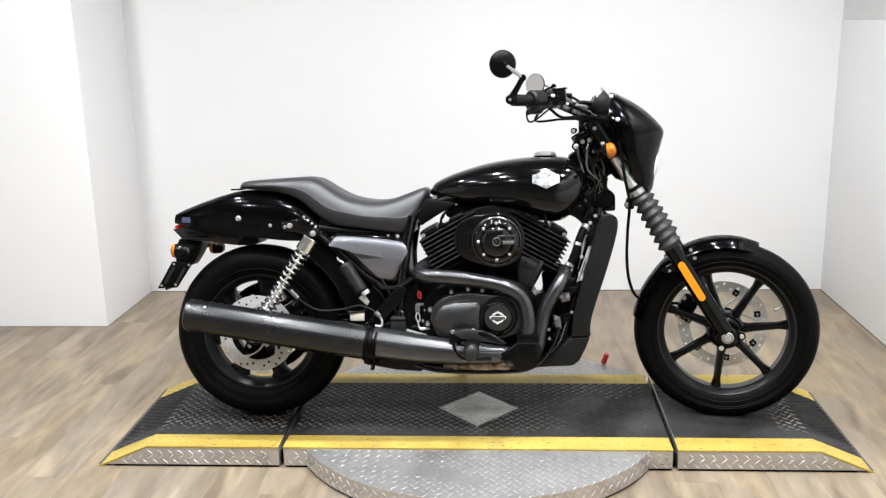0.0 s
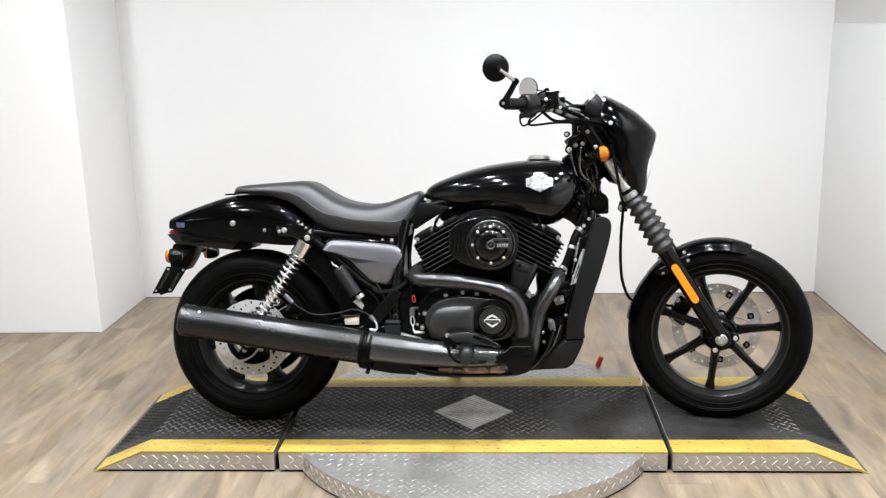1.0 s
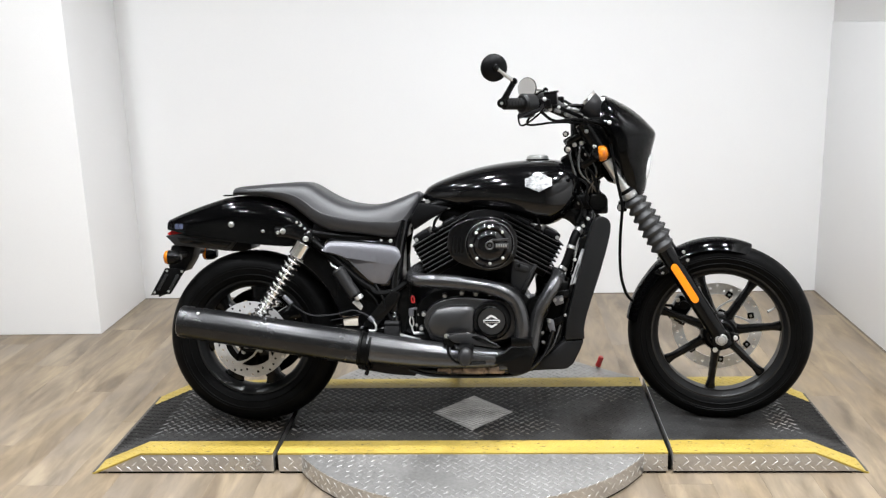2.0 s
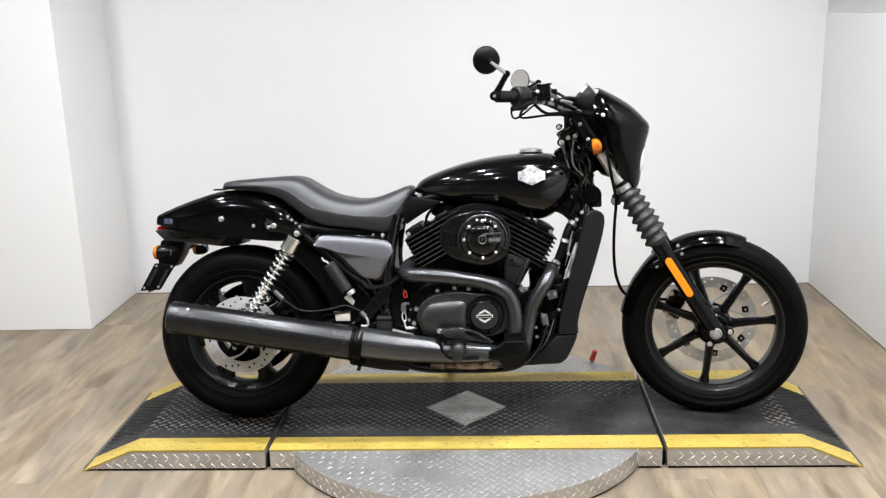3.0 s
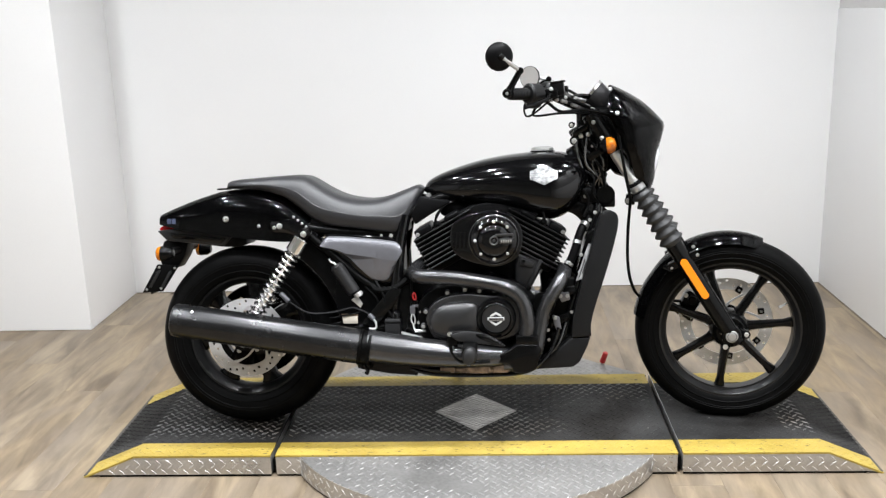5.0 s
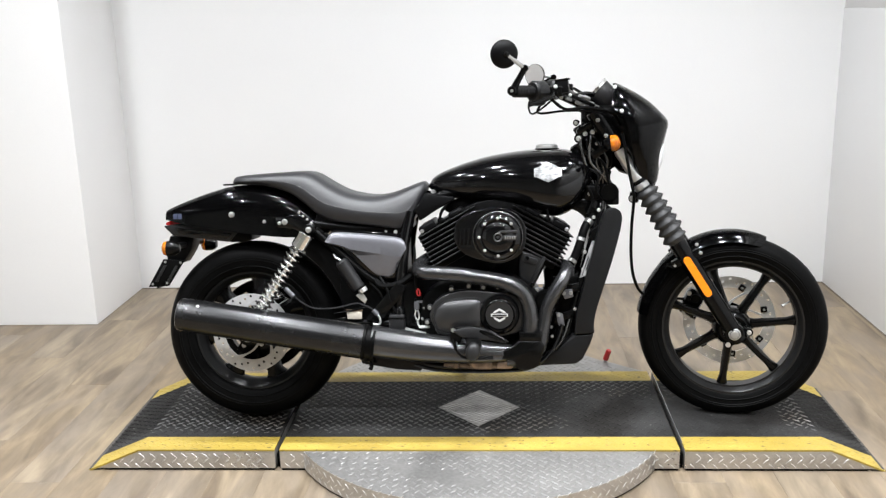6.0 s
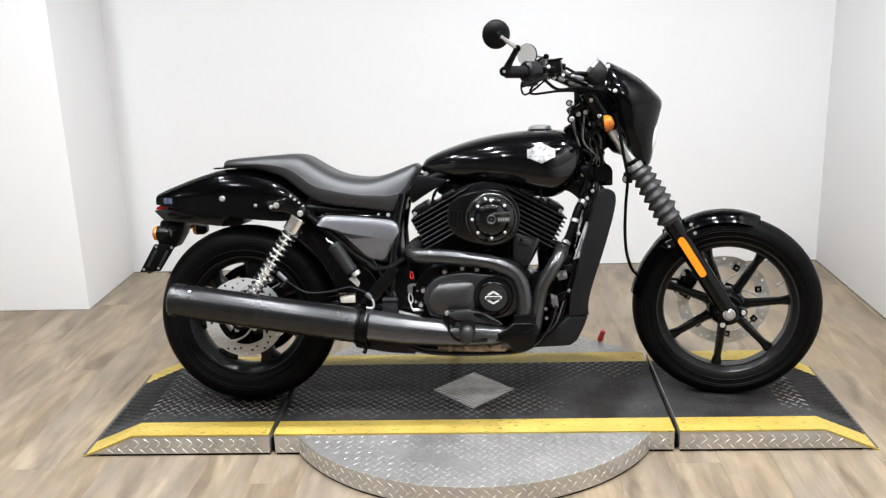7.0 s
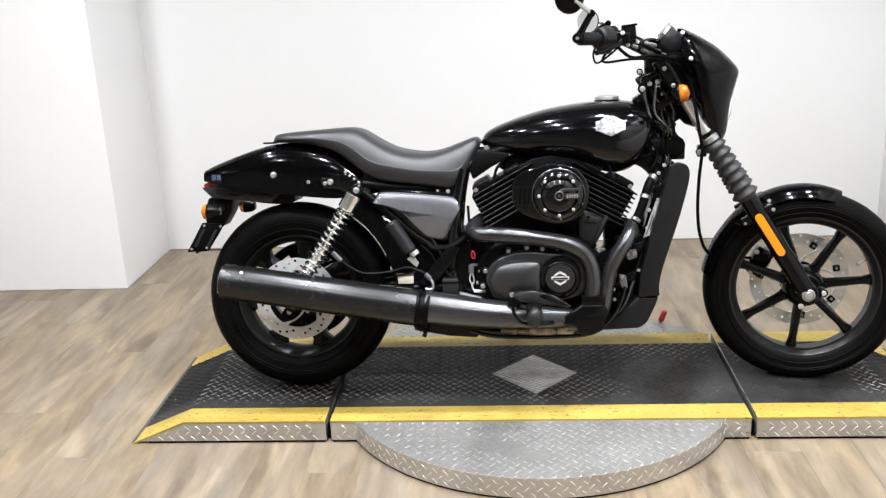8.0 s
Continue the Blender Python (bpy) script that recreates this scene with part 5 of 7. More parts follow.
badge([(BX - 0.042, BZ - 0.014), (BX - 0.032, BZ - 0.016), (BX - 0.018, BZ - 0.023), (BX + 0.001, BZ - 0.031), (BX + 0.017, BZ - 0.023), (BX + 0.031, BZ - 0.016), (BX + 0.042, BZ - 0.013),
       (BX + 0.042, BZ + 0.012), (BX + 0.031, BZ + 0.015), (BX + 0.020, BZ + 0.022), (BX + 0.010, BZ + 0.026), (BX + 0.000, BZ + 0.027), (BX - 0.011, BZ + 0.028), (BX - 0.019, BZ + 0.021), (BX - 0.031, BZ + 0.014), (BX - 0.042, BZ + 0.012)],
      0.0030, M_EMBLEM, "silver shield-shaped tank badge")
for x0, x1, dz in ((-0.039, -0.010, -0.0075), (-0.039, -0.014, 0.0050), (-0.036, -0.018, -0.0010), (-0.005, 0.002, 0.0010), (0.012, 0.038, -0.0075), (0.018, 0.038, 0.0050)):
    badge([(BX + x0, BZ + dz - 0.0006), (BX + x1, BZ + dz - 0.0006), (BX + x1, BZ + dz + 0.0006), (BX + x0, BZ + dz + 0.0006)], 0.0038, M_GREYPAINT, "grey bars of small lettering")

# ---- seat
seat_t = smooth_table([(-0.776, 0.764), (-0.757, 0.781), (-0.684, 0.788), (-0.60, 0.793), (-0.541, 0.795), (-0.504, 0.787), (-0.458, 0.758), (-0.402, 0.730), (-0.327, 0.716), (-0.270, 0.721), (-0.214, 0.740), (-0.168, 0.756), (-0.150, 0.748)])
seat_b = smooth_table([(-0.776, 0.756), (-0.728, 0.755), (-0.655, 0.750), (-0.582, 0.727), (-0.529, 0.691), (-0.485, 0.656), (-0.44, 0.638), (-0.34, 0.625), (-0.241, 0.612), (-0.205, 0.625), (-0.185, 0.66), (-0.165, 0.705), (-0.150, 0.735)])
seat_w = smooth_table([(-0.776, 0.030), (-0.757, 0.066), (-0.70, 0.086), (-0.60, 0.100), (-0.50, 0.126), (-0.40, 0.140), (-0.30, 0.140), (-0.22, 0.120), (-0.170, 0.085), (-0.150, 0.055)])
bm = bmesh.new()
loops = []
for k in range(53):
    x = -0.776 + 0.626 * (0.5 - 0.5 * math.cos(math.pi * k / 52)) if k not in (0, 52) else (-0.776 if k == 0 else -0.150)
    zt, zb, w = lerp(seat_t, x), lerp(seat_b, x), lerp(seat_w, x)
    crease = zb + min(0.05, 0.48 * (zt - zb))
    half = [(0.0, zb), (0.70, zb), (0.90, zb + 0.003), (0.965, zb + 0.012 * min(1, (zt - zb) / 0.05)), (1.0, crease - 0.004), (0.992, crease), (0.955, crease + 0.25 * (zt - crease)), (0.90, crease + 0.52 * (zt - crease)), (0.80, crease + 0.78 * (zt - crease)), (0.64, crease + 0.94 * (zt - crease)), (0.42, zt - 0.0006), (0.2, zt), (0.0, zt)]
    loop = [(x, -w * a, z) for a, z in half] + [(x, w * a, z) for a, z in reversed(half[1:-1])]
    loops.append(loop)
rings(bm, loops)
seat = bpart("seat", bm, M_VINYL, None, "black vinyl stepped saddle", 40)
pts = [(x, -lerp(seat_w, x) * 0.985, lerp(seat_b, x) + min(0.05, 0.48 * (lerp(seat_t, x) - lerp(seat_b, x)))) for x in [-0.60 + 0.03 * k for k in range(15)]]
part("piping", merged(tube(pts, 0.0016, 6, 2), tube([(x, -y, z) for x, y, z in pts], 0.0016, 6, 2)), M_VINYL, seat)
bpart("seat_base", slab([(-0.50, 0.640), (-0.44, 0.622), (-0.24, 0.596), (-0.20, 0.61), (-0.20, 0.63), (-0.24, 0.622), (-0.44, 0.645), (-0.49, 0.67)], -0.112, 0.112, 0.004), M_PLASTIC)

# ---- tail
fen_t = smooth_table([(-0.985, 0.680), (-0.946, 0.697), (-0.858, 0.729), (-0.771, 0.751), (-0.68, 0.750), (-0.58, 0.726), (-0.53, 0.690), (-0.485, 0.655), (-0.455, 0.628)])
fen_b = smooth_table([(-0.985, 0.648), (-0.938, 0.638), (-0.896, 0.629), (-0.80, 0.615), (-0.721, 0.603), (-0.64, 0.594), (-0.573, 0.590), (-0.50, 0.595), (-0.455, 0.604)])
fen_w = smooth_table([(-0.985, 0.070), (-0.93, 0.088), (-0.82, 0.098), (-0.70, 0.104), (-0.55, 0.108), (-0.455, 0.105)])
bm = bmesh.new()
loops = []
for k in range(31):
    x = -0.985 + 0.53 * k / 30
    zt, zb, w = lerp(fen_t, x), lerp(fen_b, x), lerp(fen_w, x)
    loops.append([(x, w * math.copysign(abs(math.sin(t)) ** 0.55, t), zb + (zt - zb) * max(0, math.cos(t)) ** 0.60) for t in [radians(v) for v in range(-90, 91, 10)]])
rings(bm, loops, closed_ring=False, caps=False)
bm.verts.ensure_lookup_table()
bm.faces.new([bm.verts[k] for k in range(19)])
bmesh.ops.solidify(bm, geom=bm.faces[:], thickness=0.004)
tail = bpart("rear_fender", bm, M_BLACKPAINT, None, "gloss black rear fender", 45)
for x, z, r in ((-0.764, 0.663, 0.0095), (-0.660, 0.640, 0.0055)):
    for s in (-1, 1):
        part("fender_bolt", socket((x, (lerp(fen_w, x) - 0.002) * s, z), r, (0, s, 0), r * 0.9), M_SCREW, tail)
STRUT = curve2([(-0.62, 0.640), (-0.56, 0.663), (-0.505, 0.645), (-0.472, 0.612)], 4) + curve2([(-0.478, 0.590), (-0.52, 0.598), (-0.565, 0.617), (-0.612, 0.622)], 4)
for s in (-1, 1):
    part("fender_strut", slab(STRUT, 0.100 * s, 0.124 * s, 0.004), M_BLACKPAINT, tail)
for k in range(7):
    part("strut_rivet", dome((-0.545 + 0.0125 * k, -0.1245, 0.668 - 0.0105 * k - (0.002 * k if k > 3 else 0)), 0.0042, (0, -1, 0)), M_SCREW, tail)
for s in (-1, 1):
    part("strut_bolt", socket((-0.591, 0.123 * s, 0.640), 0.0095, (0, s, 0), 0.008), M_SCREW, tail)
    part("strut_bolt", socket((-0.607, 0.123 * s, 0.636), 0.006, (0, s, 0), 0.006), M_SCREW, tail)
part("seat_catch", box(-0.812, -0.772, -0.018, 0.018, 0.752, 0.757, 0.002), M_SATIN, tail)
# painted reflection of window panes at the fender's end, two blue-grey squares
for k in range(2):
    part("pane_reflection", box(-0.9535 + 0.0145 * k, -0.9415 + 0.0145 * k, -0.0895, -0.0835, 0.651, 0.667, 0.0), M_PANE_GLINT, tail, "small blue-grey square standing for a reflected window pane")
tl = bpart("tail_lamp", slab(curve2([(-0.994, 0.631), (-0.988, 0.639), (-0.965, 0.646), (-0.940, 0.643)], 4) + [(-0.93, 0.625), (-0.96, 0.620)], -0.050, 0.050, 0.006), M_REDLENS, None, "red tail lamp under the fender")
part("lamp_body", slab([(-0.996, 0.628), (-0.945, 0.634), (-0.755, 0.606), (-0.785, 0.574), (-0.86, 0.584), (-0.965, 0.596)], -0.068, 0.068, 0.005), M_SWITCH, tl, "charcoal lamp housing")
part("lamp_body_panel", slab([(-0.955, 0.622), (-0.775, 0.601), (-0.793, 0.585), (-0.86, 0.594), (-0.945, 0.606)], -0.0715, 0.0715, 0.002), M_BLACKPAINT, tl)
part("splash_guard", slab([(-0.93, 0.622), (-0.715, 0.606), (-0.712, 0.580), (-0.735, 0.572), (-0.78, 0.573), (-0.87, 0.588)], -0.060, 0.060, 0.004), M_PLASTIC, tail)
plate_arm = bpart("plate_bracket", merged(slab([(-0.985, 0.595), (-0.905, 0.592), (-0.918, 0.548), (-0.946, 0.505), (-0.996, 0.508), (-1.002, 0.545)], -0.040, 0.040, 0.006),
                                          tube([(-0.945, -0.165, 0.566), (-0.94, -0.08, 0.566), (-0.94, 0.0, 0.564), (-0.945, 0.165, 0.560)], 0.011, 10)), M_PLASTIC, None, "black plate bracket")
PLATE = [(-1.000, 0.522), (-0.931, 0.517), (-0.986, 0.435), (-1.053, 0.432)]
PLATE_SCREWS = [(-0.994, 0.513), (-0.944, 0.510), (-0.991, 0.445), (-1.038, 0.442)]
slope = Vector((-0.052, 0, -0.088)).normalized()
pm = Matrix(((slope.x, 0, slope.z, -1.008), (0, 1, 0, 0), (slope.z, 0, -slope.x, 0.466), (0, 0, 0, 1)))
part("plate_carrier", box(-0.044, 0.044, -0.061, 0.061, -0.006, 0.0, 0.002, pm), M_RUBBER, plate_arm, "empty black plate carrier with slots")
part("plate_carrier_side", slab(PLATE, -0.068, -0.062, 0.002), M_RUBBER, plate_arm)
for a_, b_ in ((0.16, 0.30), (0.70, 0.84)):
    q = [(PLATE[0][0] + (PLATE[1][0] - PLATE[0][0]) * t_ + (PLATE[3][0] - PLATE[0][0]) * u_, PLATE[0][1] + (PLATE[1][1] - PLATE[0][1]) * t_ + (PLATE[3][1] - PLATE[0][1]) * u_) for t_, u_ in ((a_, 0.2), (b_, 0.2), (b_, 0.8), (a_, 0.8))]
    part("carrier_slot", slab(q, -0.0695, -0.0675, 0.0005), M_SWITCH, plate_arm)
for x, z in PLATE_SCREWS:
    part("carrier_screw", dome((x, -0.068, z), 0.0042, (0, -1, 0)), M_STEEL, plate_arm)
for s in (-1, 1):
    c = Vector((-0.940 + 0.008 * s, 0.168 * s, 0.557 - 0.009 * s))
    sig = bpart("turn_signal", lathe([(0.0, 0.038), (0.013, 0.036), (0.0215, 0.022), (0.0230, 0.0), (0.0, 0.0)], c, (1, 0, 0.0), 24, closed=False), M_SATIN, None, "black bullet turn signal, amber lens")
    part("amber_lens", lathe([(0.0222, 0.0), (0.0225, 0.004), (0.020, 0.011), (0.011, 0.016), (0.0, 0.018)], c, (-1, 0.0, 0), 24, closed=False), M_AMBER, sig, "amber lens")
    part("lens_base", cyl(c + Vector((-0.003, 0, 0)), c + Vector((0.001, 0, 0)), 0.0215, seg=24), M_BULB, sig)

# ---- shocks
for s in (-1, 1):
    y = 0.152 * s
    top, low = Vector((-0.507, y, 0.618)), Vector((-0.690, y, 0.335))
    d = (low - top).normalized()
    sh = bpart("shock_absorber", merged(cyl(top + d * 0.075, low - d * 0.05, 0.0065, seg=14), cyl(top + d * 0.19, low - d * 0.02, 0.016, seg=18, bevel=0.002), cyl(low + Vector((0, -0.014, 0)), low + Vector((0, 0.014, 0)), 0.017, seg=18, bevel=0.002)), M_CHROME, None, "chrome twin shock absorber")
    part("shock_cap", cyl(top + d * 0.016, top + d * 0.068, 0.0255, 0.0265, seg=30, bevel=0.003), M_CHROME, sh, "chrome spring cap")
    part("shock_eye", merged(cyl(top + Vector((0, -0.016, 0)), top + Vector((0, 0.016, 0)), 0.018, seg=20, bevel=0.003), cyl(top + Vector((0, 0.016 * s, 0)), top + Vector((0, 0.024 * s, 0)), 0.014, seg=20, bevel=0.002)), M_SATIN, sh)
    part("eye_bolt", socket(top + Vector((0, 0.023 * s, 0)), 0.0095, (0, s, 0), 0.009), M_SCREW, sh)
    pts = []
    p0, p1 = top + d * 0.070, low - d * 0.045
    side = d.cross(Vector((0, 1, 0))).normalized()
    turns = 12
    for k in range(turns * 12 + 1):
        u = k / (turns * 12)
        a = 2 * math.pi * turns * u
        pts.append(p0 + (p1 - p0) * u + 0.0215 * (math.cos(a) * side + math.sin(a) * Vector((0, 1, 0))))
    part("spring", tube(pts, 0.0042, 7, 1), M_CHROME, sh, "chrome coil spring", 60)
    part("spring_seat", cyl(p1, p1 + d * 0.008, 0.026, seg=24, bevel=0.002), M_CHROME, sh)

# ---- side cover
cover_t = smooth_table([(-0.464, 0.580), (-0.450, 0.600), (-0.425, 0.607), (-0.34, 0.601), (-0.256, 0.591), (-0.230, 0.585), (-0.219, 0.576), (-0.214, 0.560)])
cover_b = smooth_table([(-0.464, 0.578), (-0.452, 0.570), (-0.42, 0.561), (-0.39, 0.548), (-0.372, 0.533), (-0.34, 0.501), (-0.312, 0.475), (-0.288, 0.467), (-0.262, 0.467), (-0.246, 0.489), (-0.226, 0.528), (-0.214, 0.552)])
for s in (-1, 1):
    bm = bmesh.new()
    loops = []
    for k in range(51):
        x = -0.464 + 0.250 * k / 50
        zt, zb = lerp(cover_t, x), lerp(cover_b, x)
        h = zt - zb
        zc = max(zb + 0.12 * h, min(zt - 0.3 * h, 0.5594 - (x + 0.427) * 0.158))
        fade = max(0.0, min(1.0, (-0.284 - x) / 0.085))
        dip = 0.0120 * fade * max(0.0, min(1.0, (x + 0.464) / 0.03))
        drop = min(0.0015 + 0.0145 * fade, 0.6 * (zc - zb))
        e = min(1.0, h / 0.05)
        loops.append([(x, y_ * s, z_) for y_, z_ in ((0.116, zt - 0.003 * e), (0.130, zt), (0.1375, zt - 0.004 * e), (0.1415, zt - 0.012 * e), (0.144, 0.5 * (zt + zc)), (0.1465, zc + 0.001),
                                                     (0.1462 - dip, zc - drop), (0.1430 - dip * 0.75, 0.5 * (zb + zc - drop)), (0.1385 - dip * 0.4, zb + 0.010 * e), (0.135, zb + 0.003 * e), (0.128, zb), (0.116, zb + 0.003 * e))])
    rings(bm, loops)
    sc = bpart("side_cover", bm, M_GREYPAINT, None, "charcoal metallic side cover with a crease", 22)
    rimline = [(-0.475, 0.578), (-0.44, 0.617), (-0.25, 0.602), (-0.203, 0.572), (-0.205, 0.550), (-0.232, 0.480), (-0.255, 0.455), (-0.30, 0.458), (-0.36, 0.490)]
    part("cover_backing", slab(rimline, 0.104 * s, 0.126 * s, 0.006), M_BLACKPAINT, sc, "gloss black backing panel")

# ---- engine
CRANK = Vector((0.057, 0, 0.37))
bpart("crankcase", slab(curve2([(-0.17, 0.30), (-0.165, 0.40), (-0.11, 0.445), (0.0, 0.47), (0.11, 0.47), (0.190, 0.415), (0.225, 0.33), (0.20, 0.24), (0.08, 0.205), (-0.08, 0.21), (-0.15, 0.24)], 3), -0.150, 0.150, 0.012), M_ENGINE, None, "black wrinkle-coated crankcase")
for tilt, nm in ((28.5, "front_cylinder"), (-28.5, "rear_cylinder")):
    out = 1 if tilt > 0 else -1
    m = Matrix.Translation(CRANK) @ Matrix.Rotation(radians(tilt), 4, "Y") @ Matrix.Diagonal((out, 1, 1, 1))
    cylr = bpart(nm, box(-0.080, 0.080, -0.100, 0.100, 0.10, 0.225, 0.012, m), M_ENGINE, None, "black finned cylinder")
    part("barrel", box(-0.084, 0.1055, -0.106, 0.106, 0.180, 0.305, 0.008, m), M_ENGINE, cylr)
    for k in range(8):
        z = 0.1985 + 0.0141 * k
        part("cooling_fin", box(-0.096, (0.118 if out > 0 else 0.110) - 0.0008 * k, -0.122, 0.118, z, z + 0.0052, 0.0018, m, 1), M_FIN, cylr)
    part("cylinder_head", box(-0.082, 0.090, -0.096, 0.098, 0.300, 0.311, 0.004, m), M_ENGINE, cylr)
    for a, b, h in ((0.036, 0.092, 0.327), (-0.060, -0.010, 0.320)):
        part("rocker_cover", box(a, b, -0.108, 0.075, 0.300, h, 0.008, m, 3), M_PLASTIC, cylr, "black rounded rocker cover")
    part("head_bolt", bolt(m @ Vector((0.084, -0.108, 0.312)), 0.0052), M_STEEL, cylr)
    part("head_bolt", bolt(m @ Vector((0.020, -0.096, 0.308)), 0.0052), M_ENGINE, cylr)
    part("spark_plug_cap", cyl(m @ Vector((0.012, -0.092, 0.300)), m @ Vector((0.018, -0.112, 0.318)), 0.010, seg=14, bevel=0.003), M_RUBBER, cylr)
    part("plug_lead", tube([m @ Vector((0.018, -0.112, 0.318)), m @ Vector((0.0, -0.110, 0.338)), m @ Vector((-0.030, -0.085, 0.348))], 0.0035, 8), M_RUBBER, cylr)
bpart("throttle_cable_cover", slab(curve2([(-0.035, 0.668), (0.0, 0.690), (0.07, 0.700), (0.15, 0.690), (0.21, 0.665)], 4) + [(0.17, 0.62), (0.07, 0.60), (0.0, 0.62)], -0.10, -0.02, 0.006), M_PLASTIC)
bpart("fuel_rail_cover", slab(curve2([(-0.098, 0.664), (-0.085, 0.690), (-0.03, 0.704), (0.04, 0.704)], 4) + [(0.05, 0.66), (-0.02, 0.650), (-0.07, 0.648)], -0.045, 0.03, 0.008), M_PLASTIC, None, "black plastic cover between tank and engine")
bpart("intake_manifold", tube([(-0.02, -0.03, 0.60), (0.055, -0.05, 0.615), (0.13, -0.03, 0.60)], 0.035, 16), M_PLASTIC)
bpart("throttle_body", merged(box(-0.01, 0.12, -0.12, -0.03, 0.55, 0.655, 0.015), cyl((0.055, -0.20, 0.60), (0.055, -0.05, 0.60), 0.045, seg=24)), M_PLASTIC)

# air cleaner
AC = Vector((0.068, 0, 0.594))
body = curve2([(-0.064, 0.585), (-0.058, 0.632), (-0.035, 0.657), (0.01, 0.673), (0.07, 0.680), (0.12, 0.664), (0.148, 0.630), (0.153, 0.590), (0.140, 0.545), (0.105, 0.520), (0.065, 0.512), (0.025, 0.520), (-0.02, 0.535), (-0.05, 0.555)], 4)
airbox = bpart("air_cleaner", slab(body, -0.205, -0.12, 0.016, 3), M_BLACKPAINT, None, "gloss black oval air cleaner")
part("cover_ring", lathe([(0.048, -0.222), (0.072, -0.203), (0.0735, -0.208), (0.071, -0.222), (0.063, -0.231), (0.054, -0.235), (0.050, -0.234)], AC, (0, 1, 0), 56), M_BLACKPAINT, airbox, "gloss black round cover")
# Thin ring added as the highlight along the cover's edge.
part("edge_highlight", lathe([(0.0728, -0.2035), (0.0748, -0.2045), (0.0745, -0.2075), (0.0728, -0.2085)], AC, (0, 1, 0), 64), M_BAR, airbox, "thin polished ring standing for the cover's edge highlight")
part("cover_face", lathe([(0.0, -0.243), (0.020, -0.2425), (0.029, -0.2415), (0.034, -0.2402), (0.039, -0.2382), (0.0435, -0.2355), (0.0475, -0.2322), (0.0505, -0.229), (0.0505, -0.215), (0.0, -0.215)], AC, (0, 1, 0), 56, closed=False), M_BLACKPAINT, airbox)
for k in range(8):
    a = 2 * math.pi * k / 8
    if k:
        part("cover_screw", socket(AC + Vector((0.0555 * math.cos(a), -0.2345, 0.0555 * math.sin(a))), 0.0046, (0, -1, 0)), M_SCREW, airbox)
    part("ring_lug", dome(AC + Vector((0.0675 * math.cos(a + 0.39), -0.222, 0.0675 * math.sin(a + 0.39))), 0.0036, (0, -1, 0)), M_BAR, airbox)
part("centre_badge", merged(lathe([(0.009, -0.242), (0.0135, -0.242), (0.014, -0.2455), (0.012, -0.247), (0.009, -0.2455)], AC, (0, 1, 0), 28), cyl(AC + Vector((0, -0.241, 0)), AC + Vector((0, -0.2455, 0)), 0.005, seg=18, bevel=0.001)), M_GAUGE, airbox, "dark grey ring badge")
part("badge_arm", slab([(AC.x - 0.004, AC.z + 0.013), (AC.x + 0.006, AC.z + 0.020), (AC.x + 0.056, AC.z + 0.0205), (AC.x + 0.056, AC.z + 0.0135), (AC.x + 0.012, AC.z + 0.0125)], -0.2450, -0.234, 0.0015), M_GAUGE, airbox)
part("badge_panel", box(AC.x + 0.016, AC.x + 0.056, -0.2455, -0.234, AC.z - 0.009, AC.z + 0.006, 0.0015), M_GAUGE, airbox, "dark grey lettered panel")
for k in range(5):
    part("letter_bar", box(AC.x + 0.020 + 0.0068 * k, AC.x + 0.0240 + 0.0068 * k, -0.2466, -0.245, AC.z - 0.0055, AC.z + 0.003, 0.0004), M_ALU, airbox, "pale bar of small lettering")
part("side_duct", merged(*[slab([(-0.055 + 0.012 * k, 0.570), (-0.049 + 0.012 * k, 0.570), (-0.045 + 0.012 * k, 0.618), (-0.051 + 0.012 * k, 0.618)], -0.2085, -0.200, 0.001) for k in range(4)]), M_SATIN, airbox)

# right-hand engine covers
pc = curve2([(-0.142, 0.350), (-0.130, 0.388), (-0.100, 0.414), (-0.060, 0.426), (-0.010, 0.430), (0.050, 0.424), (0.105, 0.420), (0.140, 0.395), (0.150, 0.350), (0.138, 0.310), (0.10, 0.292), (0.02, 0.285), (-0.06, 0.284), (-0.12, 0.298)], 4)
cover = bpart("primary_cover", slab(pc, -0.186, -0.14, 0.014, 3), M_COVER, None, "satin charcoal engine side cover")
hump = curve2([(-0.132, 0.348), (-0.118, 0.380), (-0.088, 0.400), (-0.04, 0.407), (0.012, 0.402), (0.020, 0.365), (0.012, 0.315), (-0.03, 0.300), (-0.09, 0.300), (-0.122, 0.315)], 4)
part("cover_hump", rings(bmesh.new(), [[(-0.05 + (x + 0.05) * k, y, 0.352 + (z - 0.352) * k) for x, z in hump] for k, y in ((1.0, -0.172), (1.0, -0.190), (0.985, -0.1955), (0.95, -0.1995), (0.88, -0.2030), (0.74, -0.2070), (0.54, -0.2105), (0.30, -0.2130), (0.08, -0.2140))]), M_COVER, cover, "", 50)
CC = Vector((0.070, 0, 0.357))
part("clutch_cover", lathe([(0.0, -0.206), (0.036, -0.207), (0.042, -0.2085), (0.047, -0.206), (0.056, -0.206), (0.0605, -0.200), (0.0615, -0.18), (0.0, -0.18)], CC, (0, 1, 0), 56, closed=False), M_BLACKPAINT, cover, "round black clutch cover")
part("clutch_ring", lathe([(0.0445, -0.2075), (0.0475, -0.2055), (0.0475, -0.210), (0.0455, -0.2115)], CC, (0, 1, 0), 56), M_SATIN, cover)
part("clutch_inset", lathe([(0.0, -0.2095), (0.041, -0.2095), (0.0425, -0.207), (0.0, -0.207)], CC, (0, 1, 0), 48, closed=False), M_COVER, cover)
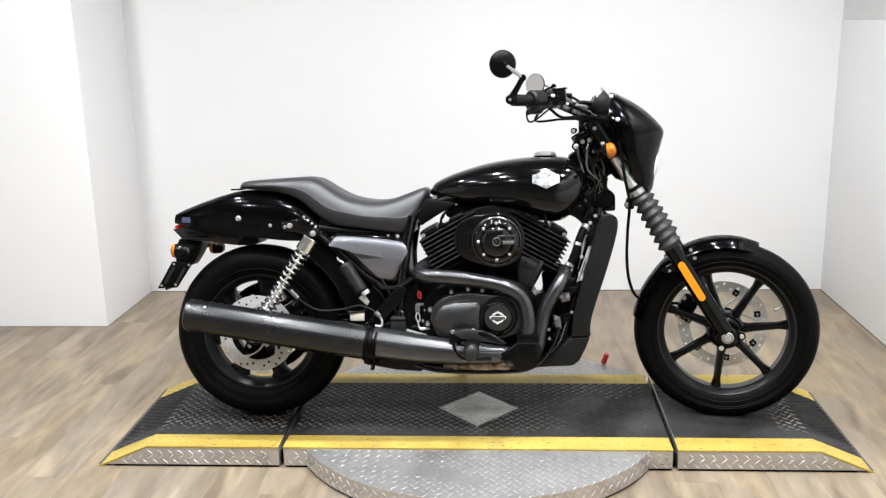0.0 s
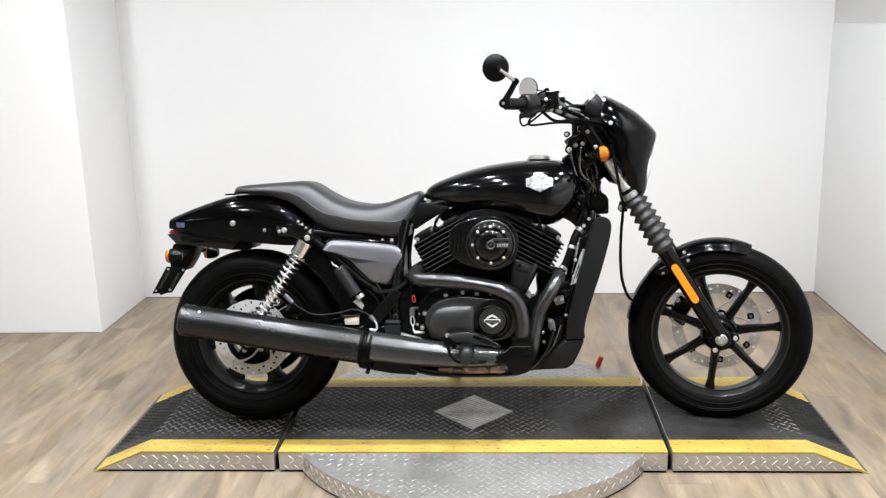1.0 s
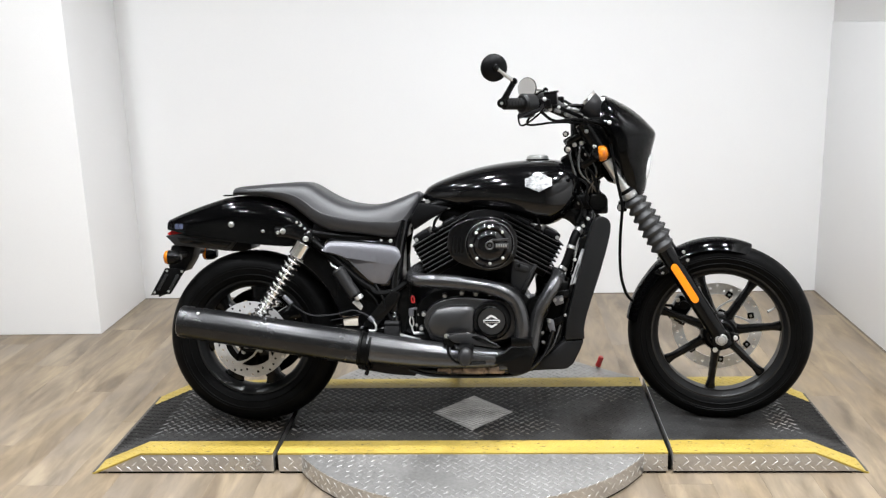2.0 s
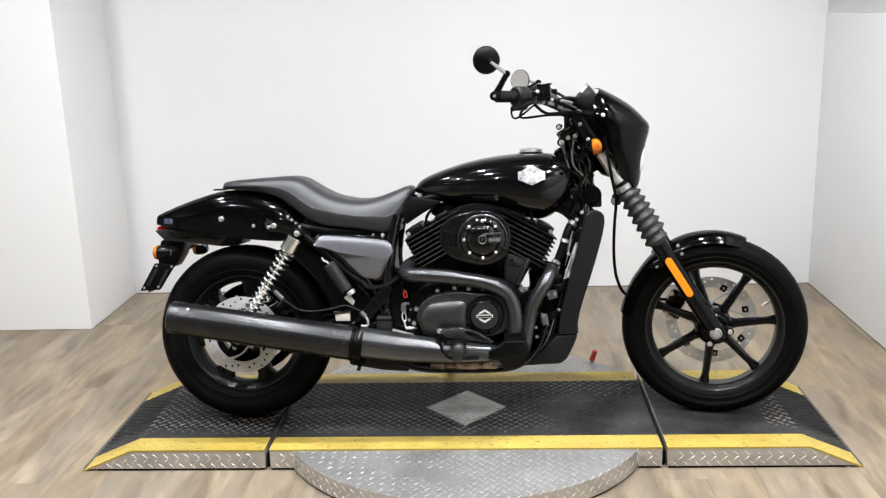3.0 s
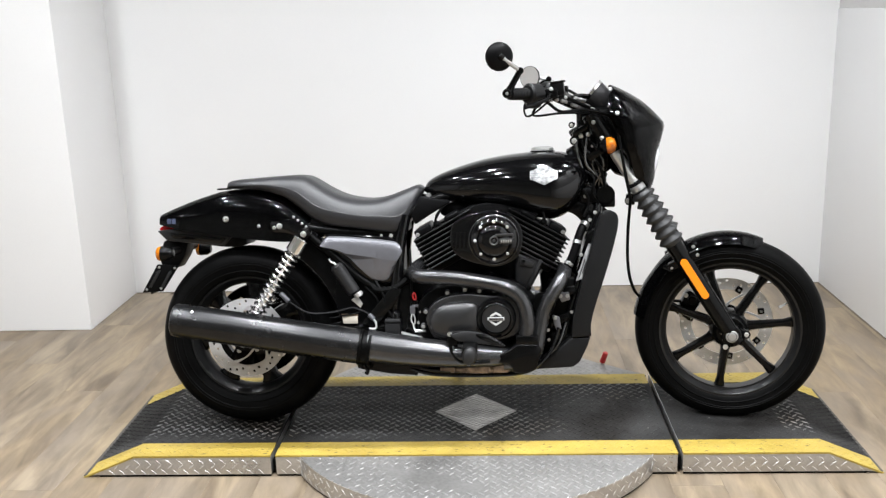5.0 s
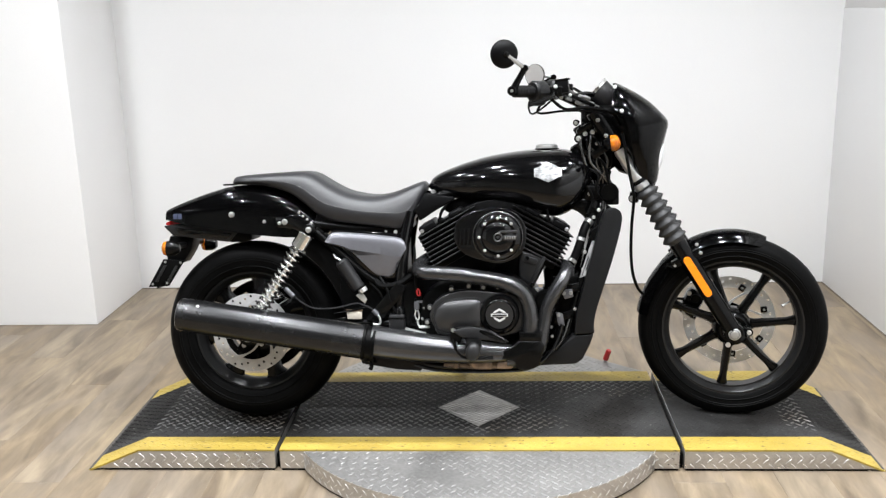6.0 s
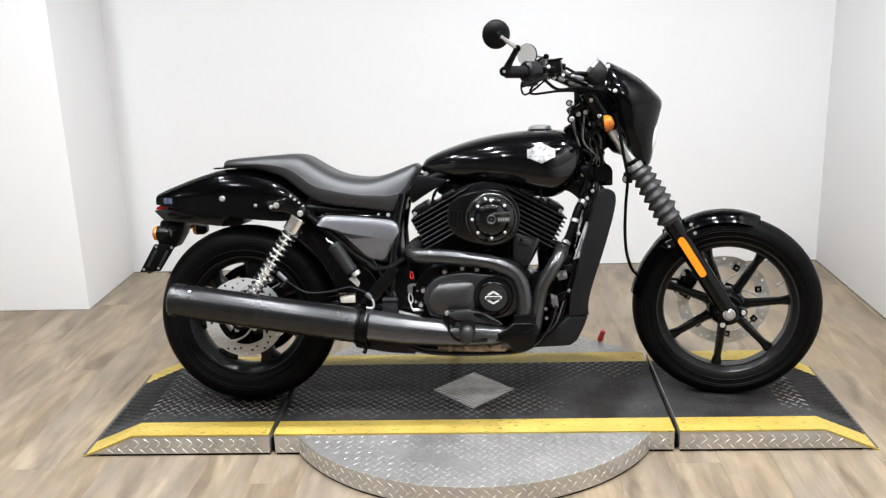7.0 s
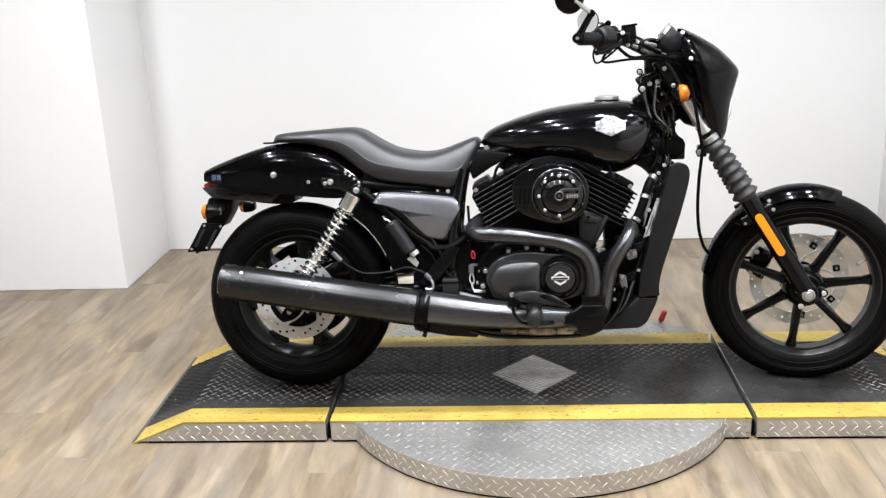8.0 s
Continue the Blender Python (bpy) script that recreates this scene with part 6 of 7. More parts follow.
for bmx in (slab([(CC.x - 0.025, CC.z - 0.0045), (CC.x + 0.025, CC.z - 0.0045), (CC.x + 0.025, CC.z + 0.0045), (CC.x - 0.025, CC.z + 0.0045)], -0.2125, -0.208, 0.0005),
            slab([(CC.x - 0.019, CC.z + 0.007), (CC.x - 0.013, CC.z + 0.007), (CC.x, CC.z + 0.014), (CC.x + 0.013, CC.z + 0.007), (CC.x + 0.019, CC.z + 0.007), (CC.x + 0.015, CC.z + 0.012), (CC.x, CC.z + 0.0205), (CC.x - 0.015, CC.z + 0.012)], -0.2120, -0.208, 0.0),
            slab([(CC.x - 0.019, CC.z - 0.007), (CC.x - 0.013, CC.z - 0.007), (CC.x, CC.z - 0.014), (CC.x + 0.013, CC.z - 0.007), (CC.x + 0.019, CC.z - 0.007), (CC.x + 0.015, CC.z - 0.012), (CC.x, CC.z - 0.0205), (CC.x - 0.015, CC.z - 0.012)][::-1], -0.2120, -0.208, 0.0)):
    part("clutch_emblem", bmx, M_PALE, cover, "pale bar-and-shield emblem")
part("emblem_band", box(CC.x - 0.0215, CC.x + 0.0215, -0.2135, -0.2120, CC.z - 0.0026, CC.z + 0.0026), M_COVER, cover)
for x, z in ((-0.075, 0.432), (-0.022, 0.440), (0.022, 0.436), (0.066, 0.437), (0.110, 0.428), (0.148, 0.375), (-0.142, 0.375), (-0.150, 0.330), (0.140, 0.300)):
    part("cover_boss", cyl((x, -0.140, z), (x, -0.172, z), 0.009, seg=14, bevel=0.002), M_COVER, cover)
    part("cover_bolt", bolt((x, -0.172, z), 0.0050), M_STEEL, cover)
bpart("pump_housing", lathe([(0.0, -0.165), (0.030, -0.165), (0.036, -0.158), (0.038, -0.14), (0.0, -0.14)], (0.214, 0, 0.388), (0, 1, 0), 32, closed=False), M_ENGINE)
for x, z in ((0.172, 0.440), (0.245, 0.405), (0.235, 0.37), (0.19, 0.375)):
    bpart("engine_bolt", bolt((x, -0.15, z), 0.0055), M_SATIN)
bpart("engine_mount", slab([(0.22, 0.425), (0.315, 0.44), (0.325, 0.415), (0.235, 0.395)], -0.11, -0.09, 0.004), M_SATIN, None, "black engine mount")
for poly, bolts_ in (([(0.2605, 0.420), (0.294, 0.4225), (0.297, 0.400), (0.271, 0.392)], [(0.268, 0.411), (0.289, 0.412)]),
                     ([(0.243, 0.352), (0.2646, 0.346), (0.270, 0.3105), (0.2555, 0.305), (0.247, 0.325)], [(0.251, 0.344)]),
                     ([(0.176, 0.430), (0.205, 0.428), (0.206, 0.413), (0.178, 0.414)], [(0.185, 0.422)])):
    brk = bpart("mount_bracket", slab(poly, -0.135, -0.120, 0.002), M_GREYPAINT, None, "grey steel mount bracket")
    for x, z in bolts_:
        part("bracket_bolt", bolt((x, -0.135, z), 0.0050), M_STEEL, brk)
for x, z in ((0.230, 0.305), (0.232, 0.275), (0.296, 0.512), (0.302, 0.36)):
    bpart("case_bolt", bolt((x, -0.125, z), 0.0042), M_STEEL)
bpart("engine_mount", slab([(0.235, 0.335), (0.300, 0.36), (0.305, 0.335), (0.24, 0.31)], -0.11, -0.09, 0.004), M_SATIN)
duct = bpart("engine_side_plate", slab([(0.142, 0.541), (0.210, 0.519), (0.199, 0.488), (0.166, 0.436), (0.131, 0.450), (0.131, 0.507)], -0.118, -0.08, 0.006, 3), M_SWITCH, None, "charcoal plate between the cylinders")
part("plate_pad", slab([(0.150, 0.527), (0.190, 0.515), (0.184, 0.498), (0.146, 0.507)], -0.124, -0.117, 0.003), M_SWITCH, duct)
part("plate_strip", slab([(0.206, 0.523), (0.216, 0.520), (0.174, 0.431), (0.164, 0.437)], -0.126, -0.100, 0.002), M_SWITCH, duct, "raised charcoal edge")
part("plate_bolt", bolt((0.158, -0.124, 0.519), 0.0042), M_SATIN, duct)

# ---- exhaust
bpart("rear_header", tube([(-0.135, -0.06, 0.520), (-0.172, -0.115, 0.500), (-0.166, -0.175, 0.486), (-0.115, -0.195, 0.483), (-0.059, -0.196, 0.479), (0.015, -0.197, 0.469), (0.080, -0.197, 0.456), (0.130, -0.197, 0.431), (0.155, -0.197, 0.395), (0.164, -0.197, 0.345), (0.160, -0.195, 0.295)], 0.0225, 20, 7), M_HEADER, None, "black coated exhaust header", 60)
bpart("front_header", tube([(0.250, -0.05, 0.490), (0.280, -0.115, 0.486), (0.266, -0.160, 0.462), (0.238, -0.172, 0.418), (0.214, -0.172, 0.370), (0.200, -0.175, 0.305), (0.188, -0.182, 0.250), (0.155, -0.19, 0.222), (0.09, -0.195, 0.218)], 0.0215, 20, 7), M_HEADER, None, "black coated exhaust header", 60)
bpart("header_flange", box(0.128, 0.195, -0.222, -0.168, 0.278, 0.306, 0.005), M_SATIN)
bpart("collector", merged(slab([(0.19, 0.282), (0.205, 0.262), (0.188, 0.205), (0.155, 0.190), (0.124, 0.192), (0.112, 0.220), (0.045, 0.226), (0.0, 0.230), (0.060, 0.244), (0.105, 0.262), (0.13, 0.283)], -0.222, -0.165, 0.007, 3)), M_SATIN, None, "black exhaust collector")
bpart("catalyst_box", merged(tube([(0.12, -0.180, 0.206), (0.02, -0.188, 0.198), (-0.10, -0.190, 0.205)], [0.012, 0.012, 0.009], 16), slab([(0.056, 0.192), (0.104, 0.190), (0.122, 0.216), (0.060, 0.214)], -0.207, -0.155, 0.006, 3), slab([(-0.024, 0.206), (-0.010, 0.191), (0.046, 0.190), (0.050, 0.218), (-0.022, 0.222)], -0.210, -0.155, 0.007, 3), box(-0.070, -0.056, -0.208, -0.170, 0.194, 0.216, 0.003)), M_BURNT, None, "heat-browned steel collector box")

shield = bpart("muffler_neck", tube([(-0.318, -0.205, 0.280), (-0.20, -0.205, 0.263), (-0.06, -0.205, 0.2485), (0.06, -0.196, 0.239), (0.125, -0.188, 0.240)], [0.0485, 0.046, 0.0395, 0.030, 0.022], 40, 8), M_HEADER, None, "black coated muffler neck", 60)
a0, a1 = Vector((-0.908, -0.208, 0.3685)), Vector((-0.332, -0.205, 0.2755))
ad = (a1 - a0).normalized()
L_ = (a1 - a0).length
muf = bpart("muffler", lathe([(0.026, 0.012), (0.034, 0.004), (0.043, 0.0), (0.0485, 0.004), (0.0505, 0.014), (0.0515, 0.10), (0.0525, 0.3), (0.0525, L_ - 0.02), (0.050, L_), (0.02, L_)], a0, ad, 48, closed=False), M_EXHAUST, None, "satin black round muffler", 40)
part("muffler_end", lathe([(0.0, 0.030), (0.024, 0.030), (0.024, -0.004), (0.028, -0.006), (0.030, 0.012), (0.0, 0.034)], a0, ad, 32, closed=False), M_SATIN, muf, "black outlet tip")
part("muffler_rivet", dome(a0 + ad * 0.070 + Vector((0, -0.034, 0.0385)), 0.006, (0, -0.66, 0.75)), M_STEEL, muf)
part("muffler_clamp", lathe([(0.049, L_ - 0.012), (0.0545, L_ - 0.011), (0.0550, L_ - 0.004), (0.0515, L_ + 0.000), (0.0515, L_ + 0.016), (0.0540, L_ + 0.019), (0.0540, L_ + 0.026), (0.047, L_ + 0.027)], a0, ad, 48), M_ENGINE, muf, "black muffler clamp")
part("clamp_bolt", merged(cyl(a1 + Vector((0.0, -0.02, -0.058)), a1 + Vector((0.0, 0.03, -0.058)), 0.006, seg=12), tube([a1 + Vector((0.002, -0.015, -0.050)), a1 + Vector((0.014, -0.015, -0.068)), a1 + Vector((0.010, -0.015, -0.08))], 0.006, 8)), M_SATIN, muf)
part("muffler_bracket", slab([(-0.36, 0.245), (-0.15, 0.224), (-0.17, 0.184), (-0.25, 0.190), (-0.35, 0.208)], -0.195, -0.175, 0.003), M_SATIN, muf)
bpart("muffler_hanger", slab([(-0.345, 0.335), (-0.300, 0.325), (-0.235, 0.40), (-0.215, 0.44), (-0.245, 0.452), (-0.29, 0.40)], -0.150, -0.132, 0.004), M_SATIN)

bpart("under_tube", tube([(-0.19, -0.19, 0.204), (-0.14, -0.20, 0.192), (-0.09, -0.20, 0.186), (0.0, -0.195, 0.182), (0.08, -0.19, 0.182), (0.15, -0.18, 0.186), (0.20, -0.165, 0.207), (0.240, -0.15, 0.254), (0.262, -0.14, 0.315)], 0.0058, 10, 6), M_BLACKPAINT, None, "thin black tube under the exhaust")
bpart("oil_filter", cyl((0.235, -0.06, 0.275), (0.290, -0.06, 0.255), 0.036, seg=28, bevel=0.004), M_ENGINE, None, "black oil filter")
bpart("regulator", box(0.235, 0.330, -0.085, 0.10, 0.30, 0.46, 0.01, None), M_ENGINE, None, "black finned regulator")
bpart("front_case", slab([(0.15, 0.20), (0.30, 0.21), (0.315, 0.35), (0.30, 0.40), (0.24, 0.41), (0.20, 0.385), (0.12, 0.40)], -0.02, 0.13, 0.01), M_ENGINE)
bpart("front_mount_casting", slab([(0.19, 0.36), (0.218, 0.42), (0.213, 0.470), (0.240, 0.500), (0.272, 0.482), (0.305, 0.488), (0.325, 0.44), (0.31, 0.36)], -0.045, 0.045, 0.008), M_ENGINE, None, "black front engine mount")
bpart("rear_case", slab([(-0.27, 0.22), (-0.13, 0.20), (-0.10, 0.42), (-0.13, 0.47), (-0.20, 0.475), (-0.30, 0.47), (-0.27, 0.40)], -0.06, 0.12, 0.01), M_ENGINE)
bpart("swingarm_guard", slab([(-0.42, 0.505), (-0.30, 0.50), (-0.24, 0.42), (-0.24, 0.29), (-0.40, 0.33), (-0.43, 0.40)], -0.102, -0.090, 0.004), M_PLASTIC, None, "black plastic guard")

# ---- foot peg, brake pedal
peg = bpart("foot_peg", tube([(-0.045, -0.15, 0.285), (-0.035, -0.20, 0.287), (-0.005, -0.215, 0.285)], 0.010, 10), M_SATIN, None, "black rubber foot peg")
part("peg_rubber", box(-0.030, 0.014, -0.335, -0.215, 0.268, 0.296, 0.009), M_RUBBER, peg, "black peg rubber")
bm = lathe([(0.0, -0.010), (0.55, -0.008), (0.85, -0.003), (1.0, 0.006), (1.0, 0.014), (0.0, 0.014)], (0, 0, 0), (0, 1, 0), 28, closed=False)
bm.transform(Matrix.Translation((-0.008, -0.340, 0.271)) @ Matrix.Rotation(radians(12), 4, "Y") @ Matrix.Diagonal((0.021, 1, 0.028, 1)))
part("peg_end", bm, M_SWITCH, peg, "rounded charcoal peg end")
pedal = bpart("brake_pedal", tube([(-0.068, -0.225, 0.316), (-0.045, -0.232, 0.318), (0.0, -0.245, 0.319), (0.045, -0.255, 0.308), (0.085, -0.262, 0.290)], [0.009, 0.010, 0.011, 0.010, 0.006], 10), M_SATIN, None, "black brake pedal")
part("pedal_blade", slab(curve2([(-0.068, 0.318), (-0.03, 0.328), (0.02, 0.325), (0.06, 0.310), (0.097, 0.284)], 4) + curve2([(0.085, 0.281), (0.05, 0.288), (0.0, 0.294), (-0.045, 0.300)], 4), -0.258, -0.247, 0.003), M_SWITCH, pedal, "charcoal pedal blade")
part("pedal_pivot", cyl((-0.060, -0.21, 0.300), (-0.060, -0.240, 0.300), 0.019, seg=20, bevel=0.003), M_SATIN, pedal)
part("pivot_bolt", bolt((-0.068, -0.240, 0.318), 0.006), M_CHROME, pedal)
part("pedal_rod", merged(tube([(-0.055, -0.235, 0.268), (0.02, -0.232, 0.262), (0.085, -0.215, 0.256)], 0.0050, 10), cyl((-0.062, -0.235, 0.282), (-0.062, -0.235, 0.262), 0.006, seg=10)), M_GREYPAINT, pedal, "grey pedal rod")
part("pedal_return", tube([(-0.066, -0.238, 0.292), (-0.062, -0.24, 0.262), (-0.045, -0.24, 0.240), (-0.02, -0.238, 0.232), (0.05, -0.235, 0.232)], 0.005, 8), M_SATIN, pedal)

# ---- radiator and chin fairing
rad = bpart("radiator", slab([(0.352, 0.60), (0.405, 0.635), (0.425, 0.60), (0.365, 0.36), (0.320, 0.36)], -0.105, 0.105, 0.004), M_SATIN, None, "black radiator between side shrouds")
for k in range(20):
    z = 0.375 + 0.0118 * k
    part("radiator_fin", box(0.366 + (z - 0.36) * 0.25, 0.372 + (z - 0.36) * 0.25, -0.10, 0.10, z, z + 0.003), M_ALU, rad)
for s in (-1, 1):
    part("side_shroud", slab(curve2([(0.362, 0.560), (0.385, 0.640), (0.402, 0.664), (0.426, 0.668), (0.443, 0.650), (0.440, 0.605), (0.412, 0.500), (0.372, 0.375), (0.360, 0.320), (0.361, 0.286)], 4) + [(0.300, 0.283), (0.305, 0.345)], 0.090 * s, 0.136 * s, 0.010, 3), M_SHROUD, rad, "black plastic radiator shroud")
    part("chin_fairing", slab([(0.299, 0.281), (0.361, 0.284), (0.350, 0.252), (0.326, 0.203), (0.305, 0.188), (0.175, 0.182), (0.195, 0.205), (0.245, 0.235)], 0.070 * s, 0.128 * s, 0.008, 3), M_SHROUD, rad, "black plastic chin fairing")
    tag = part("radiator_label", slab([(0.3566, 0.5684), (0.3772, 0.5652), (0.3735, 0.5364), (0.3404, 0.4616), (0.3174, 0.4533), (0.338, 0.5167)], 0.1060 * s, 0.1085 * s), M_LABEL, rad, "grey worn label with bars of print")
    for k, (u0, u1) in enumerate(((0.42, 0.93), (0.48, 0.80), (0.40, 0.88))):
        off = 0.0045 + 0.0060 * k
        a_, b_ = [(0.3566 + off - 0.0392 * u, 0.5684 - 0.1151 * u) for u in (u0, u1)]
        part("label_bar", slab([a_, (a_[0] + 0.0024, a_[1] - 0.0006), (b_[0] + 0.0024, b_[1] - 0.0006), b_], 0.1082 * s, 0.1092 * s), M_PLASTIC, rad)
bpart("chin_plate", slab([(0.35, 0.284), (0.361, 0.284), (0.326, 0.203), (0.300, 0.188), (0.20, 0.186), (0.20, 0.192), (0.295, 0.196), (0.318, 0.208)], -0.075, 0.075, 0.002), M_PLASTIC)
bpart("radiator_hose", tube([(0.362, -0.06, 0.645), (0.336, -0.09, 0.606), (0.320, -0.10, 0.560), (0.304, -0.105, 0.52), (0.285, -0.11, 0.49)], 0.0135, 12), M_RUBBER, None, "black coolant hose")
# Bright bands added as glints on the hose.
for p, q in (((0.352, -0.075, 0.628), (0.344, -0.083, 0.618)), ((0.3255, -0.0955, 0.578), (0.3225, -0.0985, 0.567)), ((0.2985, -0.107, 0.511), (0.2935, -0.109, 0.503))):
    bpart("glint_band", cyl(p, q, 0.0150, seg=20, bevel=0.001), M_STEEL, None, "bright steel band added as a glint on the hose")
# Bright bolt heads added as glints beside the radiator.
for x, z in ((0.378, 0.662), (0.362, 0.640), (0.335, 0.533), (0.330, 0.480)):
    bpart("glint_bolt", bolt((x, -0.100, z), 0.0046), M_SCREW)
bpart("overflow_tube", tube([(0.285, -0.130, 0.33), (0.262, -0.14, 0.268), (0.232, -0.14, 0.232), (0.195, -0.14, 0.206), (0.155, -0.14, 0.192)], 0.0032, 8), M_BAR, None, "thin black drain tube")
bpart("horn", merged(cyl((0.412, -0.080, 0.715), (0.412, -0.050, 0.715), 0.030, seg=28, bevel=0.004), box(0.375, 0.445, -0.06, -0.03, 0.675, 0.725, 0.006)), M_SATIN, None, "round black horn")
bpart("coil_cover", box(0.335, 0.385, -0.080, -0.035, 0.690, 0.740, 0.010), M_PLASTIC)
bpart("coil_bracket", slab(curve2([(0.285, 0.668), (0.318, 0.655), (0.345, 0.628), (0.352, 0.600)], 4) + [(0.372, 0.612), (0.385, 0.665), (0.372, 0.700), (0.320, 0.695)], -0.070, -0.030, 0.006), M_SATIN, None, "black coil bracket under the tank")
bpart("coil_terminal", dome((0.352, -0.081, 0.712), 0.007, (0, -1, 0)), M_STEEL)

# ---- odds and ends between engine and rear wheel
bpart("spring_canister", merged(cyl((-0.414, -0.150, 0.518), (-0.360, -0.150, 0.433), 0.0205, seg=28, bevel=0.004), cyl((-0.416, -0.150, 0.521), (-0.411, -0.150, 0.513), 0.0165, seg=24, bevel=0.002)), M_SWITCH, None, "charcoal canister")
bpart("canister_chain", tube([(-0.436, -0.152, 0.540), (-0.430, -0.153, 0.530), (-0.422, -0.153, 0.527), (-0.414, -0.153, 0.520)], 0.0028, 8), M_SCREW, None, "bright canister line")
bpart("canister_nut", lathe([(0.007, 0.0), (0.0135, 0.0), (0.0145, 0.006), (0.0135, 0.013), (0.007, 0.013)], (-0.352, -0.152, 0.434), (0.53, 0, -0.85), 24), M_SCREW, None, "bright canister ring nut")
bpart("canister_plate", slab([(-0.371, 0.412), (-0.353, 0.425), (-0.336, 0.399), (-0.343, 0.386)], -0.153, -0.147, 0.0015), M_SCREW, None, "bright canister bracket")
bpart("brake_line", tube([(-0.575, -0.150, 0.420), (-0.545, -0.15, 0.395), (-0.50, -0.15, 0.372), (-0.43, -0.152, 0.374), (-0.372, -0.152, 0.387), (-0.347, -0.152, 0.381), (-0.326, -0.152, 0.372), (-0.311, -0.152, 0.359)], 0.0034, 8), M_HEADER, None, "dark braided brake line")
bpart("brake_pipe", tube([(-0.44, -0.15, 0.356), (-0.39, -0.15, 0.364), (-0.33, -0.15, 0.378)], 0.0025, 8), M_SATIN)
for p, q in (((-0.590, -0.15, 0.436), (-0.565, -0.15, 0.410)), ((-0.318, -0.153, 0.366), (-0.304, -0.153, 0.351))):
    bpart("line_fitting", cyl(p, q, 0.0076, seg=12, bevel=0.001), M_GREYPAINT)
# Cream and red-brown plate puts in the warm reflection on the pipe.
warm_plate = bpart("chain_tag", slab([(-0.402, 0.361), (-0.354, 0.362), (-0.354, 0.337), (-0.399, 0.337)], -0.147, -0.140, 0.002), M_WARM_REFLECTION, None, "pale cream plate with a red-brown edge, standing for a warm reflection")
part("reflection_edge", slab([(-0.404, 0.368), (-0.352, 0.367), (-0.352, 0.361), (-0.402, 0.360)], -0.1475, -0.141, 0.001), M_BURNT, warm_plate)
bpart("inner_fender", slab([(RW.x + 0.309 * math.cos(radians(a)), RW.z + 0.309 * math.sin(radians(a))) for a in range(8, 63, 6)] + [(RW.x + 0.372 * math.cos(radians(a)), RW.z + 0.372 * math.sin(radians(a))) for a in range(62, 7, -6)], -0.100, 0.100, 0.004), M_PLASTIC, None, "black plastic inner fender")
bpart("line_banjo", tube([(-0.306, -0.153, 0.353), (-0.298, -0.153, 0.341), (-0.297, -0.153, 0.325), (-0.306, -0.153, 0.321), (-0.319, -0.153, 0.323)], 0.0036, 10), M_SCREW, None, "bright brake line elbow")
res2 = bpart("rear_reservoir", box(-0.270, -0.221, -0.160, -0.120, 0.303, 0.352, 0.006), M_SWITCH, None, "charcoal rear master cylinder")
part("reservoir_seam", box(-0.2715, -0.2195, -0.1615, -0.1185, 0.338, 0.344, 0.002), M_RUBBER, res2)
part("reservoir_cap", dome((-0.2365, -0.140, 0.350), 0.0145, (0, 0, 1), 0.026, 20), M_BLACKPAINT, res2)
bpart("wire_clip", tube([(-0.182, -0.145, 0.429), (-0.1755, -0.145, 0.427), (-0.173, -0.145, 0.411), (-0.178, -0.145, 0.409), (-0.1815, -0.145, 0.413), (-0.182, -0.145, 0.427)], 0.0026, 8), M_RED, None, "red connector clip")
sw2 = bpart("brake_switch", merged(box(-0.192, -0.176, -0.146, -0.132, 0.364, 0.390, 0.003), box(-0.190, -0.146, -0.140, -0.134, 0.384, 0.392, 0.002)), M_GREYPAINT, None, "grey brake light switch")
part("switch_bolt", bolt((-0.149, -0.140, 0.388), 0.0048), M_STEEL, sw2)
part("clevis", tube([(-0.186, -0.147, 0.364), (-0.189, -0.147, 0.348), (-0.184, -0.147, 0.334), (-0.178, -0.147, 0.336), (-0.177, -0.147, 0.350), (-0.181, -0.147, 0.364)], 0.0026, 8), M_SCREW, sw2, "bright clevis loop")
part("clevis_pin", cyl((-0.178, -0.148, 0.3117), (-0.144, -0.148, 0.3123), 0.0048, seg=12, bevel=0.001), M_SCREW, sw2, "bright clevis pin")
part("switch_rod", tube([(-0.183, -0.146, 0.336), (-0.181, -0.146, 0.322), (-0.176, -0.147, 0.313)], 0.0030, 8), M_SCREW, sw2, "bright switch rod")
for x, z in ((-0.1667, 0.337), (-0.160, 0.371)):
    part("switch_nut", bolt((x, -0.146, z), 0.0042), M_STEEL, sw2)
part("base_bar", slab([(-0.219, 0.313), (-0.155, 0.295), (-0.155, 0.289), (-0.219, 0.306)], -0.168, -0.150, 0.002), M_SCREW, sw2)
bpart("foot_rail", slab([(-0.215, 0.292), (-0.145, 0.283), (-0.145, 0.274), (-0.215, 0.283)], -0.165, -0.150, 0.002), M_STEEL)
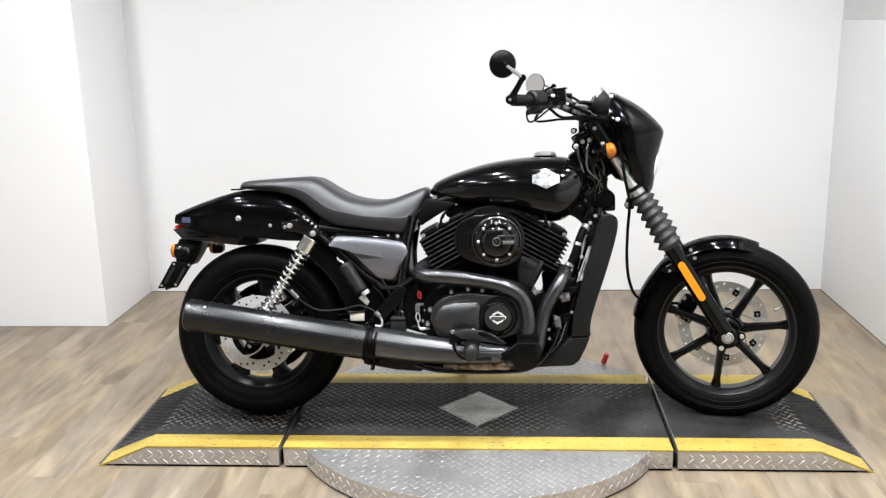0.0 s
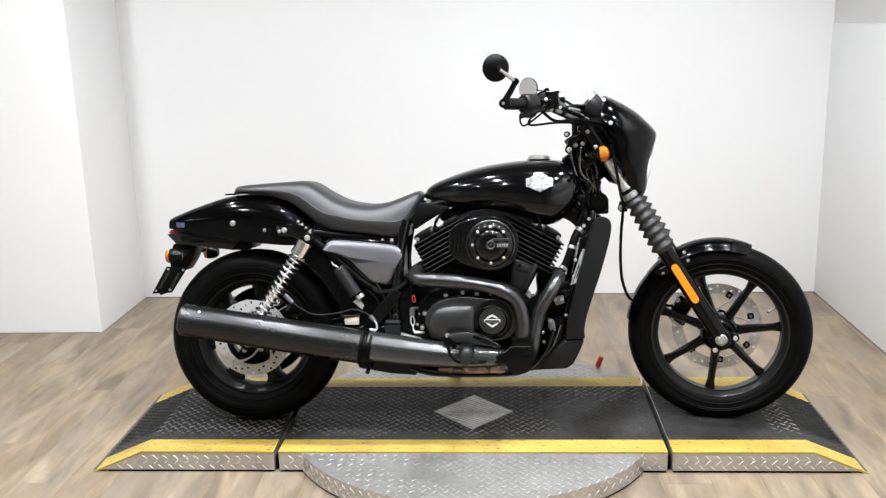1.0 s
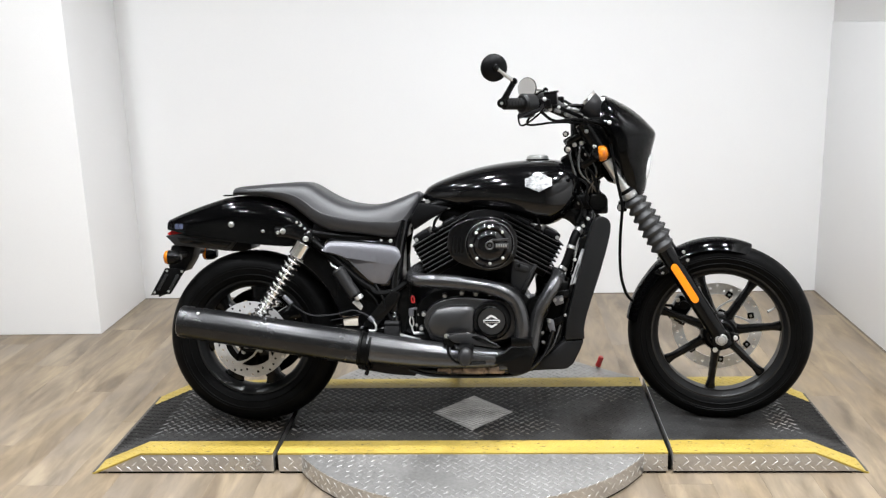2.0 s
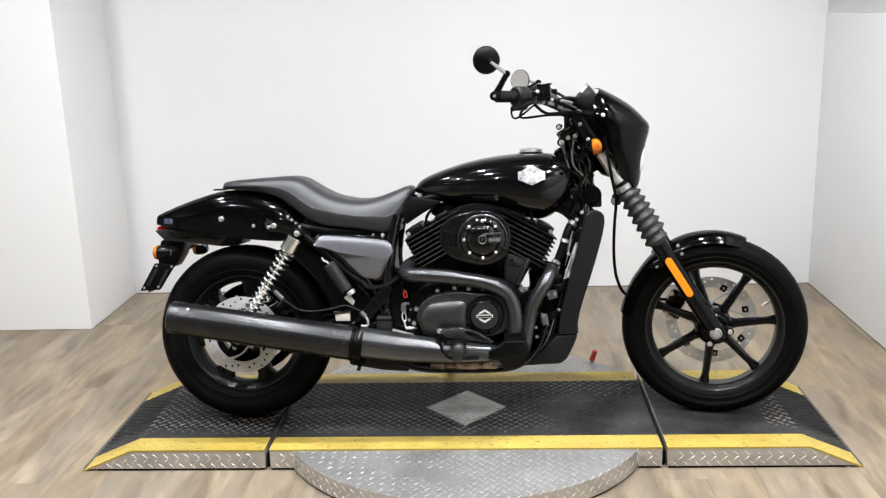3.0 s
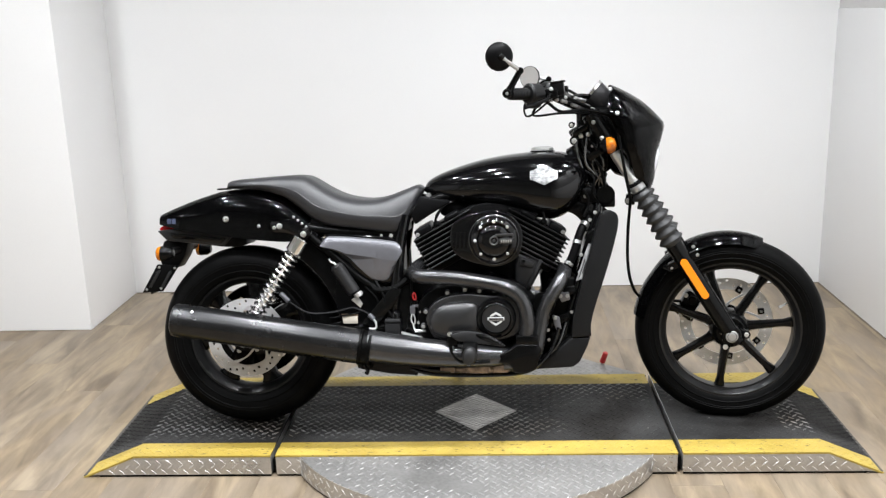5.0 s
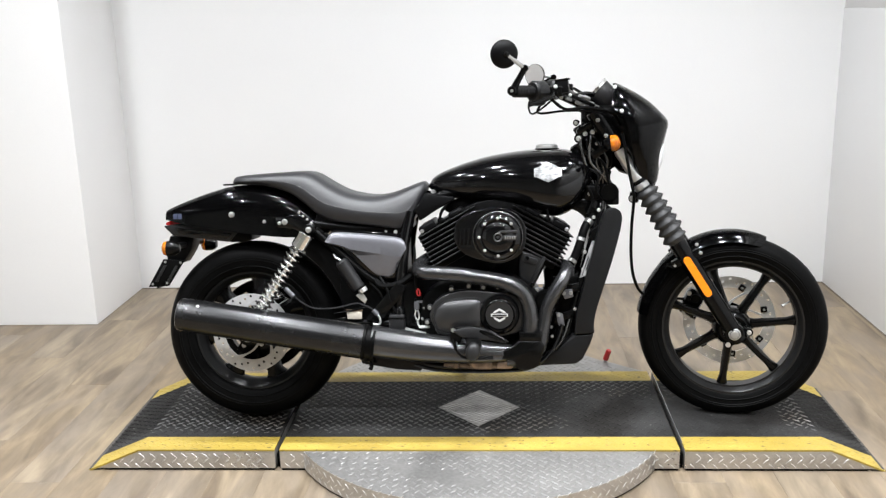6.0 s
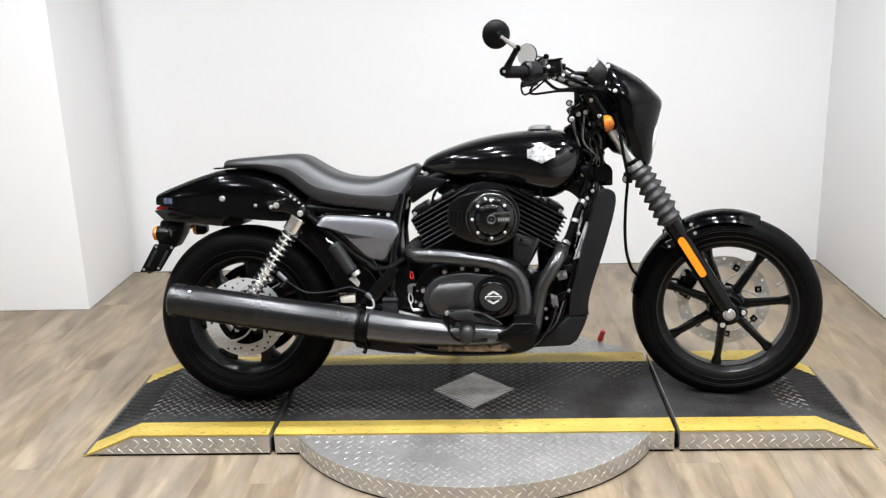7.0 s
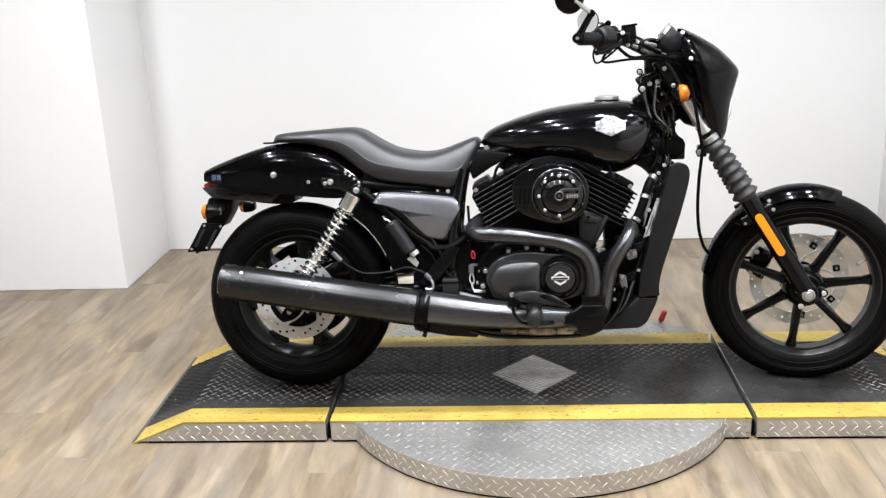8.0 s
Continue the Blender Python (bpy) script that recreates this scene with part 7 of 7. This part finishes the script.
for pts, r in (([(-0.19, -0.12, 0.56), (-0.185, -0.145, 0.48), (-0.186, -0.142, 0.42)], 0.004), ([(-0.186, -0.14, 0.40), (-0.20, -0.14, 0.34), (-0.215, -0.14, 0.30)], 0.003),
               ([(-0.30, -0.13, 0.47), (-0.275, -0.145, 0.43), (-0.26, -0.145, 0.38), (-0.24, -0.145, 0.34)], 0.005), ([(-0.33, -0.13, 0.45), (-0.295, -0.14, 0.415), (-0.285, -0.14, 0.37)], 0.0035),
               ([(-0.20, -0.13, 0.47), (-0.24, -0.14, 0.445), (-0.29, -0.14, 0.44), (-0.31, -0.13, 0.455)], 0.009), ([(0.31, -0.05, 0.76), (0.345, -0.09, 0.73), (0.36, -0.085, 0.69), (0.345, -0.09, 0.65)], 0.005),
               ([(0.33, -0.06, 0.80), (0.375, -0.10, 0.77), (0.37, -0.10, 0.72), (0.39, -0.08, 0.69)], 0.004), ([(0.36, -0.07, 0.84), (0.395, -0.095, 0.80), (0.41, -0.09, 0.74)], 0.0045),
               ([(-0.075, -0.08, 0.700), (-0.098, -0.09, 0.672), (-0.112, -0.10, 0.645)], 0.0035)):
    bpart("wire", tube(pts, r, 8, 5), M_RUBBER, None, "black wire")
bpart("seat_bolt", bolt((-0.247, -0.118, 0.604), 0.0048), M_SCREW)
bpart("seat_bolt", bolt((-0.277, -0.118, 0.606), 0.0034), M_SCREW)
bpart("battery_box", box(-0.36, -0.218, -0.10, 0.10, 0.46, 0.61, 0.010), M_PLASTIC)
bpart("side_panel_front", slab([(-0.158, 0.722), (-0.066, 0.708), (-0.068, 0.697), (-0.118, 0.670), (-0.174, 0.634), (-0.186, 0.668)], -0.100, 0.100, 0.006), M_PLASTIC, None, "grey-black plastic panel under the tank")
bpart("drive_belt_guard", slab([(-0.72, 0.36), (-0.25, 0.40), (-0.25, 0.37), (-0.72, 0.31)], 0.112, 0.128, 0.004), M_SATIN)
bpart("left_cover", slab(pc, 0.14, 0.175, 0.014, 3), M_COVER)

# side stand on the far side, its foot on the deck
TANL = math.tan(radians(LEAN))
stand = bpart("side_stand", tube([(-0.04, 0.10, 0.20), (-0.06, 0.22, 0.145), (-0.075, 0.375, 0.375 * TANL + 0.006)], 0.012, 12), M_SATIN, None, "black steel side stand, lowered")
part("stand_foot", box(-0.10, -0.05, -0.025, 0.025, -0.002, 0.008, 0.002, Matrix.Translation((0, 0.380, 0.380 * TANL - 0.0025)) @ Matrix.Rotation(radians(LEAN), 4, "X")), M_SATIN, stand)
part("stand_tip", cyl((0.005, -0.11, 0.188), (0.003, -0.11, 0.170), 0.013, seg=14, bevel=0.002), M_SATIN, stand)

# ---------------------------------------------------------------- floor boards
random.seed(7)
BW = 0.152
x = -4.6
row = 0
board_meshes = {}
while x < RIGHT_X - 0.006:
    w = min(BW, RIGHT_X - 0.006 - x)
    y = -5.4 + (row * 0.47) % 1.22 - 1.22
    while y < BACK_Y - 0.006:
        ya, yb = max(y, -5.4), min(y + 1.22, (BACK_Y if x + w > LEFT_X else STEP_Y + 0.02) - 0.005)
        if yb - ya > 0.03:
            key = (round(w, 3), round(yb - ya, 3))
            if key not in board_meshes:
                bm = box(-w / 2 + 0.0001, w / 2 - 0.0001, -(yb - ya) / 2 + 0.0001, (yb - ya) / 2 - 0.0001, -0.006, 0.0, 0.0003, None, 1)
                board_meshes[key] = mesh_of("floor_board", bm, M_OAK)
            ob = new("floor_board", board_meshes[key])
            ob.parent = floor
            ob.location = (x + w / 2, (ya + yb) / 2, 0)
        y += 1.22
    x += BW
    row += 1
